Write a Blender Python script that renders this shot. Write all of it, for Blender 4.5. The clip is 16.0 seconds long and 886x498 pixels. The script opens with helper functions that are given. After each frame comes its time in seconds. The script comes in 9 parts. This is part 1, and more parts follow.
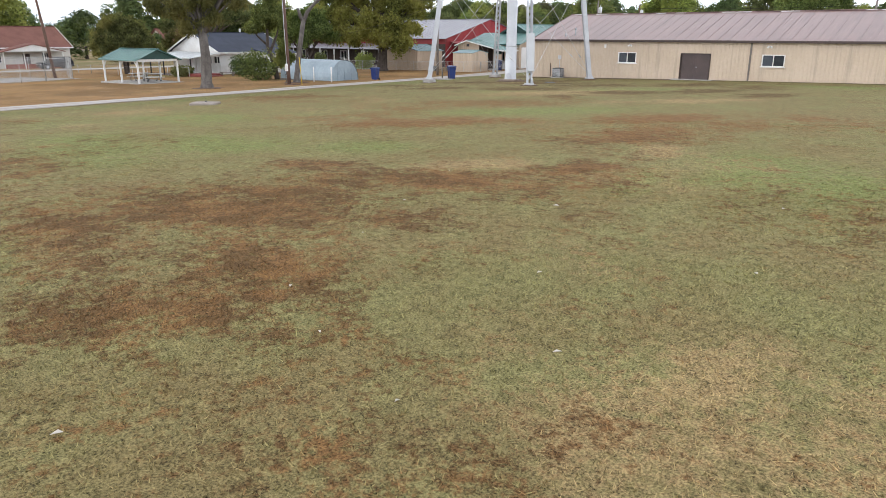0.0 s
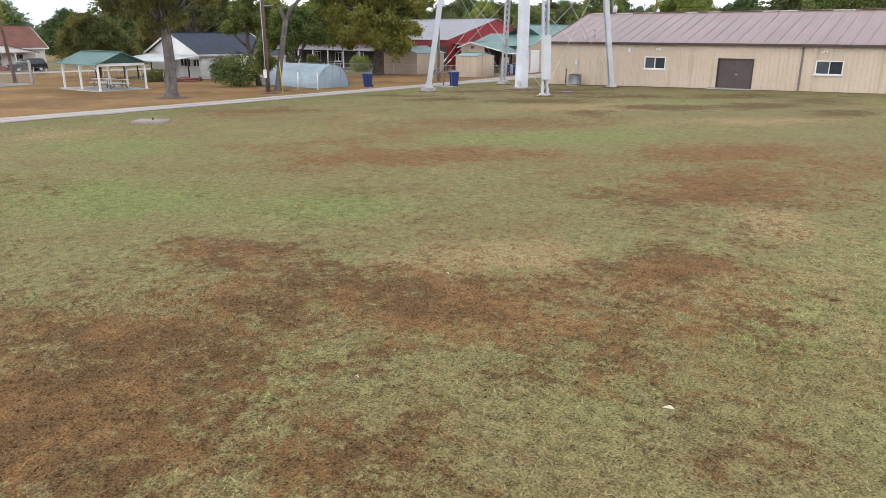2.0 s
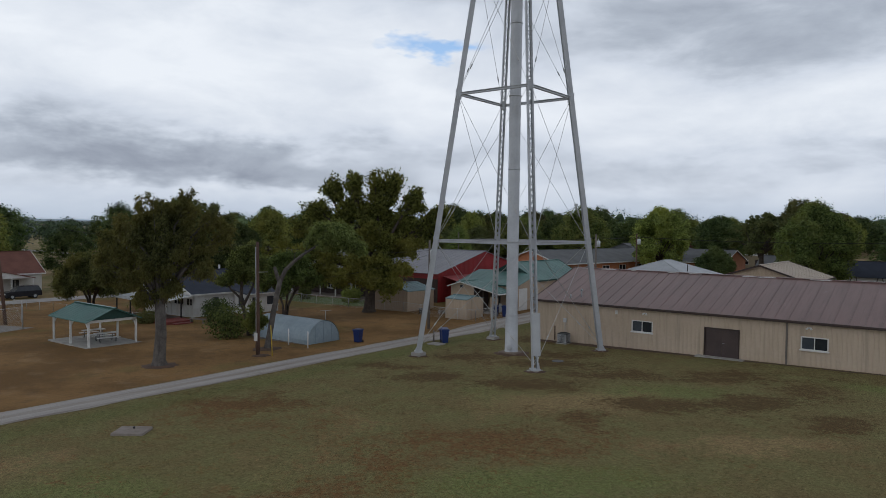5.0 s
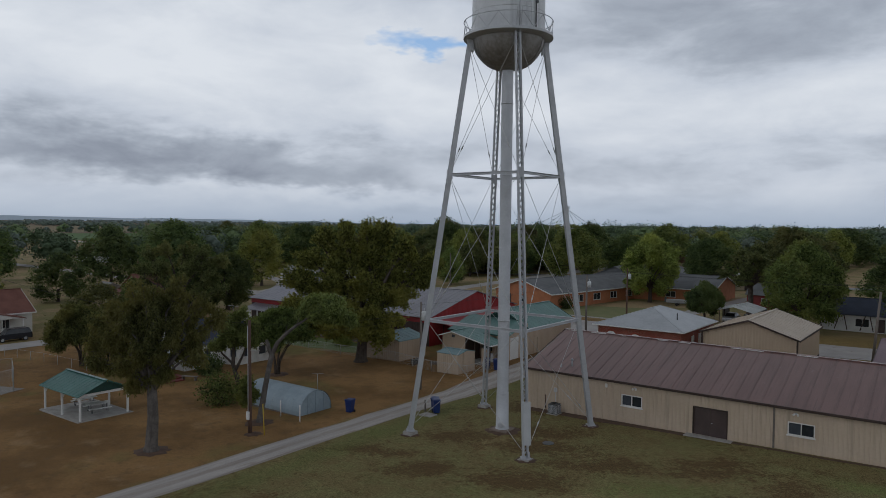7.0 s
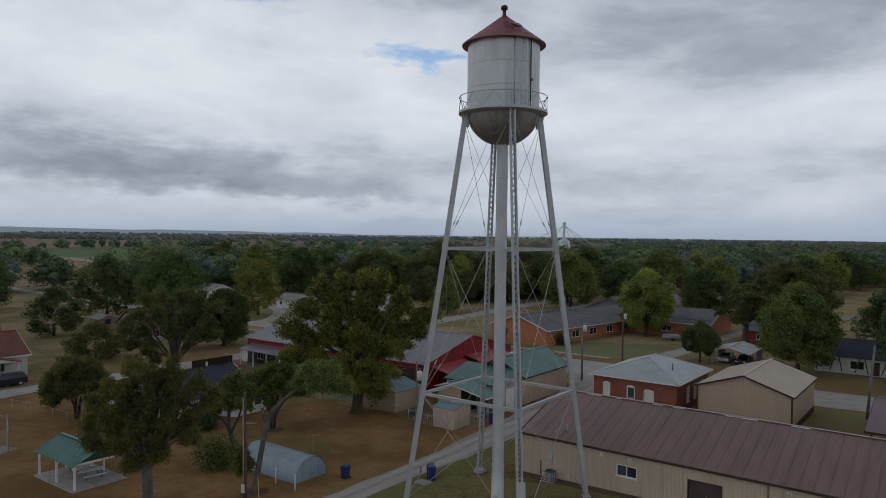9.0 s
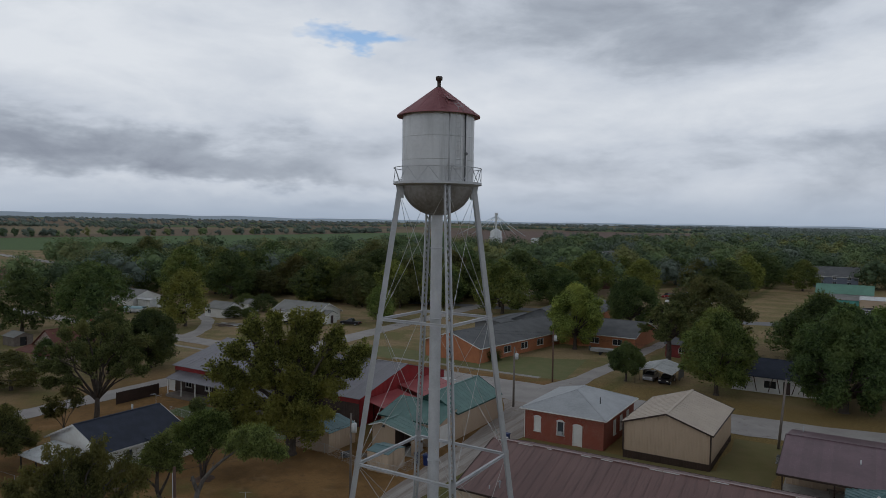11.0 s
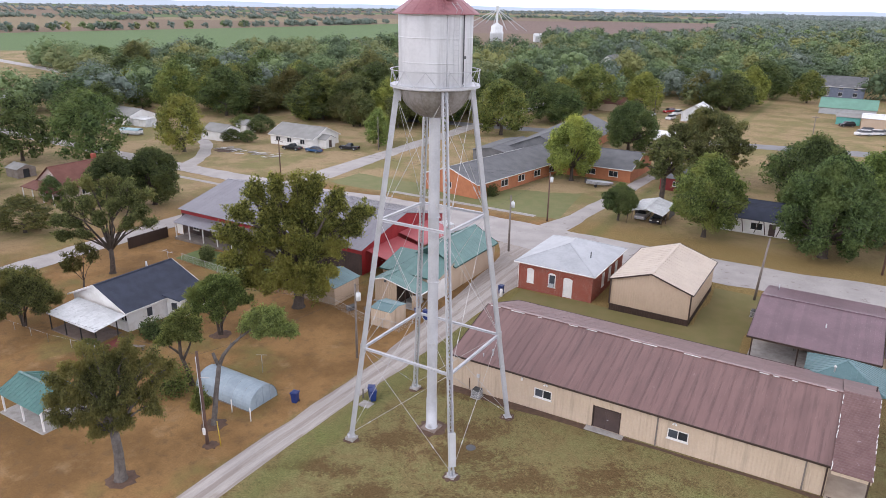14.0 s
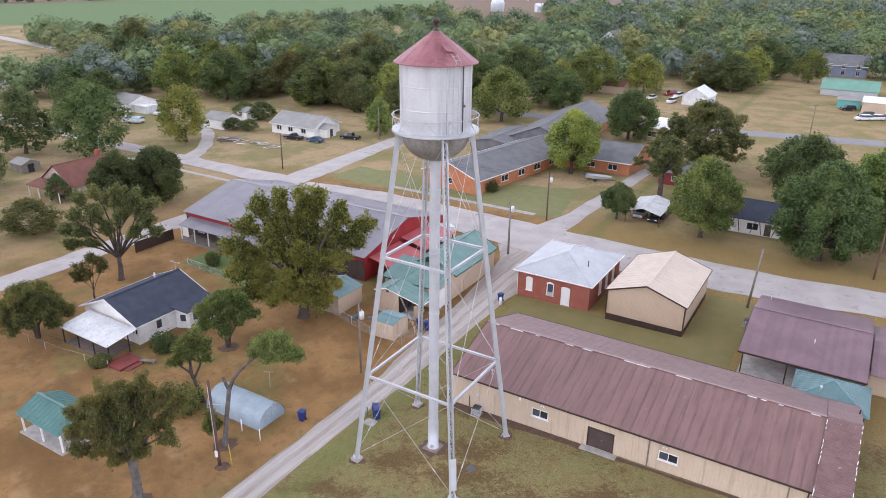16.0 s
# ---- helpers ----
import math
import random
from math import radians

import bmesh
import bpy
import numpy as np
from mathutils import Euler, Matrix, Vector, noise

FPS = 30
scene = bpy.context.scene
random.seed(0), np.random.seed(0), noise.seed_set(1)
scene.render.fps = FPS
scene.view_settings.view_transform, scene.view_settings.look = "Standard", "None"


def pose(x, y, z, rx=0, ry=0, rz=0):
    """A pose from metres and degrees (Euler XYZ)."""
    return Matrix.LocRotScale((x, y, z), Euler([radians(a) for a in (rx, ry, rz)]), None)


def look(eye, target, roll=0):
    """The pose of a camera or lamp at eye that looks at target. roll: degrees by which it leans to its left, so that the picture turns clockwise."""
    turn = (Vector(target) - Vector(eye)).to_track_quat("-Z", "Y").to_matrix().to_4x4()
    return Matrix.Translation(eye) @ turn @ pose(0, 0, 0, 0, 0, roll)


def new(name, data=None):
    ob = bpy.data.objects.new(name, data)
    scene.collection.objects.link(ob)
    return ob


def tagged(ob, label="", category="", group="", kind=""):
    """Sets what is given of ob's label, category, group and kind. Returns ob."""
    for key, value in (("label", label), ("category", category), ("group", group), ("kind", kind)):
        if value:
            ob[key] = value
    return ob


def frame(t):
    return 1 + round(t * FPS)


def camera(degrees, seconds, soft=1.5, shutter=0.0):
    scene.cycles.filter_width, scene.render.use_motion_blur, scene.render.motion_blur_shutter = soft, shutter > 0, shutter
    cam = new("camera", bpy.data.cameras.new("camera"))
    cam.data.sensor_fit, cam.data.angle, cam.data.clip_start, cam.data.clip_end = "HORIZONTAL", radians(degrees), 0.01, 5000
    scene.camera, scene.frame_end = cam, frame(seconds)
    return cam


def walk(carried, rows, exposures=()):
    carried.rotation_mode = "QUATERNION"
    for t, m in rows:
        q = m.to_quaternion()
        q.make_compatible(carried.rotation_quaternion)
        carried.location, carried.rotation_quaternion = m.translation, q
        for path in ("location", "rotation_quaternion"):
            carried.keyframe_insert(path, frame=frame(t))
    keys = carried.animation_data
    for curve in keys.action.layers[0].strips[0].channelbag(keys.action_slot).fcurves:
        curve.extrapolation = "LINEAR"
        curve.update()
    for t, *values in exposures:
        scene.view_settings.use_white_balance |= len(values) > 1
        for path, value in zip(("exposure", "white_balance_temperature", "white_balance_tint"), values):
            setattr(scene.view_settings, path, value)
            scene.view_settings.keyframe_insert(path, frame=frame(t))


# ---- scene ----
# x runs along the long building, y away from the lawn, the water tower stands at the origin
cam = camera(64.5, 16.0, 0.5)
PATH = [
    (0, (34.047, -52.741, 4.111), (32.861, -51.239, 3.529), 0.2),
    (0.5, (33.44, -51.286, 3.904), (32.24, -49.792, 3.33), 0.1),
    (1, (32.197, -49.725, 4.068), (30.997, -48.233, 3.488), 0.2),
    (1.5, (30.487, -47.96, 4.211), (29.293, -46.465, 3.626), 0.3),
    (2, (29.128, -46.316, 4.272), (27.937, -44.819, 3.689), 0.3),
    (2.5, (28.388, -45.494, 4.207), (27.197, -43.997, 3.625), 0.3),
    (3, (28.206, -45.281, 4.743), (27.015, -43.784, 4.16), 0.3),
    (3.5, (28.194, -45.187, 5.864), (27.002, -43.691, 5.283), 0.4),
    (4, (28.184, -45.177, 7.322), (26.991, -43.679, 6.746), 0.4),
    (4.5, (28.107, -45.16, 8.899), (26.867, -43.597, 8.77), 0.8),
    (4.7, (28.108, -45.193, 9.237), (26.882, -43.614, 9.172), 0.8),
    (6.8, (28.059, -45.314, 16.009), (26.853, -43.721, 15.919), 0.8),
    (7, (28.142, -45.309, 16.169), (26.937, -43.715, 16.095), 0.7),
    (7.5, (28.059, -45.415, 17.328), (26.856, -43.818, 17.265), 0.7),
    (8, (28.214, -45.321, 18.637), (27.006, -43.728, 18.578), 0.7),
    (8.5, (28.154, -45.377, 20.096), (26.946, -43.784, 20.037), 0.8),
    (8.7, (28.303, -45.368, 20.285), (27.091, -43.777, 20.238), 0.7),
    (10.8, (27.959, -45.432, 27.113), (26.918, -43.726, 27.044), 1.2),
    (11, (28.067, -45.482, 27.373), (27.027, -43.775, 27.289), 0.9),
    (11.2, (27.965, -45.424, 27.751), (26.936, -43.726, 27.513), 1.0),
    (11.3, (28.009, -45.495, 27.922), (26.989, -43.805, 27.602), 1.0),
    (11.5, (28.056, -45.526, 28.416), (27.057, -43.863, 27.928), 1.0),
    (12, (28.012, -45.374, 30.21), (27.035, -43.743, 29.591), 1.0),
    (12.5, (28.014, -45.357, 31.57), (27.035, -43.726, 30.951), 1.0),
    (13, (27.914, -45.361, 33.009), (26.937, -43.73, 32.39), 1.0),
    (13.5, (27.944, -45.338, 34.488), (26.964, -43.709, 33.869), 0.9),
    (14, (27.941, -45.436, 35.746), (26.969, -43.816, 35.088), 0.9),
    (14.5, (27.852, -45.376, 37.262), (26.899, -43.784, 36.516), 0.9),
    (15, (27.995, -45.359, 38.737), (27.039, -43.768, 37.992), 0.7),
    (15.5, (27.942, -45.328, 40.193), (26.985, -43.737, 39.448), 0.7),
    (16, (27.928, -45.465, 41.593), (26.971, -43.874, 40.849), 0.7),
]
EXPOSURES = [(0, 0.54, 6450, 12), (3, 0.56, 6400, 13), (4, 0.54, 6200, 14), (4.4, 0.39, 6200, 11), (4.55, -0.06, 6200, 11), (4.75, -0.89, 6200, 10), (5.2, -1.39, 6150, 10), (7, -1.58, 6150, 10), (11, -1.58, 6200, 10), (11.5, -1.42, 6300, 14), (12, 0.12, 6700, 20), (12.5, 0.32, 6650, 20), (14, 0.46, 6350, 21), (16, 0.61, 6150, 22)]
walk(cam, [(t, look(eye, target, roll)) for t, eye, target, roll in PATH], EXPOSURES)
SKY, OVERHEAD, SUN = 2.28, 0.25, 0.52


# ---------- world, sun ----------
world = bpy.data.worlds.new("world")
scene.world = world
world.use_nodes = True
wt = world.node_tree
wt.nodes.clear()


def wnode(kind, **kw):
    n = wt.nodes.new(kind)
    for k, v in kw.items():
        n.inputs[k].default_value = v
    return n


def wmath(op, a, b=None, clamp=False):
    n = wt.nodes.new("ShaderNodeMath")
    n.operation, n.use_clamp = op, clamp
    for i, s in enumerate((a, b)):
        if s is None:
            continue
        if isinstance(s, (int, float)):
            n.inputs[i].default_value = s
        else:
            wt.links.new(s, n.inputs[i])
    return n.outputs[0]


def wramp(fac, stops):
    n = wt.nodes.new("ShaderNodeValToRGB")
    r = n.color_ramp
    while len(r.elements) < len(stops):
        r.elements.new(0.5)
    for e, (p, c) in zip(r.elements, stops):
        e.position, e.color = p, (c, c, c, 1) if isinstance(c, (int, float)) else (*c, 1)
    wt.links.new(fac, n.inputs[0])
    return n.outputs[0]


def wmix(fac, a, b):
    n = wt.nodes.new("ShaderNodeMix")
    n.data_type = "RGBA"
    for sock, s in ((n.inputs[0], fac), (n.inputs[6], a), (n.inputs[7], b)):
        if isinstance(s, tuple):
            sock.default_value = (*s, 1)
        elif isinstance(s, (int, float)):
            sock.default_value = s
        else:
            wt.links.new(s, sock)
    return n.outputs[2]


SUN_EL, SUN_AZ = radians(48), radians(215)
sky = wt.nodes.new("ShaderNodeTexSky")
sky.sky_type, sky.sun_disc, sky.sun_elevation, sky.sun_rotation = "NISHITA", False, SUN_EL, SUN_AZ
tc = wt.nodes.new("ShaderNodeTexCoord")
sep = wt.nodes.new("ShaderNodeSeparateXYZ")
wt.links.new(tc.outputs["Generated"], sep.inputs[0])
# overcast: soft banks of cloud stretched level, with a few openings of blue
def direction_noise(scale, detail, rough, move, level=3.2, dist=0.0):
    mp = wt.nodes.new("ShaderNodeMapping")
    mp.inputs["Location"].default_value, mp.inputs["Scale"].default_value = move, (1, 1, level)
    wt.links.new(tc.outputs["Generated"], mp.inputs[0])
    n = wt.nodes.new("ShaderNodeTexNoise")
    n.inputs["Scale"].default_value, n.inputs["Detail"].default_value, n.inputs["Roughness"].default_value = scale, detail, rough
    n.inputs["Distortion"].default_value = dist
    wt.links.new(mp.outputs[0], n.inputs["Vector"])
    return n.outputs[0]


warp = wmath("MULTIPLY", wmath("SUBTRACT", direction_noise(2.6, 5, 0.55, (4, 1, 2), 3.0), 0.5), 0.5)
warp2 = wmath("MULTIPLY", wmath("SUBTRACT", direction_noise(5.0, 5, 0.6, (1, 8, 5), 2.5), 0.5), 0.14)
ahead = wmath("ADD", wmath("MULTIPLY", sep.outputs[0], -0.595), wmath("MULTIPLY", sep.outputs[1], 0.804))
aside = wmath("ADD", wmath("MULTIPLY", sep.outputs[0], 0.804), wmath("MULTIPLY", sep.outputs[1], 0.595))
bear = wmath("ADD", wmath("ARCTAN2", aside, ahead), warp)
rise = wmath("ADD", sep.outputs[2], warp2)


def bank(a, e, ra, re):
    """A bank of cloud round a bearing and height, fading outwards."""
    u = wmath("DIVIDE", wmath("SUBTRACT", bear, a), ra)
    v = wmath("DIVIDE", wmath("SUBTRACT", rise, e), re)
    return wmath("POWER", 2.718, wmath("MULTIPLY", wmath("ADD", wmath("MULTIPLY", u, u), wmath("MULTIPLY", v, v)), -1.0))


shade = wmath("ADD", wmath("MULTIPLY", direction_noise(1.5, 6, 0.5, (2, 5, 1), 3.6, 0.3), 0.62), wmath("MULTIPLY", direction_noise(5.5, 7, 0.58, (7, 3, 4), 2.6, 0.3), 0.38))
for a, e, ra, re, k in ((-0.42, 0.082, 0.36, 0.030, -0.20), (0.42, 0.25, 0.30, 0.07, -0.13), (0.50, 0.10, 0.25, 0.025, -0.11), (0.25, 0.06, 0.20, 0.03, -0.05), (-0.40, 0.215, 0.34, 0.07, 0.16), (0.12, 0.17, 0.22, 0.08, 0.07), (-0.15, 0.045, 0.30, 0.012, 0.12), (0.62, 0.17, 0.2, 0.04, 0.08)):
    shade = wmath("ADD", shade, wmath("MULTIPLY", bank(a, e, ra, re), k))
cloud = wramp(shade, [(0.27, (0.33, 0.36, 0.42)), (0.38, (0.50, 0.54, 0.60)), (0.485, (0.73, 0.77, 0.83)), (0.66, (0.96, 0.98, 1.0))])
gap = wmath("MAXIMUM", wmath("MAXIMUM", bank(-0.27, 0.315, 0.14, 0.022), bank(-0.08, 0.235, 0.07, 0.016)), wmath("MULTIPLY", bank(2.6, 0.6, 0.5, 0.12), 0.8))
hole = wramp(wmath("MULTIPLY", gap, wmath("ADD", direction_noise(6, 5, 0.6, (3, 3, 9), 2.4), 0.25)), [(0.28, 0.0), (0.62, 1.0)])
strong = wt.nodes.new("ShaderNodeVectorMath")
strong.operation, strong.inputs["Scale"].default_value = "SCALE", 0.20
wt.links.new(sky.outputs[0], strong.inputs[0])
deck = wmix(hole, cloud, strong.outputs[0])
low = wramp(sep.outputs[2], [(0.0, 1.0), (0.05, 0.0)])
deck = wmix(wmath("MULTIPLY", low, 0.8), deck, (0.43, 0.51, 0.62))
# land too far off to build, haze painted into the sky, low uneven skyline
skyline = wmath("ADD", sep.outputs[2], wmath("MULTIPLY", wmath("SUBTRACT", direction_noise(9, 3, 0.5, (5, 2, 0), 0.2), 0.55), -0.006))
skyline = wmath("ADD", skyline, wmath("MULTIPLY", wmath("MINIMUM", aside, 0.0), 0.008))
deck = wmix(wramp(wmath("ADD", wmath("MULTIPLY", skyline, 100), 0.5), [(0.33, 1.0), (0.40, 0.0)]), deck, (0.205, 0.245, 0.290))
bg = wt.nodes.new("ShaderNodeBackground")
# the unseen overhead sky is dimmed so the land stays darker than the clouds
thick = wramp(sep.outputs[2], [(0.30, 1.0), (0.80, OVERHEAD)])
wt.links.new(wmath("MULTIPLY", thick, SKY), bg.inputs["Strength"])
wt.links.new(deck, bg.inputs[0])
wt.links.new(bg.outputs[0], wt.nodes.new("ShaderNodeOutputWorld").inputs[0])

sun = new("sun", bpy.data.lights.new("sun", "SUN"))
sun.data.energy, sun.data.angle, sun.data.color = SUN, radians(25), (1.0, 0.96, 0.90)
sun.matrix_world = look((0, 0, 100), (-100 * math.sin(SUN_AZ), -100 * math.cos(SUN_AZ), 100 - 100 * math.tan(SUN_EL)))


# ---------- materials ----------
def nmath(nt, op, a, b=None, clamp=False):
    n = nt.nodes.new("ShaderNodeMath")
    n.operation, n.use_clamp = op, clamp
    for i, s in enumerate((a, b)):
        if s is None:
            continue
        if isinstance(s, (int, float)):
            n.inputs[i].default_value = s
        else:
            nt.links.new(s, n.inputs[i])
    return n.outputs[0]


def nmix(nt, fac, a, b, blend="MIX"):
    n = nt.nodes.new("ShaderNodeMix")
    n.data_type, n.blend_type = "RGBA", blend
    for sock, s in ((n.inputs[0], fac), (n.inputs[6], a), (n.inputs[7], b)):
        if isinstance(s, tuple):
            sock.default_value = (*s, 1)
        elif isinstance(s, (int, float)):
            sock.default_value = s
        else:
            nt.links.new(s, sock)
    return n.outputs[2]


def nnoise(nt, vec, scale, detail=4, rough=0.55, stretch=None, dist=0.0, move=(0, 0, 0)):
    if stretch or move != (0, 0, 0):
        mp = nt.nodes.new("ShaderNodeMapping")
        mp.inputs["Scale"].default_value = stretch or (1, 1, 1)
        mp.inputs["Location"].default_value = move
        nt.links.new(vec, mp.inputs[0])
        vec = mp.outputs[0]
    n = nt.nodes.new("ShaderNodeTexNoise")
    n.inputs["Scale"].default_value, n.inputs["Detail"].default_value = scale, detail
    n.inputs["Roughness"].default_value, n.inputs["Distortion"].default_value = rough, dist
    nt.links.new(vec, n.inputs["Vector"])
    return n.outputs[0]


def nramp(nt, fac, lo, hi, a=0.0, b=1.0):
    n = nt.nodes.new("ShaderNodeMapRange")
    n.interpolation_type = "SMOOTHSTEP"
    for i, v in zip((1, 2, 3, 4), (lo, hi, a, b)):
        n.inputs[i].default_value = v
    nt.links.new(fac, n.inputs[0])
    return n.outputs[0]


def blank(name, rough=0.6, metal=0.0):
    m = bpy.data.materials.new(name)
    m.use_nodes = True
    nt = m.node_tree
    b = nt.nodes["Principled BSDF"]
    b.inputs["Roughness"].default_value, b.inputs["Metallic"].default_value = rough, metal
    geo = nt.nodes.new("ShaderNodeNewGeometry")
    return m, nt, b, geo


def bump(nt, b, height, strength=0.3, distance=0.02):
    n = nt.nodes.new("ShaderNodeBump")
    n.inputs["Strength"].default_value, n.inputs["Distance"].default_value = strength, distance
    nt.links.new(height, n.inputs["Height"])
    nt.links.new(n.outputs[0], b.inputs["Normal"])


def plain(name, c, c2=None, scale=1.2, rough=0.6, metal=0.0, fine=14.0, streak=None, rand=0.0, bmp=0.15, wear=None, wear_amt=0.62):
    """Paint, wood, metal or masonry: two tones in two sizes of patches, streaks down its face, and stains of a third colour."""
    m, nt, b, geo = blank(name, rough, metal)
    c2 = c2 or tuple(x * 0.78 for x in c)
    pos = geo.outputs["Position"]
    big = nnoise(nt, pos, scale, 4)
    small = nnoise(nt, pos, fine, 3)
    f = nmath(nt, "ADD", nmath(nt, "MULTIPLY", big, 0.65), nmath(nt, "MULTIPLY", small, 0.35))
    col = nmix(nt, nramp(nt, f, 0.36, 0.64), c, c2)
    if streak:
        s = nnoise(nt, pos, streak, 3, 0.6, (1, 1, 0.06))
        col = nmix(nt, nramp(nt, s, 0.5, 0.75, 0, 0.55), col, tuple(x * 0.62 for x in c2))
    if wear:
        w = nnoise(nt, pos, scale * 2.3, 6, 0.7, None, 0.0, (11, 5, 3))
        col = nmix(nt, nramp(nt, w, wear_amt, wear_amt + 0.1), col, wear)
    if rand:
        oi = nt.nodes.new("ShaderNodeObjectInfo")
        hs = nt.nodes.new("ShaderNodeHueSaturation")
        nt.links.new(nmath(nt, "ADD", nmath(nt, "MULTIPLY", oi.outputs["Random"], rand), 1 - rand / 2), hs.inputs["Value"])
        nt.links.new(col, hs.inputs["Color"])
        col = hs.outputs[0]
    nt.links.new(col, b.inputs["Base Color"])
    if bmp:
        bump(nt, b, small, bmp, 0.01)
    return m


def sheet_roof(name, c, c2, pale):
    """Old painted roof sheets: runs of grime down the slope, faded blotches and chalky scratches."""
    m, nt, b, geo = blank(name, 0.34)
    b.inputs["Specular IOR Level"].default_value = 1.0
    pos = geo.outputs["Position"]
    runs = nnoise(nt, pos, 1.3, 4, 0.6, (1, 0.10, 0.10))
    fine = nnoise(nt, pos, 7.0, 3, 0.6, (1, 0.06, 0.06))
    big = nnoise(nt, pos, 0.25, 4)
    col = nmix(nt, nramp(nt, nmath(nt, "ADD", nmath(nt, "MULTIPLY", runs, 0.6), nmath(nt, "MULTIPLY", big, 0.4)), 0.40, 0.60), c2, c)
    col = nmix(nt, nramp(nt, fine, 0.52, 0.72, 0, 0.55), col, tuple(x * 0.6 for x in c2))
    chalk = nnoise(nt, pos, 3.2, 6, 0.72, (1, 0.35, 0.35), 0.0, (8, 2, 1))
    col = nmix(nt, nramp(nt, chalk, 0.62, 0.74, 0, 0.7), col, pale)
    # grime and rust that run along the laps of the sheets
    sp = nt.nodes.new("ShaderNodeSeparateXYZ")
    nt.links.new(pos, sp.inputs[0])
    lap = nmath(nt, "ABSOLUTE", nmath(nt, "SUBTRACT", nmath(nt, "FRACT", nmath(nt, "ADD", nmath(nt, "DIVIDE", nmath(nt, "ADD", sp.outputs[0], 2.7), 0.9139), 0.5)), 0.5))
    wide = nmath(nt, "ADD", nmath(nt, "MULTIPLY", nnoise(nt, pos, 0.7, 4, 0.65, (1, 0.5, 0.5), 0, (4, 9, 2)), 0.36), -0.04)
    grime = nmath(nt, "MULTIPLY", nramp(nt, nmath(nt, "SUBTRACT", lap, wide), -0.07, 0.02, 1, 0), nramp(nt, nnoise(nt, pos, 1.1, 4, 0.6, (0.6, 0.35, 0.35), 0, (1, 5, 7)), 0.38, 0.6))
    col = nmix(nt, nmath(nt, "MULTIPLY", grime, 0.40), col, tuple(x * 0.55 for x in c2))
    oi = nt.nodes.new("ShaderNodeObjectInfo")
    hs = nt.nodes.new("ShaderNodeHueSaturation")
    nt.links.new(nmath(nt, "ADD", nmath(nt, "MULTIPLY", oi.outputs["Random"], 0.07), 0.965), hs.inputs["Value"])
    nt.links.new(col, hs.inputs["Color"])
    nt.links.new(hs.outputs[0], b.inputs["Base Color"])
    bump(nt, b, fine, 0.05, 0.01)
    return m


def leafy(name, c, c2, c3):
    m, nt, b, geo = blank(name, 0.65)
    col = nmix(nt, geo.outputs["Random Per Island"], tuple(0.55 * x for x in c), c2)
    big = nnoise(nt, geo.outputs["Position"], 0.22, 3)
    col = nmix(nt, nramp(nt, big, 0.45, 0.68, 0, 0.6), col, c3)
    oi = nt.nodes.new("ShaderNodeObjectInfo")
    hs = nt.nodes.new("ShaderNodeHueSaturation")
    nt.links.new(nmath(nt, "ADD", nmath(nt, "MULTIPLY", oi.outputs["Random"], 0.03), 0.485), hs.inputs["Hue"])
    nt.links.new(nmath(nt, "ADD", nmath(nt, "MULTIPLY", oi.outputs["Random"], 0.45), 0.78), hs.inputs["Value"])
    nt.links.new(col, hs.inputs["Color"])
    nt.links.new(hs.outputs[0], b.inputs["Base Color"])
    b.inputs["Specular IOR Level"].default_value = 0.25
    tr = nt.nodes.new("ShaderNodeBsdfTranslucent")
    # light that comes through a leaf is brighter and yellower than what it sends back
    nt.links.new(nmix(nt, 1.0, hs.outputs[0], (1.5, 1.45, 1.0), "MULTIPLY"), tr.inputs[0])
    mx = nt.nodes.new("ShaderNodeMixShader")
    mx.inputs[0].default_value = 0.45
    nt.links.new(b.outputs[0], mx.inputs[1]), nt.links.new(tr.outputs[0], mx.inputs[2])
    nt.links.new(mx.outputs[0], nt.nodes["Material Output"].inputs[0])
    return m


M_TANK = plain("aluminium_paint", (0.60, 0.61, 0.62), (0.52, 0.53, 0.54), 0.35, 0.42, 0.35, 5, streak=1.4, bmp=0.05)
M_BOWL = plain("dark_grey_bowl_paint", (0.34, 0.33, 0.32), (0.22, 0.20, 0.18), 0.5, 0.5, 0.3, 4, streak=1.6, bmp=0.05)
M_STEEL = plain("silver_painted_steel", (0.53, 0.54, 0.56), (0.44, 0.45, 0.47), 0.8, 0.45, 0.3, 9, bmp=0.05)
M_ROD = plain("galvanised_rod", (0.58, 0.58, 0.57), (0.46, 0.45, 0.44), 2, 0.5, 0.5, 9, bmp=0)
M_MAROON = plain("faded_maroon_paint", (0.33, 0.145, 0.155), (0.26, 0.10, 0.11), 0.7, 0.5, 0.0, 5, streak=1.0, wear=(0.12, 0.04, 0.035), wear_amt=0.66, bmp=0.05)
M_CONC = plain("concrete", (0.42, 0.40, 0.37), (0.30, 0.28, 0.26), 1.5, 0.85, 0, 20)
M_ROOF = sheet_roof("brown_purple_sheet", (0.220, 0.122, 0.108), (0.172, 0.092, 0.082), (0.32, 0.24, 0.23))
M_ROOF_BACK = plain("bleached_sheet", (0.215, 0.130, 0.122), (0.165, 0.094, 0.088), 0.9, 0.5, 0.0, 5, wear=(0.40, 0.33, 0.33), wear_amt=0.62, bmp=0.05)
M_TAN = plain("tan_sheet", (0.57, 0.46, 0.345), (0.52, 0.415, 0.305), 0.5, 0.5, 0, 6, streak=2.5, bmp=0.05)
M_TAN2 = plain("beige_sheet", (0.50, 0.39, 0.285), (0.46, 0.355, 0.255), 0.5, 0.5, 0, 6, bmp=0.05)
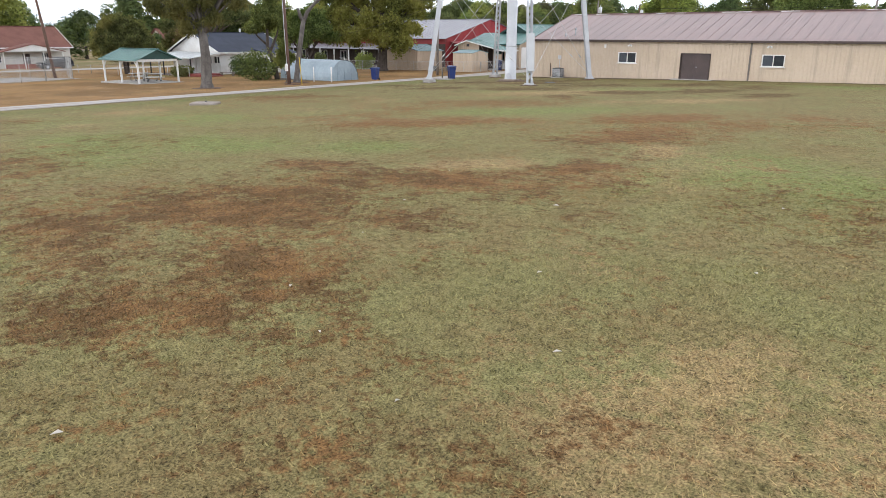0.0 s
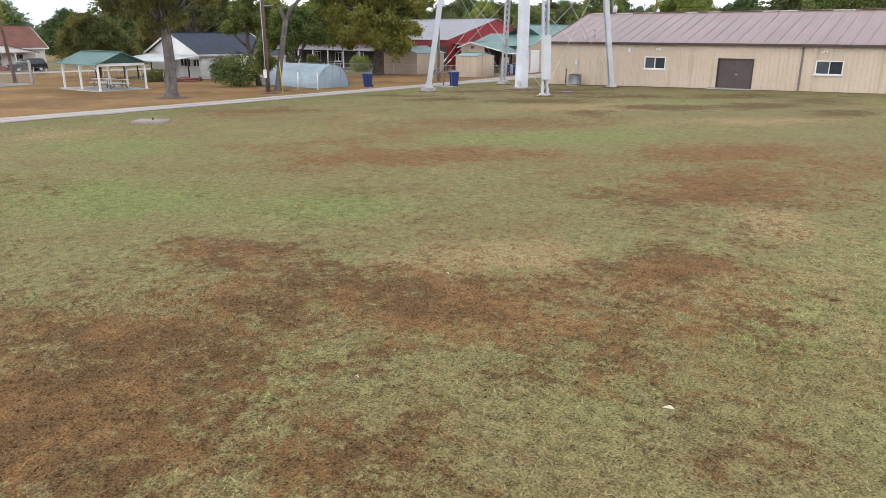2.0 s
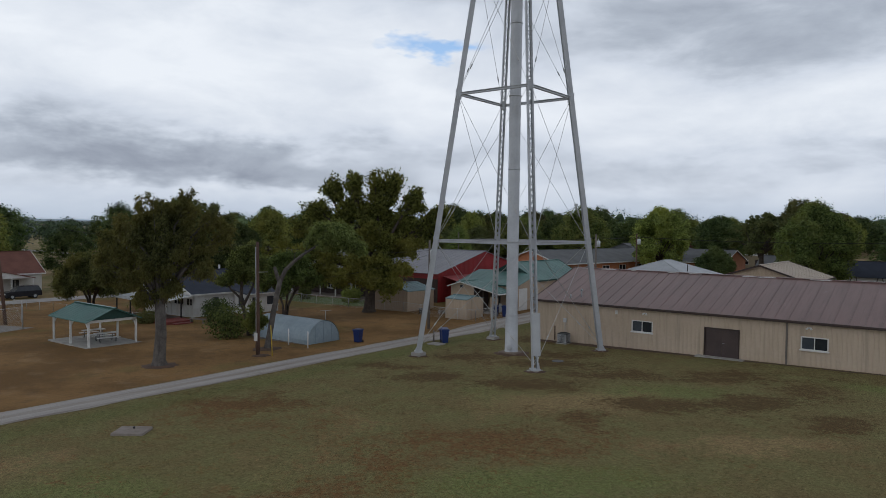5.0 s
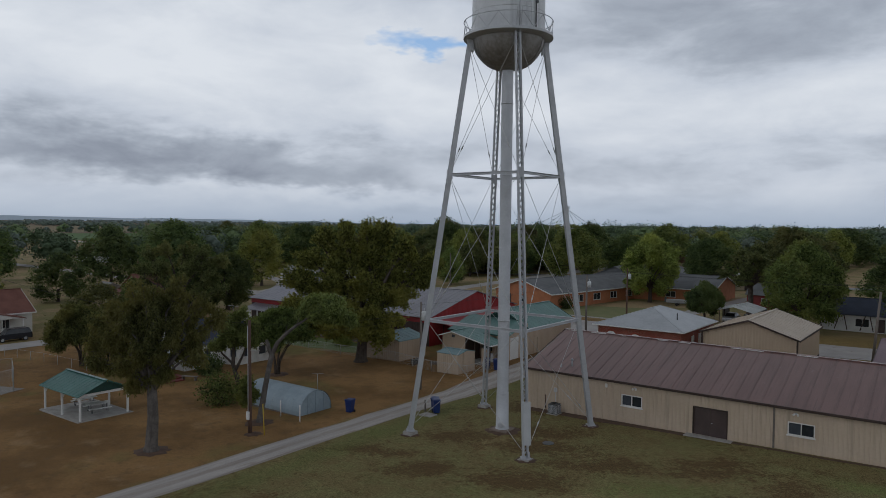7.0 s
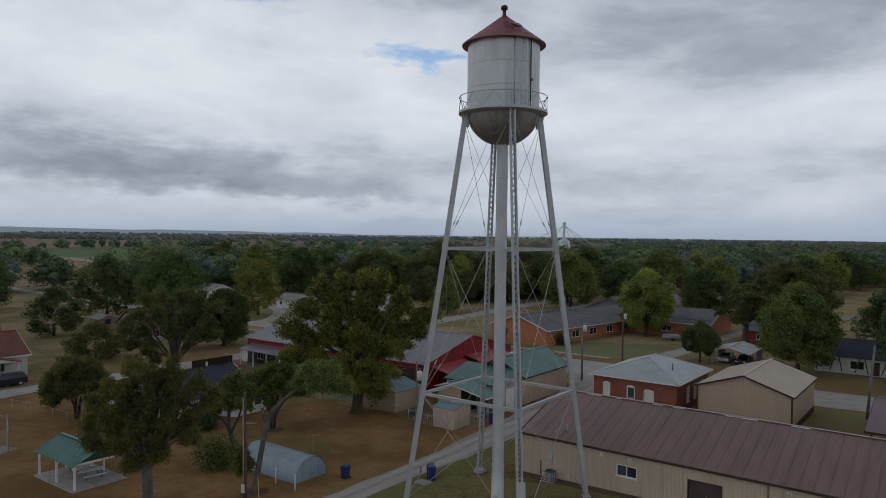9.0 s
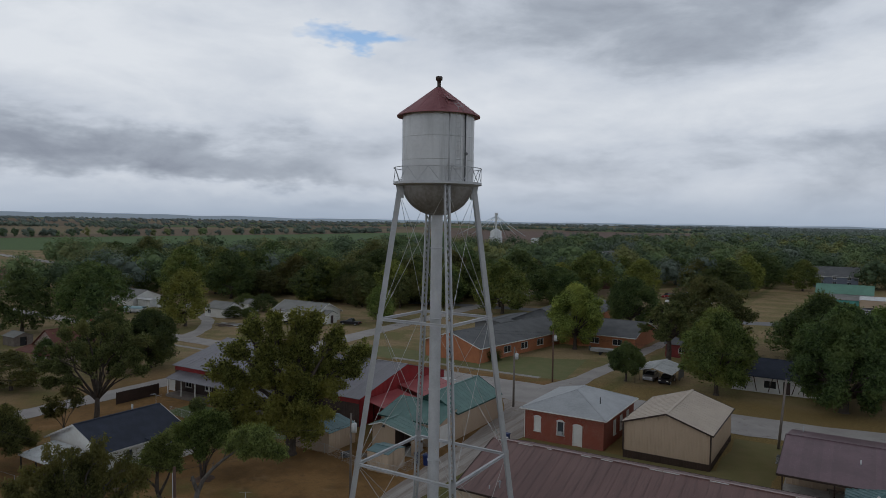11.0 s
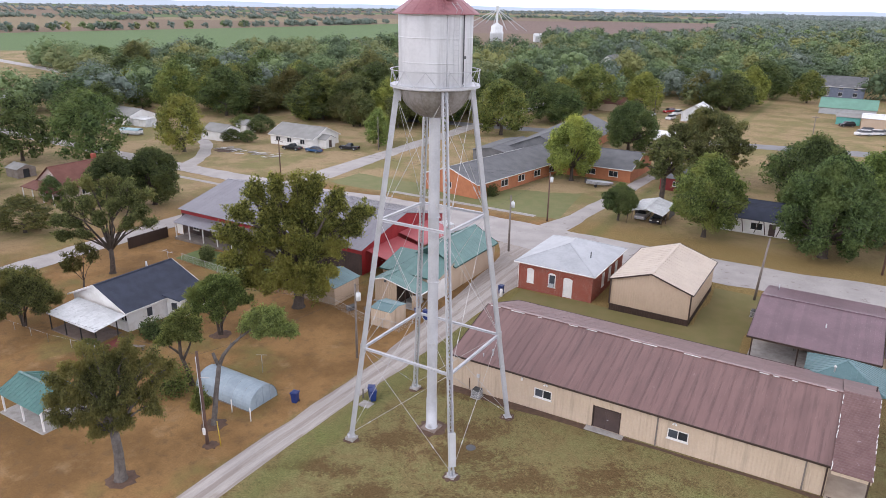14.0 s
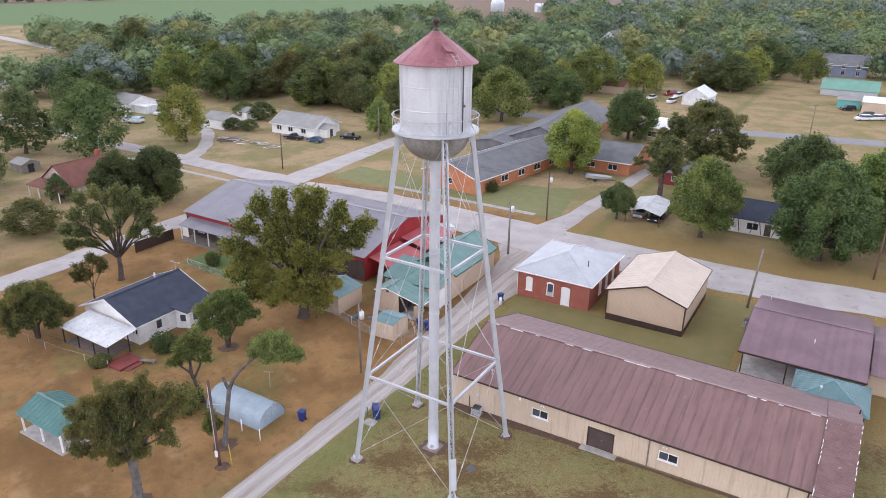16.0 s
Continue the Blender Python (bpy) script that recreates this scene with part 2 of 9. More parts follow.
M_BROWN = plain("dark_brown_trim", (0.055, 0.033, 0.026), (0.04, 0.025, 0.02), 1, 0.5)
M_DOOR = plain("brown_door", (0.085, 0.058, 0.052), (0.065, 0.045, 0.042), 1, 0.5)
M_WHITE = plain("white_paint", (0.78, 0.78, 0.76), (0.70, 0.69, 0.66), 1.0, 0.5, 0, 8)
M_WHITE_METAL = plain("white_sheet", (0.70, 0.72, 0.72), (0.56, 0.58, 0.58), 0.8, 0.4, 0.1, 5, streak=2)
M_BRICK = plain("red_brick", (0.34, 0.085, 0.05), (0.26, 0.06, 0.036), 1.0, 0.85, 0, 12, rand=0.35, wear=(0.42, 0.30, 0.24), wear_amt=0.70)
M_ORANGE = plain("orange_brick", (0.50, 0.20, 0.095), (0.42, 0.16, 0.075), 1.0, 0.85, 0, 8)
M_GREYROOF = plain("grey_sheet", (0.46, 0.48, 0.50), (0.38, 0.40, 0.42), 0.5, 0.45, 0.1, 4, bmp=0.05)
M_SHINGLE = plain("grey_shingle", (0.165, 0.17, 0.175), (0.12, 0.125, 0.13), 0.5, 0.85, 0, 10)
M_SHINGLE_LT = plain("pale_grey_shingle", (0.30, 0.30, 0.285), (0.24, 0.24, 0.225), 0.5, 0.85, 0, 10)
M_SHINGLE_BL = plain("blue_grey_shingle", (0.045, 0.055, 0.085), (0.032, 0.04, 0.062), 0.9, 0.85, 0, 10, rand=0.3)
M_SHINGLE_RD = plain("red_brown_shingle", (0.20, 0.085, 0.062), (0.15, 0.06, 0.045), 0.7, 0.85, 0, 8)
M_BEIGEROOF = plain("cream_sheet", (0.55, 0.47, 0.38), (0.49, 0.41, 0.33), 0.5, 0.45, 0.05, 4, bmp=0.05)
M_TEAL_SH = plain("green_teal_sheet", (0.062, 0.185, 0.160), (0.045, 0.14, 0.125), 0.5, 0.35, 0.0, 4, rand=0.15, bmp=0.05)
M_TEAL = plain("teal_sheet", (0.135, 0.255, 0.232), (0.105, 0.205, 0.188), 0.5, 0.42, 0.0, 4, rand=0.12, wear=(0.22, 0.36, 0.32), wear_amt=0.66, bmp=0.05)
M_TEAL_DK = plain("dark_green_sheet", (0.022, 0.085, 0.07), (0.016, 0.06, 0.05), 0.5, 0.42, 0.0, 4, rand=0.15, bmp=0.05)
M_TEAL_LT = plain("pale_teal_sheet", (0.145, 0.255, 0.265), (0.115, 0.205, 0.215), 0.5, 0.45, 0.0, 4, rand=0.12, bmp=0.05)
M_RED = plain("barn_red", (0.33, 0.022, 0.026), (0.25, 0.016, 0.02), 0.5, 0.5, 0, 5, bmp=0.05)
M_REDROOF = plain("pale_red_sheet", (0.46, 0.10, 0.105), (0.38, 0.08, 0.085), 0.5, 0.45, 0, 5, bmp=0.05)
# porch shade is put into this barn wall brown
M_BARNWALL = plain("porch_shade_barn_wall", (0.075, 0.050, 0.042), (0.05, 0.034, 0.03), 0.8, 0.7, 0, 6, streak=3)
M_BARNROOF = plain("grey_violet_sheet", (0.223, 0.216, 0.238), (0.187, 0.180, 0.202), 0.5, 0.34, 0.1, 4, rand=0.1, bmp=0.05)
M_PURPLE = plain("purple_brown_sheet", (0.205, 0.128, 0.148), (0.160, 0.098, 0.114), 0.4, 0.42, 0.0, 4, rand=0.16, bmp=0.05)
M_HUT = plain("blue_grey_sheet", (0.33, 0.41, 0.46), (0.26, 0.33, 0.38), 0.6, 0.45, 0.1, 4, rand=0.1, bmp=0.05)
M_BLUE = plain("blue_plastic", (0.012, 0.035, 0.16), (0.009, 0.026, 0.12), 2, 0.4)
M_BLACK = plain("black_plastic", (0.018, 0.018, 0.02), (0.012, 0.012, 0.013), 2, 0.5)
M_WOODPOLE = plain("creosoted_pole", (0.145, 0.085, 0.062), (0.10, 0.058, 0.042), 1.5, 0.85, 0, 10, streak=6)
M_WOODGREY = plain("weathered_wood", (0.22, 0.19, 0.165), (0.16, 0.135, 0.115), 1.5, 0.85, 0, 10, streak=6)
M_BARK = plain("bark", (0.105, 0.083, 0.068), (0.060, 0.047, 0.038), 2.5, 0.95, 0, 9, streak=5, bmp=0.9)
M_BARK_GREY = plain("grey_bark", (0.150, 0.132, 0.118), (0.085, 0.074, 0.065), 2.5, 0.95, 0, 9, streak=5, bmp=0.9)
M_GLASS_DK = plain("dark_window", (0.03, 0.035, 0.042), (0.022, 0.026, 0.032), 1, 0.12, 0, 3, bmp=0)
M_GLASS_LT = plain("shaded_window", (0.075, 0.085, 0.10), (0.055, 0.065, 0.08), 1, 0.12, 0, 3, bmp=0)
M_GREYBOX = plain("grey_cabinet", (0.55, 0.56, 0.57), (0.48, 0.49, 0.50), 1, 0.45)
M_DKGREY = plain("dark_grey_metal", (0.10, 0.105, 0.11), (0.07, 0.074, 0.078), 2, 0.5, 0.2)
M_RUST = plain("bare_soil", (0.13, 0.078, 0.052), (0.085, 0.052, 0.036), 2.5, 0.95, 0, 14)
M_LEAF_A = leafy("locust_leaves", (0.050, 0.058, 0.024), (0.165, 0.168, 0.062), (0.195, 0.165, 0.058))
M_LEAF_B = leafy("oak_leaves", (0.070, 0.095, 0.028), (0.320, 0.360, 0.100), (0.400, 0.395, 0.100))
M_LEAF_C = leafy("maple_leaves", (0.040, 0.066, 0.028), (0.140, 0.196, 0.074), (0.175, 0.212, 0.074))
M_LEAF_D = leafy("tired_leaves", (0.068, 0.084, 0.036), (0.200, 0.228, 0.092), (0.232, 0.222, 0.086))
M_LEAF_E = leafy("bright_leaves", (0.066, 0.100, 0.032), (0.225, 0.280, 0.088), (0.270, 0.280, 0.082))
M_LEAF_F = leafy("sage_leaves", (0.085, 0.118, 0.042), (0.285, 0.345, 0.120), (0.320, 0.340, 0.115))
M_LEAF_G = leafy("many_stem_leaves", (0.055, 0.085, 0.032), (0.210, 0.275, 0.088), (0.250, 0.285, 0.086))


def gravel(name, c, c2, dirt):
    """Loose stone with tracks and washed dirt drawn out along the lane, and single stones."""
    m, nt, b, geo = blank(name, 0.95)
    pos = geo.outputs["Position"]
    runs = nnoise(nt, pos, 2.2, 6, 0.62, (1, 0.08, 1))
    big = nnoise(nt, pos, 0.35, 5, 0.6)
    stone = nnoise(nt, pos, 30, 4, 0.8)
    col = nmix(nt, nramp(nt, runs, 0.36, 0.62), c2, c)
    col = nmix(nt, nramp(nt, nmath(nt, "ADD", nmath(nt, "MULTIPLY", runs, 0.5), nmath(nt, "MULTIPLY", big, 0.5)), 0.56, 0.68, 0, 0.75), col, dirt)
    hs = nt.nodes.new("ShaderNodeHueSaturation")
    nt.links.new(col, hs.inputs["Color"])
    nt.links.new(nmath(nt, "ADD", nmath(nt, "MULTIPLY", stone, 1.6), 0.2), hs.inputs["Value"])
    nt.links.new(hs.outputs[0], b.inputs["Base Color"])
    bump(nt, b, stone, 0.6, 0.03)
    return m


M_GRAVEL = gravel("gravel", (0.40, 0.36, 0.325), (0.31, 0.27, 0.24), (0.25, 0.20, 0.145))
M_TRACK = gravel("packed_gravel", (0.475, 0.44, 0.41), (0.39, 0.355, 0.325), (0.32, 0.275, 0.235))
M_STREET = plain("worn_asphalt", (0.44, 0.415, 0.395), (0.36, 0.335, 0.32), 0.3, 0.9, 0, 6, bmp=0.3, wear=(0.25, 0.22, 0.20), wear_amt=0.60)
M_GREYST = plain("grey_asphalt", (0.24, 0.24, 0.245), (0.20, 0.20, 0.205), 0.3, 0.9, 0, 6)

# ---------- lie of the land ----------
CA, SA = math.cos(radians(36.5)), math.sin(radians(36.5))


def ground_z(x, y):
    """Height of the land: it falls gently away from the open lawn and rises a little towards the long building."""
    wx, wy = x * CA + y * SA, -x * SA + y * CA
    return 0.25 + 0.8 * math.tanh((wx + 5) / 40) - 0.5 * math.tanh((wy + 0.9) / 50)


# ---------- mesh helpers ----------
class Build:
    """Gathers boxes, tubes, sheets and polygons into one mesh."""

    def __init__(self):
        self.v, self.f, self.s = [], [], []

    def poly(self, pts, smooth=False):
        n = len(self.v)
        self.v += [tuple(p) for p in pts]
        self.f.append(tuple(range(n, n + len(pts))))
        self.s.append(smooth)
        return self

    def box(self, x0, x1, y0, y1, z0, z1, cut=0.0):
        """A box, with its upright edges and top edges cut off by that much."""
        x0, x1, y0, y1, z0, z1 = min(x0, x1), max(x0, x1), min(y0, y1), max(y0, y1), min(z0, z1), max(z0, z1)
        if cut <= 0:
            n = len(self.v)
            self.v += [(x, y, z) for z in (z0, z1) for x, y in ((x0, y0), (x1, y0), (x1, y1), (x0, y1))]
            for q in ((3, 2, 1, 0), (4, 5, 6, 7), (0, 1, 5, 4), (1, 2, 6, 5), (2, 3, 7, 6), (3, 0, 4, 7)):
                self.f.append(tuple(n + i for i in q)), self.s.append(False)
            return self
        c = min(cut, (x1 - x0) / 2.5, (y1 - y0) / 2.5, (z1 - z0) / 2.5)
        rings = []
        for z, k in ((z0, 0.0), (z1 - c, 0.0), (z1, c)):
            a, b, d, e = x0 + k, x1 - k, y0 + k, y1 - k
            rings.append([(a + c, d, z), (b - c, d, z), (b, d + c, z), (b, e - c, z), (b - c, e, z), (a + c, e, z), (a, e - c, z), (a, d + c, z)])
        self.loft(rings, True, True)
        return self

    def loft(self, rings, cap0=False, cap1=False, smooth=False, closed=True):
        n, k = len(self.v), len(rings[0])
        for r in rings:
            self.v += [tuple(p) for p in r]
        for i in range(len(rings) - 1):
            for j in range(k if closed else k - 1):
                a, b = n + i * k + j, n + i * k + (j + 1) % k
                self.f.append((a, b, b + k, a + k)), self.s.append(smooth)
        if cap0:
            self.f.append(tuple(n + j for j in reversed(range(k)))), self.s.append(False)
        if cap1:
            self.f.append(tuple(n + (len(rings) - 1) * k + j for j in range(k))), self.s.append(False)
        return self

    def tube(self, pts, radii, n=8, cap=True):
        """A round tapering tube along points."""
        pts = [Vector(p) for p in pts]
        if isinstance(radii, (int, float)):
            radii = [radii] * len(pts)
        rings = []
        for i, (p, r) in enumerate(zip(pts, radii)):
            d = (pts[min(i + 1, len(pts) - 1)] - pts[max(i - 1, 0)]).normalized()
            a = d.cross(Vector((0, 0, 1)) if abs(d.z) < 0.95 else Vector((1, 0, 0))).normalized()
            b = d.cross(a)
            rings.append([p + (a * math.cos(2 * math.pi * j / n) + b * math.sin(2 * math.pi * j / n)) * r for j in range(n)])
        return self.loft(rings, cap, cap, n > 5)

    def bar(self, p, q, w, h, up=(0, 0, 1)):
        """A straight bar of w by h between two points."""
        p, q = Vector(p), Vector(q)
        d = (q - p).normalized()
        a = d.cross(Vector(up))
        if a.length < 1e-4:
            a = d.cross(Vector((1, 0, 0)))
        a.normalize()
        b = a.cross(d)
        rings = [[c + a * sx * w / 2 + b * sy * h / 2 for sx, sy in ((-1, -1), (1, -1), (1, 1), (-1, 1))] for c in (p, q)]
        return self.loft(rings, True, True)

    def slab(self, pts, t):
        """A polygon thickened downwards by t."""
        top = [Vector(p) for p in pts]
        bot = [p - Vector((0, 0, t)) for p in top]
        n = len(top)
        self.poly(top), self.poly(list(reversed(bot)))
        for i in range(n):
            j = (i + 1) % n
            self.poly([bot[i], bot[j], top[j], top[i]])
        return self

    def ribs(self, p0, p1, up, height_fn, pitch=0.3, depth=0.025, out=(0, -1, 0)):
        """A ribbed sheet from p0 to p1, as high as height_fn(s) along up, with ribs that stand out."""
        p0, p1, up, out = Vector(p0), Vector(p1), Vector(up), Vector(out)
        length = (p1 - p0).length
        d = (p1 - p0).normalized()
        s, prof = 0.0, []
        while s < length - 1e-6:
            for ds, o in ((0.0, 0.0), (pitch * 0.70, 0.0), (pitch * 0.78, depth), (pitch * 0.92, depth)):
                if s + ds < length:
                    prof.append((s + ds, o))
            s += pitch
        prof.append((length, 0.0))
        n = len(self.v)
        for s, o in prof:
            base = p0 + d * s + out * o
            lo, hi = height_fn(s)
            self.v += [tuple(base + up * lo), tuple(base + up * hi)]
        for i in range(len(prof) - 1):
            a = n + 2 * i
            self.f.append((a, a + 2, a + 3, a + 1)), self.s.append(False)
        return self


def mesh_of(name, b, material):
    me = bpy.data.meshes.new(name)
    me.from_pydata(b.v, [], b.f)
    me.polygons.foreach_set("use_smooth", b.s)
    me.materials.append(material)
    me.update()
    return me


def part(name, b, material, parent, label=""):
    ob = new(name, mesh_of(name, b, material) if isinstance(b, Build) else b)
    ob.parent = parent
    if label:
        ob["label"] = label
    return ob


def thing(name, label, category, x, y, z=None, turn=0.0, group="", kind=""):
    ob = new(name)
    ob.empty_display_size = 0.3
    ob.matrix_basis = pose(x, y, ground_z(x, y) if z is None else z, 0, 0, turn)
    return tagged(ob, label, category, group, kind)


def solo(name, b, material, label, category, x=0, y=0, z=0, turn=0.0, group="", kind=""):
    ob = new(name, mesh_of(name, b, material))
    ob.matrix_basis = pose(x, y, z, 0, 0, turn)
    return tagged(ob, label, category, group, kind)


def fast_mesh(name, verts, size, material, smooth=False):
    """A mesh of loose polygons of one size, from an array of their corners."""
    nv = len(verts)
    nf = nv // size
    me = bpy.data.meshes.new(name)
    me.vertices.add(nv), me.loops.add(nv), me.polygons.add(nf)
    me.vertices.foreach_set("co", verts.astype(np.float32).ravel())
    me.loops.foreach_set("vertex_index", np.arange(nv, dtype=np.int32))
    me.polygons.foreach_set("loop_start", np.arange(0, nv, size, dtype=np.int32))
    me.materials.append(material)
    me.update(calc_edges=True)
    return me


# ---------- ground ----------
def ground_material(name="lawn_and_fields", blades=False):
    m, nt, b, geo = blank(name, 0.95)
    b.inputs["Specular IOR Level"].default_value = 0.1
    pos = geo.outputs["Position"]
    sp = nt.nodes.new("ShaderNodeSeparateXYZ")
    nt.links.new(pos, sp.inputs[0])
    px, py = sp.outputs[0], sp.outputs[1]
    # lawn: grey-green turf with greener, straw-coloured and burnt red-brown patches that fray into one another
    wn = nt.nodes.new("ShaderNodeTexNoise")
    wn.inputs["Scale"].default_value, wn.inputs["Detail"].default_value, wn.inputs["Roughness"].default_value = 0.22, 6, 0.62
    nt.links.new(pos, wn.inputs["Vector"])
    wv = nt.nodes.new("ShaderNodeVectorMath")
    wv.operation = "MULTIPLY_ADD"
    nt.links.new(wn.outputs["Color"], wv.inputs[0])
    wv.inputs[1].default_value, wv.inputs[2].default_value = (4, 4, 0), (-2, -2, 0)
    wp = nt.nodes.new("ShaderNodeVectorMath")
    nt.links.new(pos, wp.inputs[0]), nt.links.new(wv.outputs[0], wp.inputs[1])
    warped = wp.outputs[0]
    fray = nmath(nt, "ADD", nmath(nt, "MULTIPLY", nnoise(nt, pos, 0.42, 5, 0.62), 0.40), nmath(nt, "ADD", nmath(nt, "MULTIPLY", nnoise(nt, pos, 2.0, 6, 0.75, None, 0, (3, 1, 0)), 0.75), nmath(nt, "MULTIPLY", nnoise(nt, pos, 9.0, 4, 0.75), 0.60)))

    def patches(spots, base):
        f = base
        for x, y, rx, ry, turn in spots:
            mp = nt.nodes.new("ShaderNodeMapping")
            mp.vector_type = "TEXTURE"
            mp.inputs["Location"].default_value, mp.inputs["Rotation"].default_value, mp.inputs["Scale"].default_value = (x, y, 0), (0, 0, radians(turn)), (rx, ry, 1000)
            nt.links.new(warped, mp.inputs[0])
            ln = nt.nodes.new("ShaderNodeVectorMath")
            ln.operation = "LENGTH"
            nt.links.new(mp.outputs[0], ln.inputs[0])
            f = nmath(nt, "MAXIMUM", f, nramp(nt, ln.outputs["Value"], 0.0, 1.55, 1, 0))
        return f

    def fringe(f, lo, hi, amount, pull=0.62, rough=1.9):
        k = nmath(nt, "ADD", nmath(nt, "MULTIPLY", f, pull), nmath(nt, "MULTIPLY", nmath(nt, "SUBTRACT", fray, 0.875), rough))
        return nramp(nt, k, lo, hi, 0, amount)

    turf = nmix(nt, nramp(nt, nnoise(nt, pos, 0.5, 6, 0.66), 0.36, 0.64), (0.200, 0.160, 0.072), (0.204, 0.188, 0.080))
    green = patches([(3.4, -33.6, 5.2, 3.0, 4), (15.2, -23.2, 7.0, 2.6, 39), (13.6, -6.2, 5.2, 2.4, 42), (17.1, -35.7, 2.6, 1.7, 20), (12.7, -37.9, 4.4, 2.6, 172), (27.1, -36.0, 2.8, 1.1, 98), (31.4, -35.1, 4.4, 1.6, 98), (9.1, -41.3, 6.5, 3.1, 167), (29.2, -33.8, 4.9, 2.5, 99), (26, 2, 7, 1.6, 0), (34, 2, 6, 3, 0)],
                    nmath(nt, "MULTIPLY", nramp(nt, nnoise(nt, warped, 0.075, 3, 0.5, None, 0, (30, 4, 0)), 0.52, 0.70), 0.6))
    turf = nmix(nt, fringe(green, 0.12, 0.60, 0.85), turf, (0.182, 0.212, 0.072))
    straw = patches([(22.9, -36.3, 2.0, 1.3, 41), (11.2, -10.6, 7.6, 3.6, 40), (25.6, -31.7, 2.4, 1.4, 89), (32.1, -45.9, 1.5, 1.1, 88), (20.5, -13.0, 5, 2.0, 35)],
                    nmath(nt, "MULTIPLY", nramp(nt, nnoise(nt, warped, 0.10, 3, 0.5, None, 0, (51, 9, 0)), 0.50, 0.68), 0.7))
    turf = nmix(nt, fringe(straw, 0.16, 0.62, 0.8), turf, (0.335, 0.240, 0.120))
    burnt = patches([(14.4, -29.0, 5.2, 1.9, 37), (22.4, -23.1, 4.2, 2.0, 46), (23.9, -28.3, 3.2, 2.1, 62), (18.2, -5.4, 3.6, 2.3, 60), (22.9, -8.1, 2.4, 1.4, 62), (12.5, -13.9, 1.7, 1.3, 84), (-3.6, -22.1, 4.7, 1.7, 35),                      (20.5, -42.0, 2.2, 1.3, 14), (23.8, -38.8, 2.2, 1.9, 44), (18.9, -39.0, 2.0, 0.9, 30), (25.2, -35.7, 1.6, 1.1, 54), (20.4, -47.0, 3.3, 1.8, 168), (24.8, -48.6, 2.1, 1.3, 18),                      (0.2, 8.4, 6.5, 2.3, 31), (0.1, -10.2, 3.0, 1.7, 28), (10.0, -2.6, 4.2, 2.2, 33), (15.8, 0.0, 4.0, 1.8, 34), (6, -8.5, 4.5, 2.2, 25), (-2, -3, 3.5, 2.0, 20), (15, -8.5, 4, 2.0, 35), (3, 1.5, 4, 2.0, 30), (21.5, -43.8, 4.0, 2.6, 6), (26.2, -47.6, 2.0, 0.9, 8), (24.8, -46.0, 2.4, 1.3, 174), (27.0, -46.6, 1.1, 0.6, 20), (25.2, -42.6, 1.6, 0.8, 30), (21.6, -39.4, 3.6, 1.6, 30), (4.3, -2.1, 4.6, 1.6, 31), (15.0, 1.6, 4.2, 1.4, 33), (-5.5, -9.7, 4.2, 1.2, 29)],
                    nmath(nt, "MULTIPLY", nramp(nt, nnoise(nt, warped, 0.09, 3, 0.5, None, 0, (5, 17, 0)), 0.48, 0.70), 0.62))
    # the broad patch out on the lawn is foxy red, the near ones are dark
    foxy = nramp(nt, nmath(nt, "SUBTRACT", py, nmath(nt, "MULTIPLY", px, 0.35)), -40, -35)
    tone = nmix(nt, foxy, nmix(nt, nramp(nt, nnoise(nt, pos, 0.9, 4, 0.6, None, 0, (12, 31, 0)), 0.42, 0.62), (0.118, 0.064, 0.027), (0.188, 0.100, 0.041)), (0.195, 0.104, 0.044))
    # under the tower the burnt grass is a duller, older brown
    tone = nmix(nt, nramp(nt, nmath(nt, "SUBTRACT", py, nmath(nt, "MULTIPLY", px, 0.35)), -26, -14), tone, (0.118, 0.076, 0.034))
    turf = nmix(nt, fringe(burnt, 0.08, 0.72, 0.92, 0.82, 3.6), turf, tone)
    turf = nmix(nt, nramp(nt, py, 19, 26, 0, 0.85), turf, (0.255, 0.178, 0.072))
    # dry yard on the far side of the lane and among the houses
    dry = nmix(nt, nramp(nt, nnoise(nt, pos, 0.12, 6, 0.62), 0.38, 0.64), (0.300, 0.176, 0.074), (0.190, 0.110, 0.045))
    dry = nmix(nt, nramp(nt, nnoise(nt, pos, 0.07, 4, 0.6, None, 0, (9, 9, 0)), 0.52, 0.66, 0, 0.8), dry, (0.185, 0.165, 0.06))
    dry = nmix(nt, nramp(nt, nnoise(nt, pos, 0.85, 6, 0.7, None, 0, (2, 7, 0)), 0.50, 0.66, 0, 0.55), dry, (0.155, 0.100, 0.052))
    dry = nmix(nt, nramp(nt, nnoise(nt, pos, 0.33, 5, 0.65, None, 0, (13, 3, 0)), 0.54, 0.70, 0, 0.4), dry, (0.37, 0.25, 0.135))
    # the town's yards are paler, with olive grass between
    town = nmix(nt, nramp(nt, nnoise(nt, pos, 0.09, 5, 0.65, None, 0, (21, 5, 0)), 0.42, 0.60), (0.340, 0.255, 0.145), (0.215, 0.195, 0.085))
    town = nmix(nt, nramp(nt, nnoise(nt, pos, 0.5, 5, 0.7, None, 0, (6, 6, 0)), 0.50, 0.68, 0, 0.6), town, (0.255, 0.175, 0.100))
    dry = nmix(nt, nmath(nt, "MAXIMUM", nramp(nt, px, -92, -64, 1, 0), nramp(nt, py, 62, 70)), dry, town)
    west = nramp(nt, nmath(nt, "ADD", px, nmath(nt, "MULTIPLY", nnoise(nt, pos, 0.5, 3), 1.2)), -12.0, -10.6, 1, 0)
    beyond = nramp(nt, py, 62, 75)
    yard = nmath(nt, "MAXIMUM", west, nmath(nt, "MULTIPLY", beyond, 0.8))
    col = nmix(nt, yard, turf, dry)
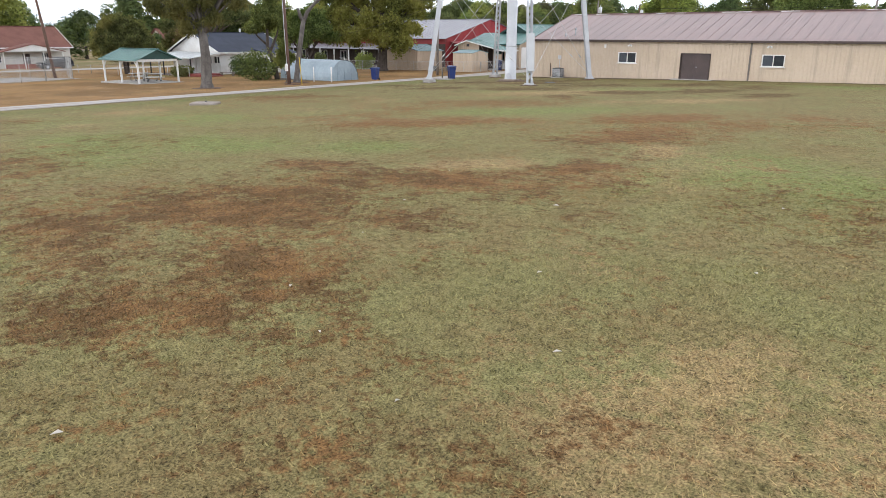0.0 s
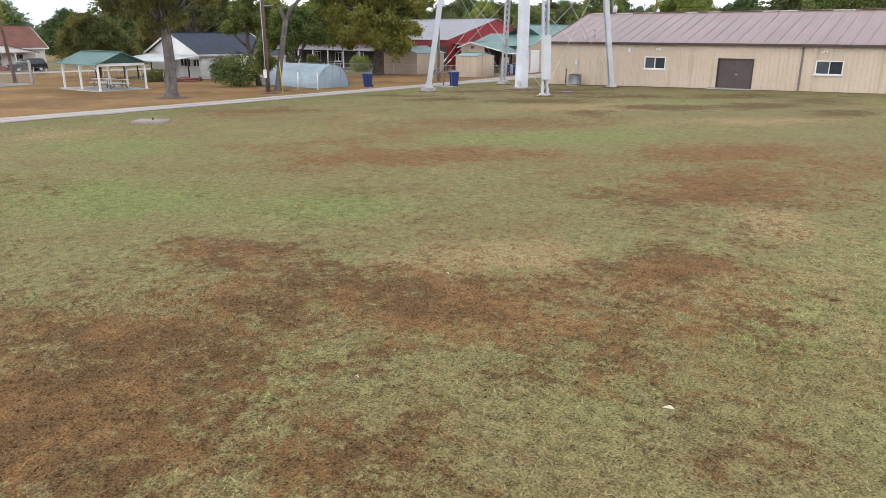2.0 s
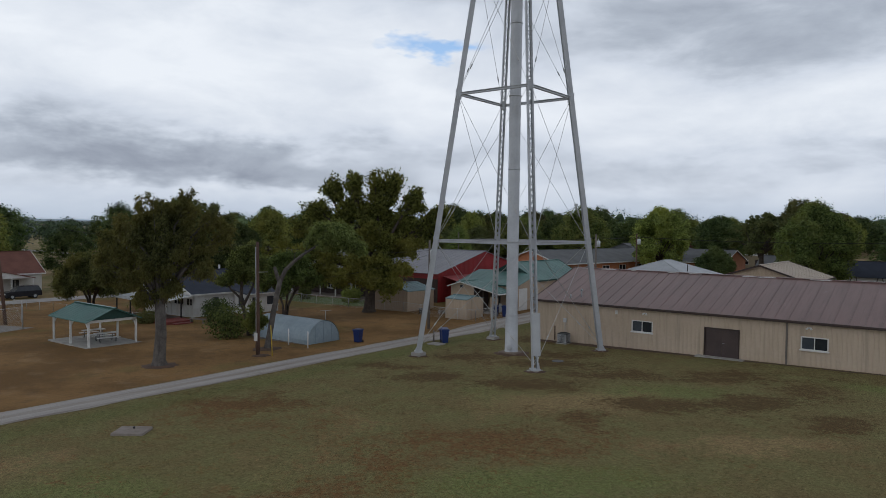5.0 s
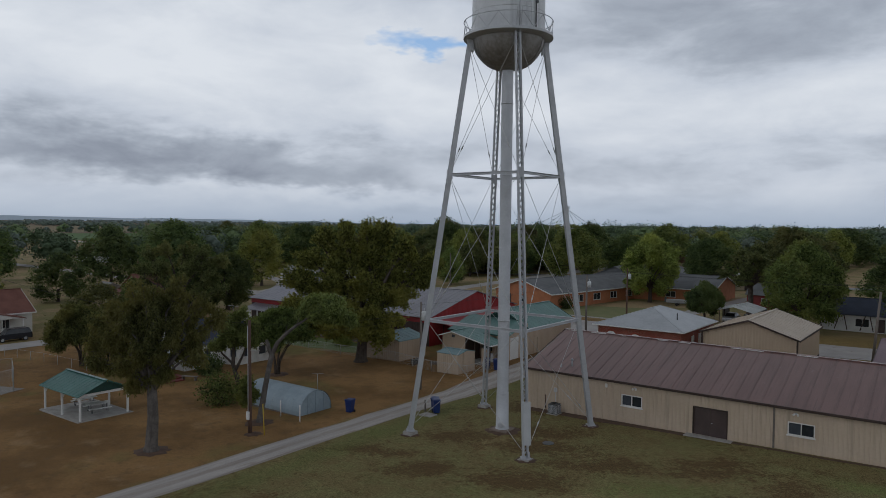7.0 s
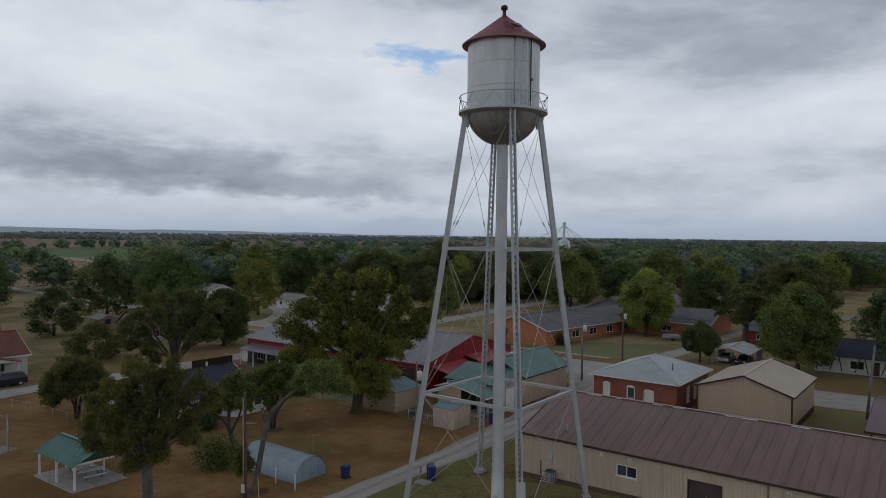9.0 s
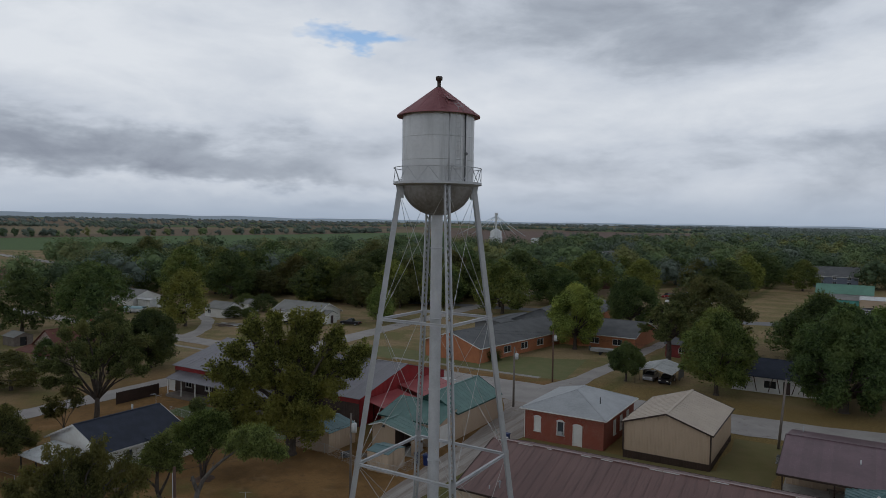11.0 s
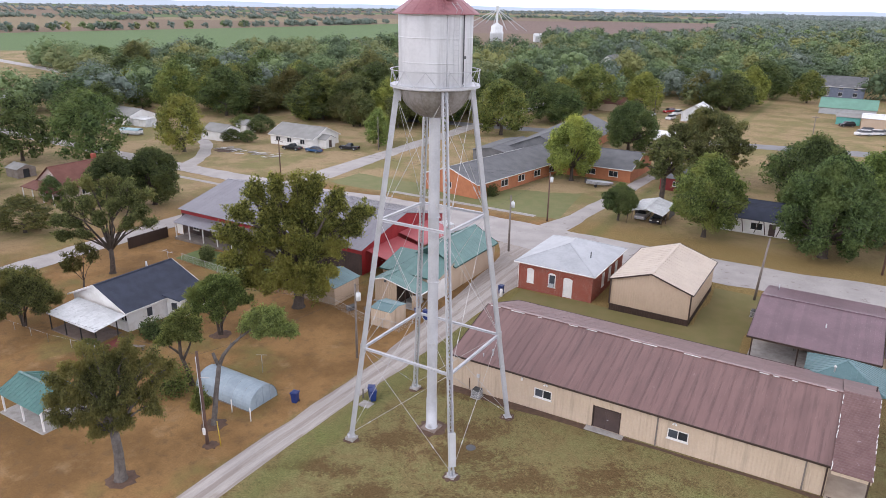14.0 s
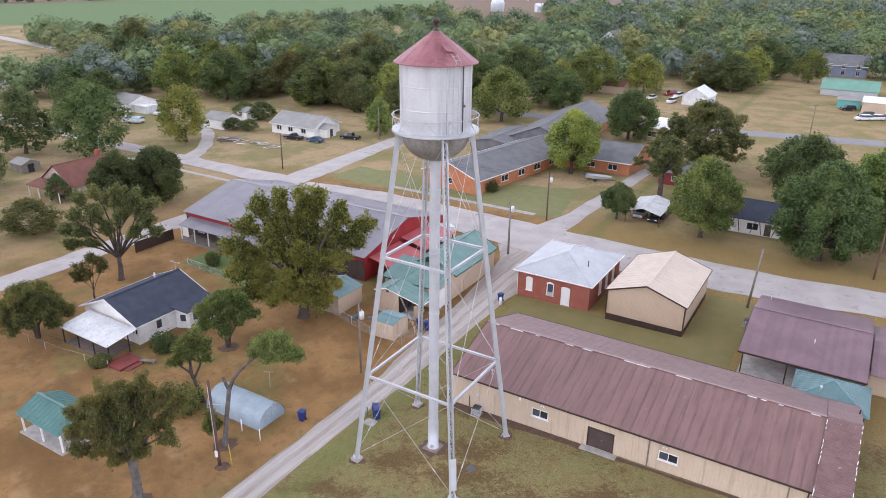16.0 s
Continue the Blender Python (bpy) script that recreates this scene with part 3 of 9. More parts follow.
    # verge of greener grass along the lane
    verge = nmath(nt, "MULTIPLY", nramp(nt, px, -9.4, -7.6, 0, 1), nramp(nt, px, -7.2, -5.2, 1, 0))
    col = nmix(nt, nmath(nt, "MULTIPLY", verge, 0.45), col, (0.13, 0.155, 0.05))
    # open country: a broad green crop, then ploughed and stubble fields in long parcels
    ahead = nmath(nt, "ADD", nmath(nt, "MULTIPLY", px, -0.595), nmath(nt, "MULTIPLY", py, 0.804))
    aside = nmath(nt, "ADD", nmath(nt, "MULTIPLY", px, 0.804), nmath(nt, "MULTIPLY", py, 0.595))
    vor = nt.nodes.new("ShaderNodeTexVoronoi")
    vor.distance, vor.inputs["Scale"].default_value = "CHEBYCHEV", 0.0016
    mp = nt.nodes.new("ShaderNodeMapping")
    mp.inputs["Scale"].default_value, mp.inputs["Rotation"].default_value = (0.8, 1.5, 1), (0, 0, radians(-36.5))
    nt.links.new(pos, mp.inputs[0]), nt.links.new(mp.outputs[0], vor.inputs["Vector"])
    vs = nt.nodes.new("ShaderNodeSeparateColor")
    nt.links.new(vor.outputs["Color"], vs.inputs[0])
    crop = nmix(nt, nramp(nt, vs.outputs[0], 0.45, 0.5), (0.20, 0.150, 0.105), (0.24, 0.195, 0.12))
    crop = nmix(nt, nramp(nt, vs.outputs[1], 0.62, 0.66), crop, (0.115, 0.165, 0.070))
    wide = nmath(nt, "MULTIPLY", nramp(nt, nmath(nt, "SUBTRACT", ahead, nmath(nt, "MULTIPLY", aside, 1.2)), 1280, 1300, 1, 0), nramp(nt, aside, 60, 90, 1, 0))
    crop = nmix(nt, wide, crop, (0.125, 0.190, 0.082))
    tilled = nmath(nt, "MULTIPLY", nmath(nt, "MULTIPLY", nramp(nt, ahead, 900, 920), nramp(nt, ahead, 1700, 1720, 1, 0)), nramp(nt, aside, 100, 130))
    crop = nmix(nt, tilled, crop, nmix(nt, nnoise(nt, pos, 0.006, 3), (0.165, 0.115, 0.100), (0.225, 0.165, 0.135)))
    far = nramp(nt, ahead, 500, 520)
    col = nmix(nt, far, col, crop)
    # grain of single tufts, coarse and fine
    tuft = nnoise(nt, pos, 6.5, 6, 0.7)
    blade = nnoise(nt, pos, 38, 3, 0.7)
    hs = nt.nodes.new("ShaderNodeHueSaturation")
    nt.links.new(col, hs.inputs["Color"])
    grain = nmath(nt, "ADD", nmath(nt, "MULTIPLY", nmath(nt, "SUBTRACT", tuft, 0.5), 1.9), nmath(nt, "MULTIPLY", nmath(nt, "SUBTRACT", blade, 0.5), 3.8))
    if blades:
        grain = nmath(nt, "MULTIPLY", nmath(nt, "SUBTRACT", geo.outputs["Random Per Island"], 0.30), 1.5)
    grain = nmath(nt, "MULTIPLY", grain, nmath(nt, "SUBTRACT", 1.0, nmath(nt, "MULTIPLY", yard, 0.6)))
    nt.links.new(nmath(nt, "ADD", grain, 1.0), hs.inputs["Value"])
    nt.links.new(hs.outputs[0], b.inputs["Base Color"])
    bump(nt, b, nmath(nt, "ADD", tuft, blade), 0.35, 0.03)
    return m


def ground():
    ticks = sorted({*range(-160, 161, 5), *range(-400, 401, 40), *range(-6000, 6001, 400)})
    n = len(ticks)
    b = Build()
    b.v = [(x, y, ground_z(x, y)) for y in ticks for x in ticks]
    b.f = [(j * n + i, j * n + i + 1, (j + 1) * n + i + 1, (j + 1) * n + i) for j in range(n - 1) for i in range(n - 1)]
    b.s = [True] * len(b.f)
    return solo("ground", b, ground_material(), "patchy mown lawn, dry yards and open fields", "ground", kind="structure")


ground()


def road(name, label, pts, material, dz=0.035, crown=0.03, wob=0.25, seed=1):
    """A road surface along (x, y, width) points, with slightly uneven edges, lying on the land."""
    rnd = random.Random(seed)
    dense = []
    for (x0, y0, w0), (x1, y1, w1) in zip(pts, pts[1:]):
        k = max(2, int(math.hypot(x1 - x0, y1 - y0) / 2.5))
        dense += [(x0 + (x1 - x0) * i / k, y0 + (y1 - y0) * i / k, w0 + (w1 - w0) * i / k) for i in range(k)]
    dense.append(pts[-1])
    b, rows = Build(), []
    for i, (x, y, w) in enumerate(dense):
        x0, y0, _ = dense[max(i - 1, 0)]
        x1, y1, _ = dense[min(i + 1, len(dense) - 1)]
        d = Vector((x1 - x0, y1 - y0)).normalized()
        nx, ny = -d.y, d.x
        row = []
        for s in (-1, -0.5, 0, 0.5, 1):
            k = s * w / 2 + (rnd.uniform(-wob, wob) if abs(s) == 1 else 0)
            px, py = x + nx * k, y + ny * k
            row.append((px, py, ground_z(px, py) + dz + crown * (1 - s * s)))
        rows.append(row)
    b.loft(rows, closed=False, smooth=True)
    return solo(name, b, material, label, "road", kind="structure")


LANE = [(-11.4, -75, 2.8), (-10.9, -45, 2.8), (-10.5, -20, 2.8), (-10.5, -8, 2.75), (-10.4, 0, 2.8), (-10.2, 8, 3.4), (-10.8, 20, 4.6), (-11.2, 32, 5.6), (-11.5, 44, 8.5), (-11.5, 50, 15)]
road("lane", "pale gravel lane across the lawn", LANE, M_GRAVEL, 0.02, 0.02, 0.14, seed=3)
for k in (-0.7, 0.68):
    road("wheel_track", "pale packed wheel track in the gravel lane", [(x + k, y, 0.85 + 0.06 * (w - 2.8)) for x, y, w in LANE[:-1]], M_TRACK, 0.036, 0.012, 0.14, seed=31 + int(k))
road("street_1", "worn pale street past the shops", [(-69.5, 58.6, 6.5), (-52, 58.5, 10), (-30, 57, 10.5), (-10, 54.8, 12), (10, 54.6, 10.5), (24, 54.8, 9.4), (40, 57.5, 8.2), (110, 68, 8.0), (300, 90, 8.0)], M_STREET, 0.045, seed=4)
road("street_2", "worn pale street between the houses", [(-72.3, -130, 4.8), (-72.3, -20, 4.8), (-72.3, 25, 5.2), (-72.8, 50, 6.0), (-73.6, 66, 7.0), (-75, 100, 5.2), (-78, 180, 5.2), (-84, 330, 5.0)], M_STREET, 0.055, seed=5)
road("street_3", "worn pale street past the white bungalow", [(-74, 59.5, 7.0), (-90, 60, 5.6), (-130, 61.5, 5.0), (-260, 66, 5.0), (-420, 74, 5.0)], M_STREET, 0.065, seed=6)
road("street_4", "grey street beyond the dry field", [(-140, 141, 5.5), (-60, 150, 7), (0, 160, 7.5), (60, 172, 8), (200, 198, 8)], M_GREYST, 0.045, seed=7)
road("street_5", "pale road past the paddock", [(-520, 212, 7), (-437, 196, 7), (-336, 176, 7), (-262, 160, 6), (-205, 150, 5)], M_STREET, 0.05, seed=17)
road("drive_1", "worn gravel drive up to the carport", [(-14.5, 61, 5.0), (-13.2, 70, 3.6), (-12.5, 84, 3.0), (-11.5, 100, 2.8), (-10, 120, 2.8), (-8, 152, 2.8)], M_STREET, 0.03, seed=8)
road("drive_2", "worn gravel drive beside the small houses", [(-107, 62, 4), (-113, 72, 3.4), (-124, 83, 3.2), (-140, 92, 3.2), (-160, 105, 3)], M_STREET, 0.03, seed=9)
road("yard_paving", "bare gravel between the shop and the long building", [(-5.5, 46.5, 4), (-4.5, 49.8, 5)], M_STREET, 0.02, seed=10)
road("footpath_1", "narrow concrete footpath along the school lawn", [(-52, 67.5, 1.3), (-20, 66.2, 1.3)], M_CONC, 0.03, 0.0, 0.03, seed=11)
road("footpath_2", "narrow concrete footpath beside the dry verge", [(-120, 54.5, 1.2), (-80, 53.5, 1.2)], M_CONC, 0.03, 0.0, 0.05, seed=12)


# ---------- grass of the open lawn ----------
def lawn_grass():
    """Short blades in loose tufts, thick where the lawn is seen from close by and thinning out over it."""
    rng = np.random.default_rng(5)
    made = []
    for reach0, reach1, per, hgt, wid in ((4.5, 13.0, 520, 0.040, 0.008), (13.0, 21.0, 200, 0.034, 0.013), (21.0, 33.0, 60, 0.028, 0.020)):
        half = radians(44)
        n = int(per * half * (reach1 ** 2 - reach0 ** 2))
        r = np.sqrt(rng.uniform(reach0 ** 2, reach1 ** 2, n))
        a = math.atan2(0.804, -0.595) + rng.uniform(-half, half, n)
        x, y = 35.6 + r * np.cos(a), -54.0 + r * np.sin(a)
        keep = x > -7.4
        x, y, n = x[keep], y[keep], int(keep.sum())
        z = np.array([ground_z(p, q) for p, q in zip(x, y)])
        t = rng.uniform(0, 2 * math.pi, n)
        d = np.stack([np.cos(t), np.sin(t), np.zeros(n)], 1)
        tip = np.stack([rng.normal(0, 0.9, n), rng.normal(0, 0.9, n), np.ones(n)], 1) * (hgt * rng.uniform(0.5, 1.3, n))[:, None]
        c = np.stack([x, y, z - 0.004], 1)
        w = (wid * rng.uniform(0.6, 1.4, n))[:, None]
        made.append(np.stack([c - d * w, c + d * w, c + tip], 1).reshape(-1, 3))
    ob = new("lawn_grass", fast_mesh("lawn_grass", np.concatenate(made), 3, ground_material("grass_blades", True)))
    return tagged(ob, "short uneven grass, green, straw-coloured and burnt brown", "grass", kind="stuff")


lawn_grass()


# ---------- water tower ----------
TX, TY, TZ = -0.25, 0.05, 0.52     # axis of the tower, top of the footings
Z_S1, Z_S2, Z_TOP = 8.85, 19.8, 30.0
R_TANK, R_BALC = 2.72, 3.36


def leg_at(z, sx, sy):
    """Centre line of a leg at height z."""
    k = (z - TZ) / (Z_TOP - TZ)
    r = 5.0 + (2.02 - 5.0) * k
    return Vector((sx * r, sy * r, z))


def tower_leg(tower, sx, sy):
    """A leg of two solid channels tied by zigzag lacing, on a foot plate."""
    rad = Vector((sx, sy, 0)).normalized()
    tan = Vector((-rad.y, rad.x, 0))
    hw, hd = 0.19, 0.17
    p, q = leg_at(TZ + 0.08, sx, sy), leg_at(Z_TOP, sx, sy)
    leg = None
    for s in (-1, 1):
        b = Build()
        o = tan * s * hw
        b.bar(p + o, q + o, 0.03, 2 * hd, rad)
        for r in (-1, 1):
            oo = o + rad * r * hd - tan * s * 0.045
            b.bar(p + oo, q + oo, 0.09, 0.025, rad)
        if leg is None:
            leg = part("leg", b, M_STEEL, tower)
        else:
            part("channel", b, M_STEEL, leg)
    b = Build()
    n = 66
    for r in (-1, 1):
        for i in range(n):
            z0, z1 = TZ + 0.3 + (Z_TOP - TZ - 0.4) * i / n, TZ + 0.3 + (Z_TOP - TZ - 0.4) * (i + 1) / n
            s = 1 if i % 2 else -1
            o = rad * r * (hd + 0.008)
            b.bar(leg_at(z0, sx, sy) + o + tan * s * hw * 0.85, leg_at(z1, sx, sy) + o - tan * s * hw * 0.85, 0.06, 0.014, rad)
        for z in (Z_S1, Z_S2):
            c = leg_at(z, sx, sy) + rad * r * (hd + 0.012)
            b.bar(c - Vector((0, 0, 0.35)), c + Vector((0, 0, 0.35)), 0.42, 0.02, rad)
    part("lacing", b, M_STEEL, leg)
    b = Build()
    c = leg_at(TZ, sx, sy)
    b.bar(c, c + Vector((0, 0, 0.09)), 0.62, 0.62, rad)
    for s in (-1, 1):
        o = tan * s * 0.24
        b.bar(c + o + rad * 0.26, c + o + Vector((0, 0, 0.45)), 0.04, 0.12, rad)
        b.tube([c + o + rad * 0.2, c + o + rad * 0.2 + Vector((0, 0, 0.17))], 0.03, 6)
    part("foot_plate", b, M_STEEL, leg)


def ring(b, r, z, t, n=48):
    pts = [(r * math.cos(2 * math.pi * i / n), r * math.sin(2 * math.pi * i / n), z) for i in range(n + 1)]
    b.tube(pts, t, 6, False)


def lathe(b, prof, n=48, a0=0.0, a1=2 * math.pi, smooth=True):
    full = abs(a1 - a0 - 2 * math.pi) < 1e-6
    k = n if full else n + 1
    rings = [[(r * math.cos(a0 + (a1 - a0) * i / n), r * math.sin(a0 + (a1 - a0) * i / n), z) for i in range(k)] for r, z in prof]
    b.loft(rings, smooth=smooth, closed=full)


def pol(r, deg, z):
    return Vector((r * math.cos(radians(deg)), r * math.sin(radians(deg)), z))


def water_tower():
    tower = thing("water_tower", "silver steel water tower with a faded maroon roof on four legs", "water tower", TX, TY, 0)
    for sx, sy in ((1, -1), (-1, -1), (1, 1), (-1, 1)):
        tower_leg(tower, sx, sy)
    # round struts between the legs
    for z in (Z_S1, Z_S2):
        for (ax, ay), (bx, by) in (((1, -1), (1, 1)), ((1, 1), (-1, 1)), ((-1, 1), (-1, -1)), ((-1, -1), (1, -1))):
            p, q = leg_at(z, ax, ay), leg_at(z, bx, by)
            d = (q - p).normalized() * 0.17
            b = Build()
            for s in (-0.085, 0.085):
                o = Vector((0, 0, s))
                b.bar(p + d + o, q - d + o, 0.20, 0.03)
            b.bar(p + d, q - d, 0.03, 0.17)
            part("strut", b, M_STEEL, tower)
    # crossed tie rods with turnbuckles
    for z0, z1 in ((TZ + 0.35, Z_S1), (Z_S1, Z_S2), (Z_S2, Z_TOP - 0.5)):
        for (ax, ay), (bx, by) in (((1, -1), (1, 1)), ((1, 1), (-1, 1)), ((-1, 1), (-1, -1)), ((-1, -1), (1, -1))):
            for s, e in (((ax, ay), (bx, by)), ((bx, by), (ax, ay))):
                p, q = leg_at(z0, *s), leg_at(z1, *e)
                off = Vector((s[0] + e[0], s[1] + e[1], 0)) * (0.03 if s == (ax, ay) else 0.05)
                b = Build().tube([p + off, q + off], 0.017, 5)
                rod = part("tie_rod", b, M_ROD, tower)
                m = p + off + (q - p) * 0.2
                d = (q - p).normalized()
                part("turnbuckle", Build().tube([m - d * 0.22, m - d * 0.14, m + d * 0.14, m + d * 0.22], [0.02, 0.05, 0.05, 0.02], 6), M_ROD, rod)
    # riser pipe with band joints
    b = Build()
    lathe(b, [(0.60, 0.44), (0.60, 0.50), (0.50, 0.54), (0.47, 3.2), (0.44, 3.3), (0.44, 27.9)], 28)
    riser = part("riser_pipe", b, M_STEEL, tower, "thick silver-painted riser pipe")
    for z in (3.25, 8.8, 14.3, 19.8, 25.2):
        b = Build()
        lathe(b, [(0.44, z - 0.05), (0.475, z - 0.04), (0.475, z + 0.04), (0.44, z + 0.05)], 28)
        part("joint_band", b, M_STEEL, riser)
    b = Build()
    b.tube([pol(0.46, -75, 0.85), pol(0.56, -75, 0.85)], 0.2, 14)
    b.tube([pol(0.56, -75, 0.85), pol(0.60, -75, 0.85)], 0.11, 12)
    part("manhole_cover", b, M_STEEL, riser)
    # tank shell: three courses, seams slightly proud
    zc = [30.1, 31.8, 33.5, 35.2]
    for z0, z1 in zip(zc, zc[1:]):
        b = Build()
        lathe(b, [(R_TANK, z0), (R_TANK, z1)], 64)
        part("tank_course", b, M_TANK, tower, "silver tank plates with riveted seams")
    b = Build()
    for z in zc[1:3]:
        lathe(b, [(R_TANK, z - 0.05), (R_TANK + 0.007, z - 0.045), (R_TANK + 0.007, z + 0.045), (R_TANK, z + 0.05)], 64)
    for k, (z0, z1) in enumerate(zip(zc, zc[1:])):
        for j in range(6):
            a = 60 * j + 30 * (k % 2) - 88
            b.bar(pol(R_TANK + 0.004, a, z0), pol(R_TANK + 0.004, a, z1), 0.09, 0.008, pol(1, a, 0))
    part("seam", b, M_TANK, tower)
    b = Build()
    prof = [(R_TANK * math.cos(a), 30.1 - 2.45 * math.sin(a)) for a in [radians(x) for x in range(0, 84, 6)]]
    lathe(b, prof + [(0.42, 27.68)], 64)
    part("bowl", b, M_BOWL, tower, "streaked dark grey hemispherical tank bottom")
    for j in range(8):
        b = Build()
        a = 45 * j + 10
        pts = [pol((R_TANK + 0.012) * math.cos(radians(x)), a, 30.1 - 2.462 * math.sin(radians(x))) for x in range(2, 80, 6)]
        b.tube(pts, 0.018, 4)
        part("bowl_seam", b, M_BOWL, tower)
    # balcony
    b = Build()
    lathe(b, [(R_TANK - 0.02, 30.16), (R_BALC, 30.16), (R_BALC, 29.98), (R_TANK + 0.35, 29.9), (R_TANK - 0.02, 29.85)], 64, smooth=False)
    balcony = part("balcony_floor", b, M_STEEL, tower)
    b = Build()
    ring(b, R_BALC - 0.03, 31.22, 0.032, 64)
    part("top_rail", b, M_STEEL, balcony)
    for j in range(12):
        b = Build()
        a = 30 * j + 5
        b.bar(pol(R_BALC - 0.03, a, 30.16), pol(R_BALC - 0.03, a + 15, 31.2), 0.05, 0.03, pol(1, a, 0))
        b.bar(pol(R_BALC - 0.03, a + 30, 30.16), pol(R_BALC - 0.03, a + 15, 31.2), 0.05, 0.03, pol(1, a, 0))
        part("rail_brace", b, M_STEEL, balcony)
    for sx, sy in ((1, -1), (-1, -1), (1, 1), (-1, 1)):
        b = Build()
        a = math.degrees(math.atan2(sy, sx))
        for s in (-0.16, 0.16):
            t = Vector((-sy, sx, 0)).normalized() * s
            b.poly([pol(R_TANK - 0.1, a, 30.0) + t, pol(3.2, a, 30.0) + t, pol(3.05, a, 29.2) + t, pol(R_TANK - 0.1, a, 28.9) + t])
            b.poly([p for p in (pol(R_TANK - 0.1, a, 28.9) + t * 1.05, pol(3.05, a, 29.2) + t * 1.05, pol(3.2, a, 30.0) + t * 1.05, pol(R_TANK - 0.1, a, 30.0) + t * 1.05)])
        part("bracket", b, M_STEEL, tower)
    # roof of sixteen plates
    apex, eave, re = 37.45, 35.16, 3.16
    for j in range(16):
        a0, a1 = 360 * j / 16, 360 * (j + 1) / 16
        b = Build()
        seg = [a0 + (a1 - a0) * k / 4 for k in range(5)]
        for k in range(4):
            b.poly([pol(re, seg[k], eave), pol(re, seg[k + 1], eave), pol(0.28, seg[k + 1], apex - 0.15), pol(0.28, seg[k], apex - 0.15)], True)
            b.poly([pol(re, seg[k + 1], eave), pol(re, seg[k], eave), pol(re, seg[k], eave - 0.07), pol(re, seg[k + 1], eave - 0.07)])
            b.poly([pol(re, seg[k + 1], eave - 0.07), pol(re, seg[k], eave - 0.07), pol(R_TANK - 0.02, seg[k], eave + 0.0), pol(R_TANK - 0.02, seg[k + 1], eave + 0.0)])
        b.bar(pol(re, a0, eave + 0.008), pol(0.28, a0, apex - 0.142), 0.05, 0.02)
        part("roof_plate", b, M_MAROON, tower, "faded maroon roof plate")
    b = Build()
    lathe(b, [(0.36, apex - 0.24), (0.14, apex), (0.14, apex + 0.42), (0.26, apex + 0.44), (0.26, apex + 0.66), (0.2, apex + 0.72), (0.0, apex + 0.74)], 16)
    part("vent_finial", b, M_BROWN, tower, "dark rusty roof vent")
    b = Build()
    lathe(b, [(1.20, apex - 0.90), (1.22, apex - 0.88), (1.20, apex - 0.86)], 48)
    part("roof_ring", b, M_MAROON, tower)

    def roof_pt(r, a, up=0.0):
        return pol(r, a, eave + (apex - 0.15 - eave) * (re - r) / (re - 0.28) + up)

    # hatch standing open, its lid tilted up
    b = Build()
    h0, h1 = roof_pt(2.45, -41, 0.02), roof_pt(2.45, -24, 0.02)
    u0, u1 = roof_pt(1.75, -44, 0.02), roof_pt(1.75, -21, 0.02)
    b.loft([[h0, h1, u1, u0], [p + Vector((0, 0, 0.16)) for p in (h0, h1, u1, u0)]], True, True)
    hatch = part("hatch", b, M_MAROON, tower)
    lift = Vector((0, 0, 0.2))
    b = Build().slab([u0 + lift * 1.2, h0 + lift * 2.2, h1 + lift * 1.6, u1 + lift * 1.2], 0.03)
    part("hatch_lid", b, M_MAROON, hatch)
    # ladders: roof, tank side, and up the leg
    def ladder(name, pts, width, side, mat):
        b = Build()
        for s in (-1, 1):
            b.tube([p + side * s * width / 2 for p in pts], 0.022, 5)
        for p, q in zip(pts, pts[1:]):
            k = max(1, int((q - p).length / 0.33))
            for i in range(k):
                c = p + (q - p) * (i + 0.5) / k
                b.tube([c - side * width / 2, c + side * width / 2], 0.014, 4)
        return part(name, b, mat, tower)

    def tang(a):
        return pol(1, a + 90, 0)

    ladder("roof_ladder", [roof_pt(3.1, -52, 0.09), roof_pt(0.4, -52, 0.09)], 0.42, tang(-52), M_MAROON)
    ladder("tank_ladder", [pol(R_TANK + 0.16, -28, 30.2), pol(R_TANK + 0.16, -28, 34.9), pol(re + 0.1, -28, 35.4), roof_pt(2.5, -28, 0.25)], 0.42, tang(-28), M_STEEL)
    leg_top = leg_at(Z_TOP, 1, -1) + Vector((1, -1, 0)).normalized() * 0.3
    leg_low = leg_at(4.4, 1, -1) + Vector((1, -1, 0)).normalized() * 0.3
    ladder("leg_ladder", [leg_low, leg_top, leg_top + Vector((0.35, -0.35, 1.4))], 0.36, tang(-45), M_STEEL)
    b = Build().tube([pol(R_TANK + 0.06, -41, 30.2), pol(R_TANK + 0.06, -41, 35.1)], 0.035, 6)
    part("pipe", b, M_STEEL, tower)
    b = Build().tube([pol(R_TANK + 0.09, -13, 30.2), pol(R_TANK + 0.09, -13, 35.1)], 0.05, 6)
    b.tube([pol(R_TANK + 0.02, -11, 32.2), pol(R_TANK + 0.16, -11, 32.2)], 0.11, 10)
    part("level_pipe", b, M_DKGREY, tower, "dark level-gauge pipe")
    b = Build()
    c = leg_at(2.9, 1, -1) + Vector((1, -1, 0)).normalized() * 0.36
    rad = Vector((1, -1, 0)).normalized()
    b.bar(c - Vector((-0.11, 0.11, 1.4)), c + Vector((-0.11, 0.11, 1.4)), 0.56, 0.30, rad)
    cab = part("ladder_guard", b, M_GREYBOX, tower, "grey sheet-metal guard closed over the ladder foot")
    b = Build()
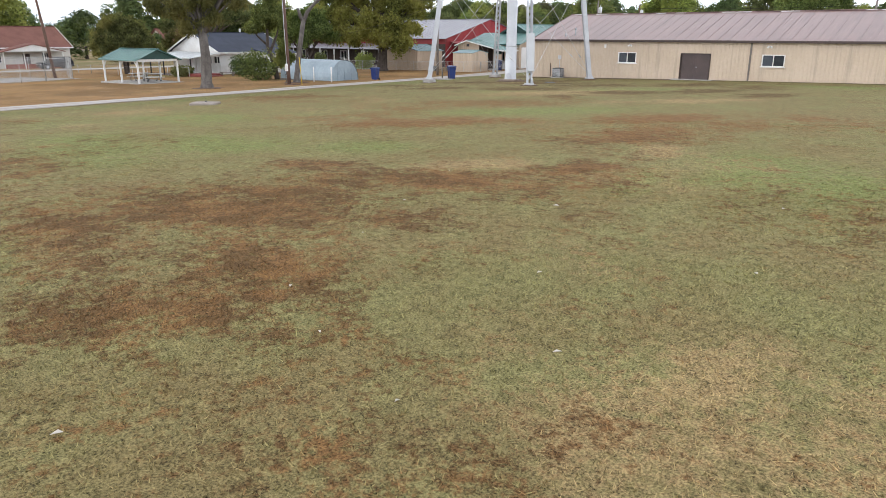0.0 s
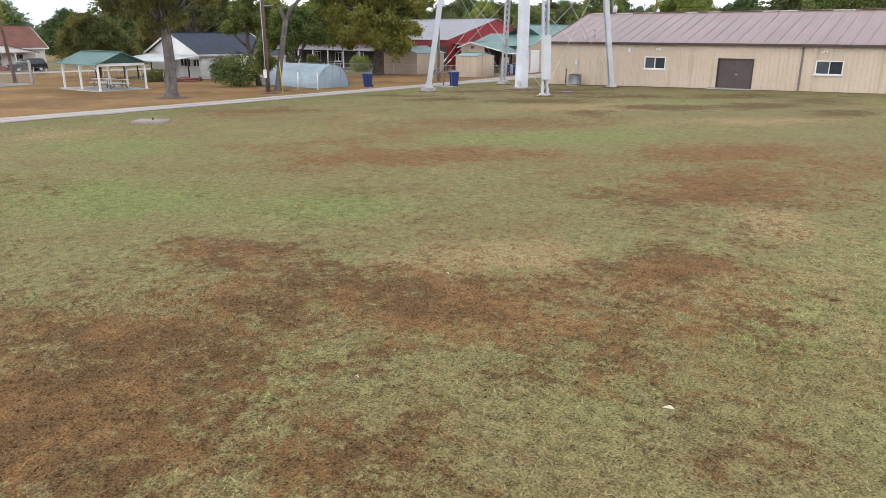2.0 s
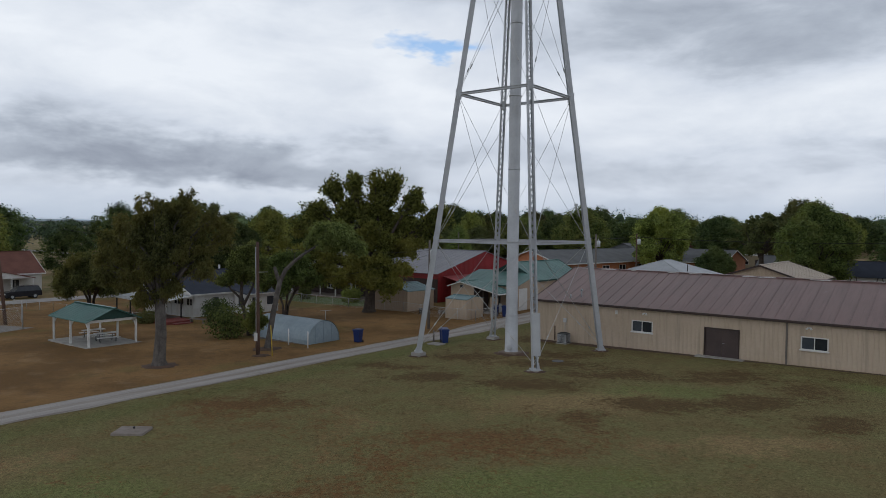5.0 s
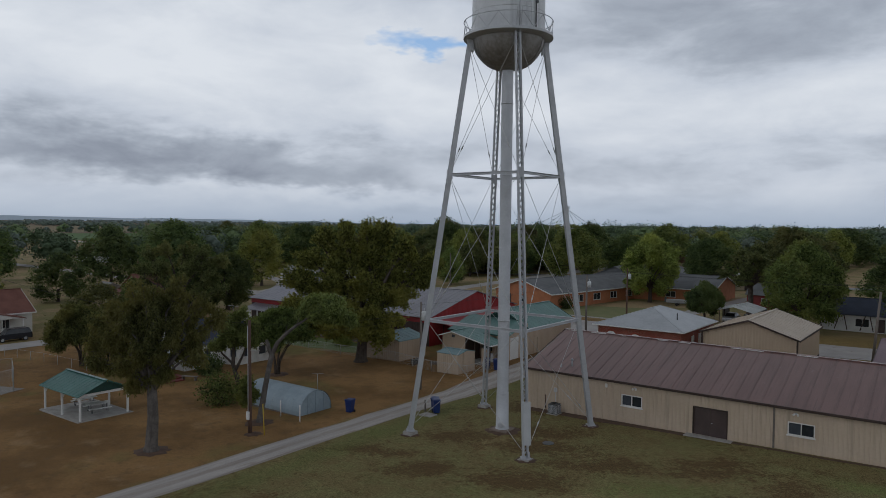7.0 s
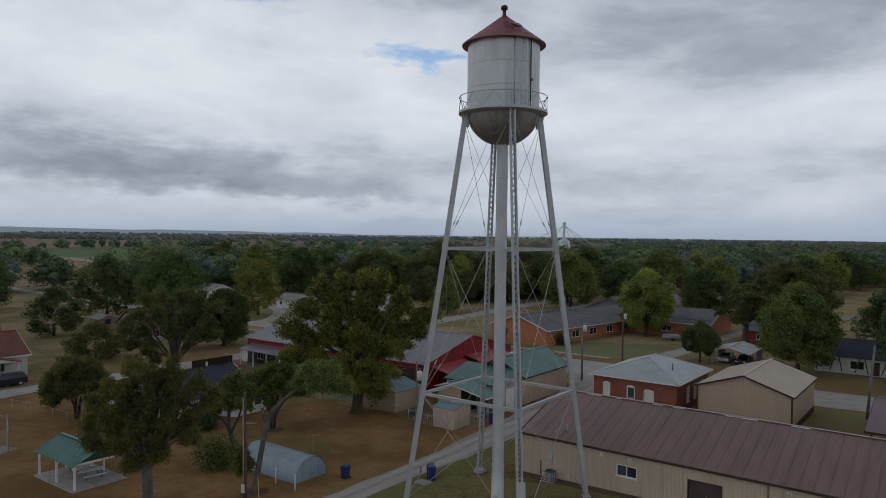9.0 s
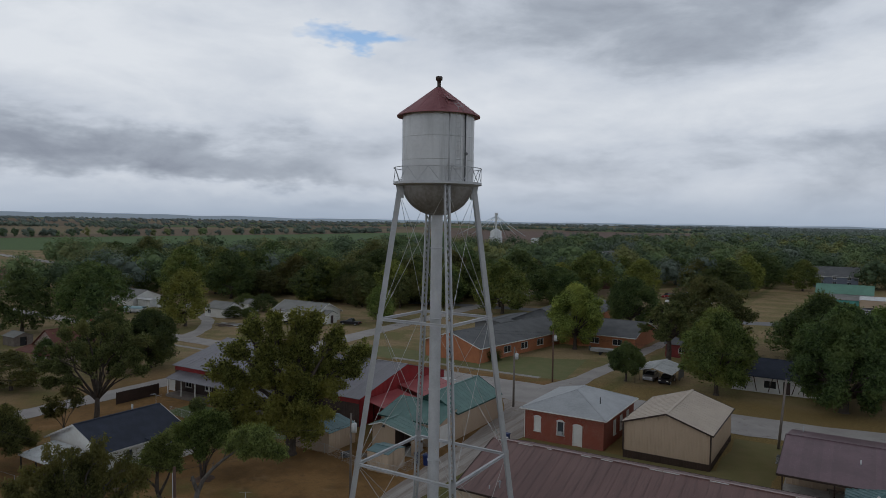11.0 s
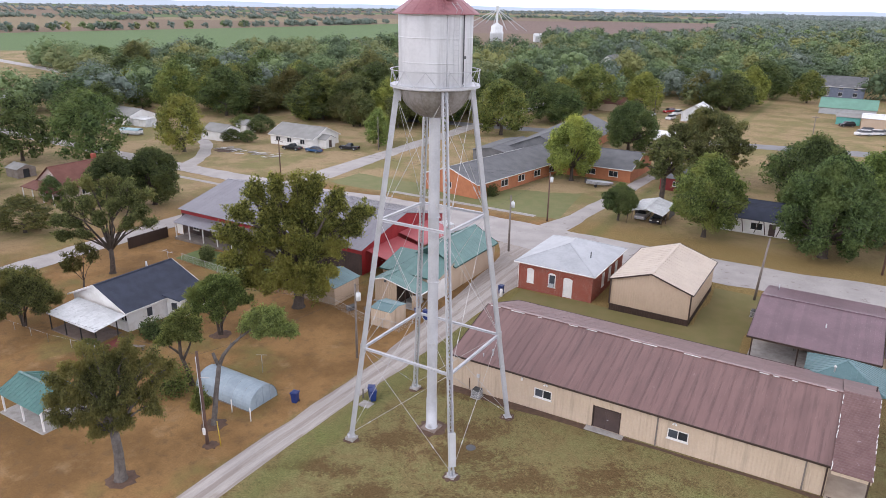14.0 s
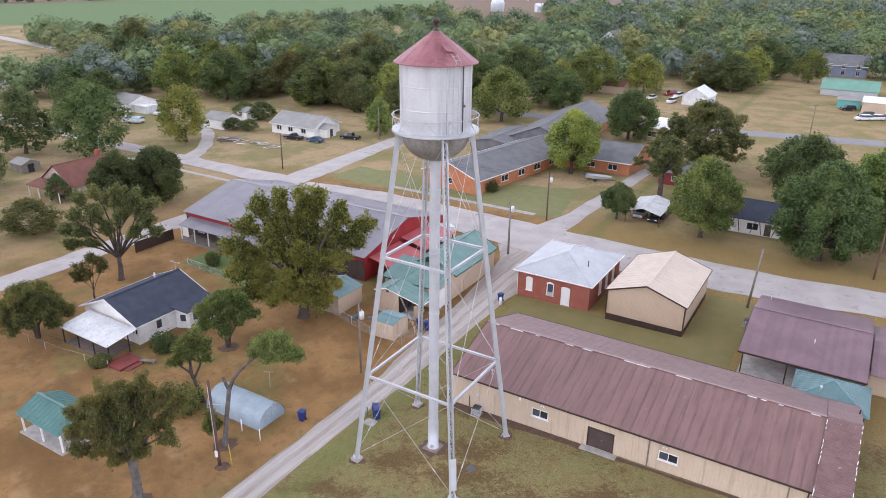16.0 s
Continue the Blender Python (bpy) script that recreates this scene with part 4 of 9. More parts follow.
    for s in (-0.12, 0.12):
        t = tang(-45) * s * 2.0
        b.bar(c + t + rad * 0.16 - Vector((-0.11, 0.11, 1.36)), c + t + rad * 0.16 + Vector((-0.11, 0.11, 1.36)), 0.03, 0.03, rad)
    part("guard_flange", b, M_STEEL, cab)
    return tower


water_tower()
for sx, sy in ((1, -1), (-1, -1), (1, 1), (-1, 1)):
    b = Build()
    z = ground_z(TX + 5 * sx, TY + 5 * sy)
    b.box(-0.42, 0.42, -0.42, 0.42, min(z, TZ) - 0.3, TZ, 0.05)
    solo("leg_footing", b, M_CONC, "square concrete footing under a tower leg", "footing", TX + 5 * sx, TY + 5 * sy, 0, 0, "tower footings")
b = Build().box(-0.85, 0.85, -0.85, 0.85, -0.4, TZ - 0.30, 0.04).box(-0.72, 0.72, -0.72, 0.72, TZ - 0.30, TZ, 0.03)
solo("riser_footing", b, plain("stained_concrete", (0.30, 0.24, 0.20), (0.20, 0.155, 0.125), 2.0, 0.9, 0, 20), "low square brownish concrete footing under the riser", "footing", TX, TY, 0)


# ---------- kit for buildings ----------
def wall_part(parent, p0, p1, top, material, holes=(), pitch=0.0, depth=0.025, thick=0.16, bottom=-0.7, name="wall", label=""):
    """A wall from p0 to p1 (outside to the right of the way), its top a function of the way along it, with openings
    (s0, s1, z0, z1) cut through it, ribbed if pitch is given."""
    p0, p1 = Vector((*p0, 0)), Vector((*p1, 0))
    L = (p1 - p0).length
    d = (p1 - p0) / L
    n = Vector((d.y, -d.x, 0))
    cuts = {0.0, L, L / 2}
    for s0, s1, z0, z1 in holes:
        cuts |= {s0, s1}
    off = {}
    if pitch:
        k = max(1, round(L / pitch))
        w = L / k
        for i in range(k):
            for f, o in ((0.0, 0.0), (0.66, 0.0), (0.74, depth), (0.92, depth)):
                s = (i + f) * w
                cuts.add(s)
                off[s] = o
    cuts = sorted(cuts)
    clean = [cuts[0]]
    for s in cuts[1:]:
        if s - clean[-1] > 1e-4:
            clean.append(s)

    def out(s):
        if not pitch:
            return 0.0
        f = (s / w) % 1.0
        return depth if 0.735 < f < 0.925 else 0.0

    b = Build()
    for s0, s1 in zip(clean, clean[1:]):
        m = (s0 + s1) / 2
        gaps = sorted((z0, z1) for a, c, z0, z1 in holes if a - 1e-4 < m < c + 1e-4)
        edges = [None]
        z = bottom
        spans = []
        for z0, z1 in gaps:
            spans.append((z, z, z0, z0))
            z = z1
        spans.append((z, z, top(s0), top(s1)))
        a, c = p0 + d * s0, p0 + d * s1
        oa, oc = n * out(s0), n * out(s1)
        for za, zc, ya, yc in spans:
            b.poly([a + oa + Vector((0, 0, za)), c + oc + Vector((0, 0, zc)), c + oc + Vector((0, 0, yc)), a + oa + Vector((0, 0, ya))])
            b.poly([a - n * thick + Vector((0, 0, ya)), c - n * thick + Vector((0, 0, yc)), c - n * thick + Vector((0, 0, zc)), a - n * thick + Vector((0, 0, za))])
    for s0, s1, z0, z1 in holes:
        a, c = p0 + d * s0, p0 + d * s1
        for q in ([(a, z0), (c, z0)], [(c, z0), (c, z1)], [(c, z1), (a, z1)], [(a, z1), (a, z0)]):
            (u, zu), (v, zv) = q
            b.poly([u + Vector((0, 0, zu)), v + Vector((0, 0, zv)), v - n * thick + Vector((0, 0, zv)), u - n * thick + Vector((0, 0, zu))])
    return part(name, b, material, parent, label), (p0, d, n)


def window_in(parent, frame, s0, s1, z0, z1, panes=2, frame_mat=None, glass=None, sill=True, proud=0.03, fr=0.06):
    """A window in an opening: frame, one or more panes, sill."""
    p0, d, n = frame
    frame_mat = frame_mat or M_WHITE
    up = Vector((0, 0, 1))
    b = Build()

    def bar(sa, za, sb, zb, w):
        b.bar(p0 + d * sa + up * za - n * 0.02, p0 + d * sb + up * zb - n * 0.02, w, 0.07 + 2 * proud, n)

    bar(s0 - 0.02, z0 + fr / 2 - 0.02, s1 + 0.02, z0 + fr / 2 - 0.02, fr), bar(s0 - 0.02, z1 - fr / 2 + 0.02, s1 + 0.02, z1 - fr / 2 + 0.02, fr)
    bar(s0 + fr / 2 - 0.02, z0, s0 + fr / 2 - 0.02, z1, fr), bar(s1 - fr / 2 + 0.02, z0, s1 - fr / 2 + 0.02, z1, fr)
    for i in range(1, panes):
        s = s0 + (s1 - s0) * i / panes
        bar(s, z0, s, z1, 0.05)
    win = part("window", b, frame_mat, parent, "white framed window" if frame_mat is M_WHITE else "")
    for i in range(panes):
        a, c = s0 + (s1 - s0) * i / panes, s0 + (s1 - s0) * (i + 1) / panes
        g = (glass[i % len(glass)] if isinstance(glass, (list, tuple)) else glass) or M_GLASS_DK
        b = Build()
        o = p0 - n * 0.05
        q = [o + d * a + up * z0, o + d * c + up * z0, o + d * c + up * z1, o + d * a + up * z1]
        b.loft([q, [p - n * 0.012 for p in q]], True, True)
        part("pane", b, g, win)
    if sill:
        b = Build()
        b.bar(p0 + d * (s0 - 0.08) + up * (z0 - 0.04) + n * 0.04, p0 + d * (s1 + 0.08) + up * (z0 - 0.04) + n * 0.04, 0.07, 0.16, n)
        part("sill", b, frame_mat, win)
    return win


def door_in(parent, frame, s0, s1, z0, z1, leaves=1, mat=None, frame_mat=None, name="door", label=""):
    p0, d, n = frame
    up = Vector((0, 0, 1))
    b = Build()
    fr = 0.07
    for sa, za, sb, zb in ((s0 + fr / 2, z0, s0 + fr / 2, z1), (s1 - fr / 2, z0, s1 - fr / 2, z1), (s0, z1 - fr / 2, s1, z1 - fr / 2)):
        b.bar(p0 + d * sa + up * za, p0 + d * sb + up * zb, fr, 0.12, n)
    door = part(name, b, frame_mat or M_BROWN, parent, label)
    for i in range(leaves):
        a = s0 + fr + (s1 - s0 - 2 * fr) * i / leaves + 0.008
        c = s0 + fr + (s1 - s0 - 2 * fr) * (i + 1) / leaves - 0.008
        b = Build()
        o = p0 - n * 0.05
        q = [o + d * a + up * z0, o + d * c + up * z0, o + d * c + up * (z1 - fr), o + d * a + up * (z1 - fr)]
        b.loft([q, [p - n * 0.045 for p in q]], True, True)
        for k in range(2):
            zz0, zz1 = z0 + 0.25 + k * (z1 - z0) * 0.46, z0 + (z1 - z0) * (0.44 + 0.46 * k)
            for sa, za, sb, zb in ((a + 0.15, zz0, c - 0.15, zz0), (a + 0.15, zz1, c - 0.15, zz1), (a + 0.15, zz0, a + 0.15, zz1), (c - 0.15, zz0, c - 0.15, zz1)):
                b.bar(o + d * sa + up * za + n * 0.006, o + d * sb + up * zb + n * 0.006, 0.03, 0.014, n)
        part("leaf", b, mat or M_DOOR, door)
    hs = (s0 + s1) / 2 + 0.09 if leaves == 2 else s1 - 0.18
    c = p0 + d * hs + up * (z0 + 1.0) - n * 0.04
    part("handle", Build().tube([c, c + n * 0.07, c + n * 0.07 + d * 0.11], 0.02, 6), M_STEEL, door)
    return door


def slope(parent, e0, e1, r1, r0, mat, panel=0.0, t=0.05, rib=0.022, name="roof_panel", lap=0.0, label=""):
    """A roof plane from the eave e0-e1 up to the ridge r0-r1: one slab, or alike sheets with a raised seam, side by side."""
    e0, e1, r0, r1 = map(Vector, (e0, e1, r0, r1))
    if not panel:
        b = Build().slab([e0, e1, r1, r0], t)
        return part("roof", b, mat, parent, label)
    L = (e1 - e0).length
    k = max(1, round(L / panel))
    d = (e1 - e0) / L
    w = L / k
    rise = r0 - e0
    up = d.cross(rise).normalized()
    if up.z < 0:
        up = -up
    b = Build()
    z = Vector((0, 0, 0))
    b.slab([z, d * w, d * w + rise, rise], t)
    for s in (0.0, 0.33, 0.67):
        h = rib * 1.3 if s == 0 else rib * 0.35
        ww = 0.05 if s == 0 else 0.035
        c = d * (s * w + ww)
        b.bar(c + up * h / 2, c + rise + up * h / 2, ww, h, up)
    me = mesh_of(name, b, mat)
    for i in range(k):
        ob = part(name, me, mat, parent, label if i == 0 else "")
        ob.location = e0 + d * w * i


def shell(name, label, category, x0, x1, y0, y1, eave, rise, axis, wall, roof, over=0.4, rake=0.25, panel=0.0, pitch=0.0, holes=None, ridge_at=None, roofs=True, gable_mat=None, z=None, group="", trim=None, wall_names=None):
    """A building with a gable roof: four walls with their openings, two roof planes, ridge cap, eave trim.
    axis: the way the ridge runs. holes: openings by side S, E, N, W as (kind, s0, s1, z0, z1, extra)."""
    cx, cy = (x0 + x1) / 2, (y0 + y1) / 2
    house = thing(name, label, category, cx, cy, z, group=group)
    X0, X1, Y0, Y1 = x0 - cx, x1 - cx, y0 - cy, y1 - cy
    holes = holes or {}
    mid = 0.0 if ridge_at is None else ridge_at

    def flat(s):
        return eave

    def gab(L, m):
        return lambda s: eave + rise * (s / m if s < m else (L - s) / (L - m))

    sides = {"S": ((X0, Y0), (X1, Y0)), "E": ((X1, Y0), (X1, Y1)), "N": ((X1, Y1), (X0, Y1)), "W": ((X0, Y1), (X0, Y0))}
    frames = {}
    for side, (p, q) in sides.items():
        L = math.hypot(q[0] - p[0], q[1] - p[1])
        gable = side in ("E", "W") if axis == "x" else side in ("S", "N")
        m = L / 2
        hs = [h[1:5] for h in holes.get(side, ())]
        _, frames[side] = wall_part(house, p, q, gab(L, m) if gable else flat, wall if not (gable and gable_mat) else gable_mat, hs, pitch)
        for h in holes.get(side, ()):
            kind, s0, s1, z0, z1 = h[:5]
            kw = h[5] if len(h) > 5 else {}
            if kind == "window":
                window_in(house, frames[side], s0, s1, z0, z1, **kw)
            elif kind == "door":
                door_in(house, frames[side], s0, s1, z0, z1, **kw)
    if roofs:
        if axis == "x":
            hy = (Y1 - Y0) / 2
            k = rise / hy
            zr, ze = eave + rise + 0.06, eave - over * k + 0.06
            a, c = X0 - rake, X1 + rake
            slope(house, (a, Y0 - over, ze), (c, Y0 - over, ze), (c, 0, zr), (a, 0, zr), roof, panel)
            slope(house, (c, Y1 + over, ze), (a, Y1 + over, ze), (a, 0, zr), (c, 0, zr), roof, panel)
            b = Build().bar((a, 0, zr + 0.02), (c, 0, zr + 0.02), 0.30, 0.05)
        else:
            hx = (X1 - X0) / 2
            k = rise / hx
            zr, ze = eave + rise + 0.06, eave - over * k + 0.06
            a, c = Y0 - rake, Y1 + rake
            slope(house, (X0 - over, c, ze), (X0 - over, a, ze), (0, a, zr), (0, c, zr), roof, panel)
            slope(house, (X1 + over, a, ze), (X1 + over, c, ze), (0, c, zr), (0, a, zr), roof, panel)
            b = Build().bar((0, a, zr + 0.02), (0, c, zr + 0.02), 0.30, 0.05)
        part("ridge_cap", b, roof, house)
        if trim:
            if axis == "x":
                boards = [((a, y, ze - 0.06), (c, y, ze - 0.06)) for y in (Y0 - over - 0.03, Y1 + over + 0.03)] + [((x, y, ze - 0.05), (x, 0, zr - 0.05)) for x in (a - 0.03, c + 0.03) for y in (Y0 - over, Y1 + over)]
            else:
                boards = [((x, a, ze - 0.06), (x, c, ze - 0.06)) for x in (X0 - over - 0.03, X1 + over + 0.03)] + [((x, y, ze - 0.05), (0, y, zr - 0.05)) for y in (a - 0.03, c + 0.03) for x in (X0 - over, X1 + over)]
            for p, q in boards:
                part("fascia", Build().bar(p, q, 0.05, 0.18), trim, house)
    return house, frames


def hip_roof(parent, X0, X1, Y0, Y1, ze, zr, inset, mat, along="y"):
    """A hip roof of four planes; the ridge runs along the given way, inset from the ends."""
    if along == "y":
        r0, r1 = Vector(((X0 + X1) / 2, Y0 + inset, zr)), Vector(((X0 + X1) / 2, Y1 - inset, zr))
    else:
        r0, r1 = Vector((X0 + inset, (Y0 + Y1) / 2, zr)), Vector((X1 - inset, (Y0 + Y1) / 2, zr))
    a, b_, c, d = Vector((X0, Y0, ze)), Vector((X1, Y0, ze)), Vector((X1, Y1, ze)), Vector((X0, Y1, ze))
    planes = ([a, b_, r0], [b_, c, r1, r0], [c, d, r1], [d, a, r0, r1]) if along == "y" else ([a, b_, r1, r0], [b_, c, r1], [c, d, r0, r1], [d, a, r0])
    for p in planes:
        part("roof", Build().slab(p, 0.08), mat, parent)
    b = Build()
    for p, q in ((a, r0), (d, r0 if along == "x" else r1), (b_, r1 if along == "x" else r0), (c, r1), (r0, r1)):
        b.bar(p, q, 0.2, 0.05)
    part("hip_cap", b, mat, parent)


def trim_bars(parent, name, bars, mat):
    for p, q, w, h in bars:
        part(name, Build().bar(p, q, w, h), mat, parent)


# ---------- the long metal building ----------
def metal_hall():
    W2 = dict(panes=2, glass=[M_GLASS_LT, M_GLASS_DK], fr=0.07)
    x0, x1, y0, y1 = -2.6, 30.1, 7.55, 22.6
    holes = {"S": [("window", 8.80, 10.46, 1.22, 2.10, W2), ("door", 14.4, 16.9, 0.02, 2.12, dict(leaves=2, label="brown steel double door")),
                   ("window", 20.9, 22.55, 1.22, 2.10, W2)]}
    hall, fr = shell("metal_hall", "long tan ribbed-metal building with a faded brown-purple metal roof", "building", x0, x1, y0, y1, 3.15, 2.35, "x", M_TAN, M_ROOF,
                     over=0.25, rake=0.1, panel=0.92, pitch=0.3, holes=holes, trim=M_BROWN)
    p0, d, n = fr["S"]
    up = Vector((0, 0, 1))
    for s in (20.0, 31.2, 32.6):
        part("downspout", Build().bar(p0 + d * s + n * 0.06, p0 + d * s + n * 0.06 + up * 3.1, 0.12, 0.09, n), M_WOODGREY if s < 32 else M_BROWN, hall)
    for s, z in ((2.95, 1.55),):
        part("meter_box", Build().bar(p0 + d * s + n * 0.09 + up * (z - 0.17), p0 + d * s + n * 0.09 + up * (z + 0.17), 0.26, 0.14, n), M_GREYBOX, hall)
        part("conduit", Build().tube([p0 + d * s + n * 0.06 - up * 0.2, p0 + d * s + n * 0.06 + up * (z - 0.2)], 0.025, 5), M_GREYBOX, hall)
    for s in (9.9, 21.4):
        lamp = part("floodlight", Build().bar(p0 + d * s + n * 0.02 + up * 2.72, p0 + d * s + n * 0.12 + up * 2.72, 0.12, 0.1), M_GREYBOX, hall)
        part("lamp_head", Build().tube([p0 + d * (s - 0.1) + n * 0.1 + up * 2.72, p0 + d * (s - 0.14) + n * 0.24 + up * 2.66], [0.05, 0.08], 8), M_WHITE, lamp)
        part("lamp_head", Build().tube([p0 + d * (s + 0.1) + n * 0.1 + up * 2.72, p0 + d * (s + 0.14) + n * 0.24 + up * 2.66], [0.05, 0.08], 8), M_WHITE, lamp)
    part("wall_box", Build().bar(p0 + d * 7.5 + n * 0.06 + up * 2.45, p0 + d * 7.5 + n * 0.06 + up * 2.75, 0.16, 0.1, n), M_WHITE, hall)
    part("conduit", Build().tube([p0 + d * 2.0 + n * 0.05 - up * 0.2, p0 + d * 2.0 + n * 0.05 + up * 1.0], 0.04, 6), M_RUST, hall)
    # flues and the white filler strips left along the ridge
    X0, Y0 = x0 - (x0 + x1) / 2, y0 - (y0 + y1) / 2
    for x, y, h in ((X0 + 3.9, Y0 + 1.0, 0.55), (X0 + 3.1, Y0 + 0.6, 0.3)):
        z = 3.2 + (y - Y0) * 2.35 / 7.5
        b = Build().tube([(x, y, z - 0.1), (x, y, z + h)], 0.06, 8)
        if h > 0.4:
            b.tube([(x, y, z + h - 0.05), (x, y, z + h + 0.03), (x, y, z + h + 0.15)], [0.13, 0.13, 0.02], 8)
        part("flue", b, M_GREYROOF, hall)
    rnd = random.Random(5)
    s = 0.3
    while s < 32.0:
        L = rnd.uniform(0.4, 1.5)
        if rnd.random() < 0.75:
            b = Build().bar((X0 + s, -0.16, 5.54), (X0 + min(s + L, 32.5), -0.16, 5.54), 0.16, 0.05)
            part("ridge_filler", b, M_WHITE, hall, "loose white ridge filler strip" if s < 1 else "")
        s += L + rnd.uniform(0.1, 1.6)
    for ob in hall.children:
        if ob.name.startswith("roof_panel") and ob.location.y > 1:
            ob.data.materials[0] = M_ROOF_BACK
    return hall


metal_hall()
b = Build().box(-1.7, 1.7, -0.75, 0.0, -0.3, 0.06, 0.02)
solo("door_step", b, M_CONC, "worn concrete slab before the brown double door", "step", 13.05, 7.5, ground_z(13, 7.2))


# porch at the end of the long building
def end_porch():
    p = thing("porch", "open porch with a corrugated brown roof beside the long metal building", "porch", 31.45, 14)
    k = 2.35 / 7.5
    lo, hi = (6.6 - 14, 3.0), (15.1 - 14, 5.45)
    slope(p, (-1.25, lo[0], lo[1]), (1.45, lo[0], lo[1]), (1.45, hi[0], hi[1]), (-1.25, hi[0], hi[1]), M_ROOF_BACK)
    slope(p, (1.45, 22.6 - 14, 3.0), (-1.25, 22.6 - 14, 3.0), (-1.25, hi[0], hi[1]), (1.45, hi[0], hi[1]), M_ROOF_BACK)
    L = math.hypot(hi[0] - lo[0], hi[1] - lo[1])
    b = Build()
    for i in range(34):
        f = (i + 0.5) / 34
        b.bar((-1.24, lo[0] + (hi[0] - lo[0]) * f, lo[1] + (hi[1] - lo[1]) * f + 0.012), (1.44, lo[0] + (hi[0] - lo[0]) * f, lo[1] + (hi[1] - lo[1]) * f + 0.012), 0.09, 0.03)
    part("corrugation", b, M_ROOF_BACK, p)
    for y in (-7.2, -3.0, 1.2, 5.0):
        part("post", Build().bar((1.25, y, -0.2), (1.25, y, 3.0 + (y - lo[0]) * (2.45 / 8.5) - 0.15 if y < 1 else 4.6), 0.12, 0.12), M_BROWN, p)
    part("slab", Build().box(-1.3, 1.5, -7.4, 8.4, -0.4, 0.08, 0.02), plain("beige_slab", (0.43, 0.36, 0.285), (0.33, 0.27, 0.21), 1.2, 0.85, 0, 14), p)
    rnd = random.Random(8)
    for x in (-1.22, 1.42):
        for i in range(16):
            if rnd.random() < 0.42:
                f, g_ = i / 16, (i + rnd.uniform(0.4, 0.95)) / 16
                p_, q_ = [Vector((x + rnd.uniform(-0.03, 0.03), lo[0] + (hi[0] - lo[0]) * k_, lo[1] + (hi[1] - lo[1]) * k_ + 0.05)) for k_ in (f, g_)]
                part("edge_filler", Build().bar(p_, q_, 0.06, 0.04), M_WHITE, p)
    part("valance", Build().slab([(-1.2, -7.25, 3.02), (1.4, -7.25, 3.02), (1.4, -7.2, 3.02), (-1.2, -7.2, 3.02)], 0.42), M_TAN, p)
    for a, c in (((-1.15, -7.2, 0.55), (1.2, -7.2, 0.55)), ((1.2, -7.2, 0.55), (1.2, -7.2, 0.0)), ((-1.15, -7.2, 0.25), (1.2, -7.2, 0.25))):
        part("rail", Build().bar(a, c, 0.05, 0.05), M_BROWN, p)
    return p


end_porch()


def brick_shop():
    x0, x1, y0, y1 = -8.1, 2.1, 34.0, 46.2
    wk = dict(panes=1, glass=M_WHITE, fr=0.09)
    holes = {"S": [("window", 1.35, 2.25, 1.05, 2.85, wk), ("window", 4.35, 5.3, 1.05, 2.75, dict(panes=1, glass=M_GLASS_LT, fr=0.11)), ("door", 6.4, 7.6, 0.05, 2.55, dict(mat=M_WHITE, frame_mat=M_WHITE, label="white door under a brick arch"))],
             "E": [("window", s, s + 0.95, 1.05, 2.85, wk) for s in (3.6, 6.2, 8.9)]}
    h, fr = shell("brick_shop", "small red brick building with a pale grey hip roof", "building", x0, x1, y0, y1, 3.75, 0.0, "y", M_BRICKWALL, M_GREYROOF, roofs=False, holes=holes)
    hip_roof(h, -5.5, 5.5, -6.5, 6.5, 3.78, 5.75, 5.2, M_GREYROOF)
    part("gutter", Build().bar((-5.55, -6.55, 3.7), (5.55, -6.55, 3.7), 0.1, 0.12), M_WHITE, h)
    part("gutter", Build().bar((5.55, -6.55, 3.7), (5.55, 6.55, 3.7), 0.1, 0.12), M_WHITE, h)
    part("downspout", Build().bar((-5.0, -6.16, 0), (-5.0, -6.16, 3.7), 0.09, 0.07), M_WHITE, h)
    p0, d, n = fr["S"]
    up = Vector((0, 0, 1))
    for s0, s1, z in ((1.35, 2.25, 2.85), (4.35, 5.3, 2.75), (6.4, 7.6, 2.55)):
        b = Build()
        c, r = (s0 + s1) / 2, (s1 - s0) / 2 + 0.1
        pts = [p0 + d * (c + r * math.cos(radians(a))) + up * (z + 0.02 + 0.28 * math.sin(radians(a))) + n * 0.02 for a in range(180, -1, -15)]
        for p, q in zip(pts, pts[1:]):
            b.bar(p, q, 0.22, 0.05, n)
        part("arch", b, M_BRICK, h)
        b = Build().poly([p - up * 0.08 + n * 0.002 for p in pts])
        part("arch_panel", b, M_WHITE, h)
    ac = part("air_conditioner", Build().bar(p0 + d * 4.83 + up * 1.08 + n * 0.18, p0 + d * 4.83 + up * 1.5 + n * 0.18, 0.6, 0.4, n), M_GREYROOF, h)
    part("flue", Build().tube([(3.3, -2.2, 4.3), (3.3, -2.2, 5.4)], 0.07, 8), M_DKGREY, h)
    return h


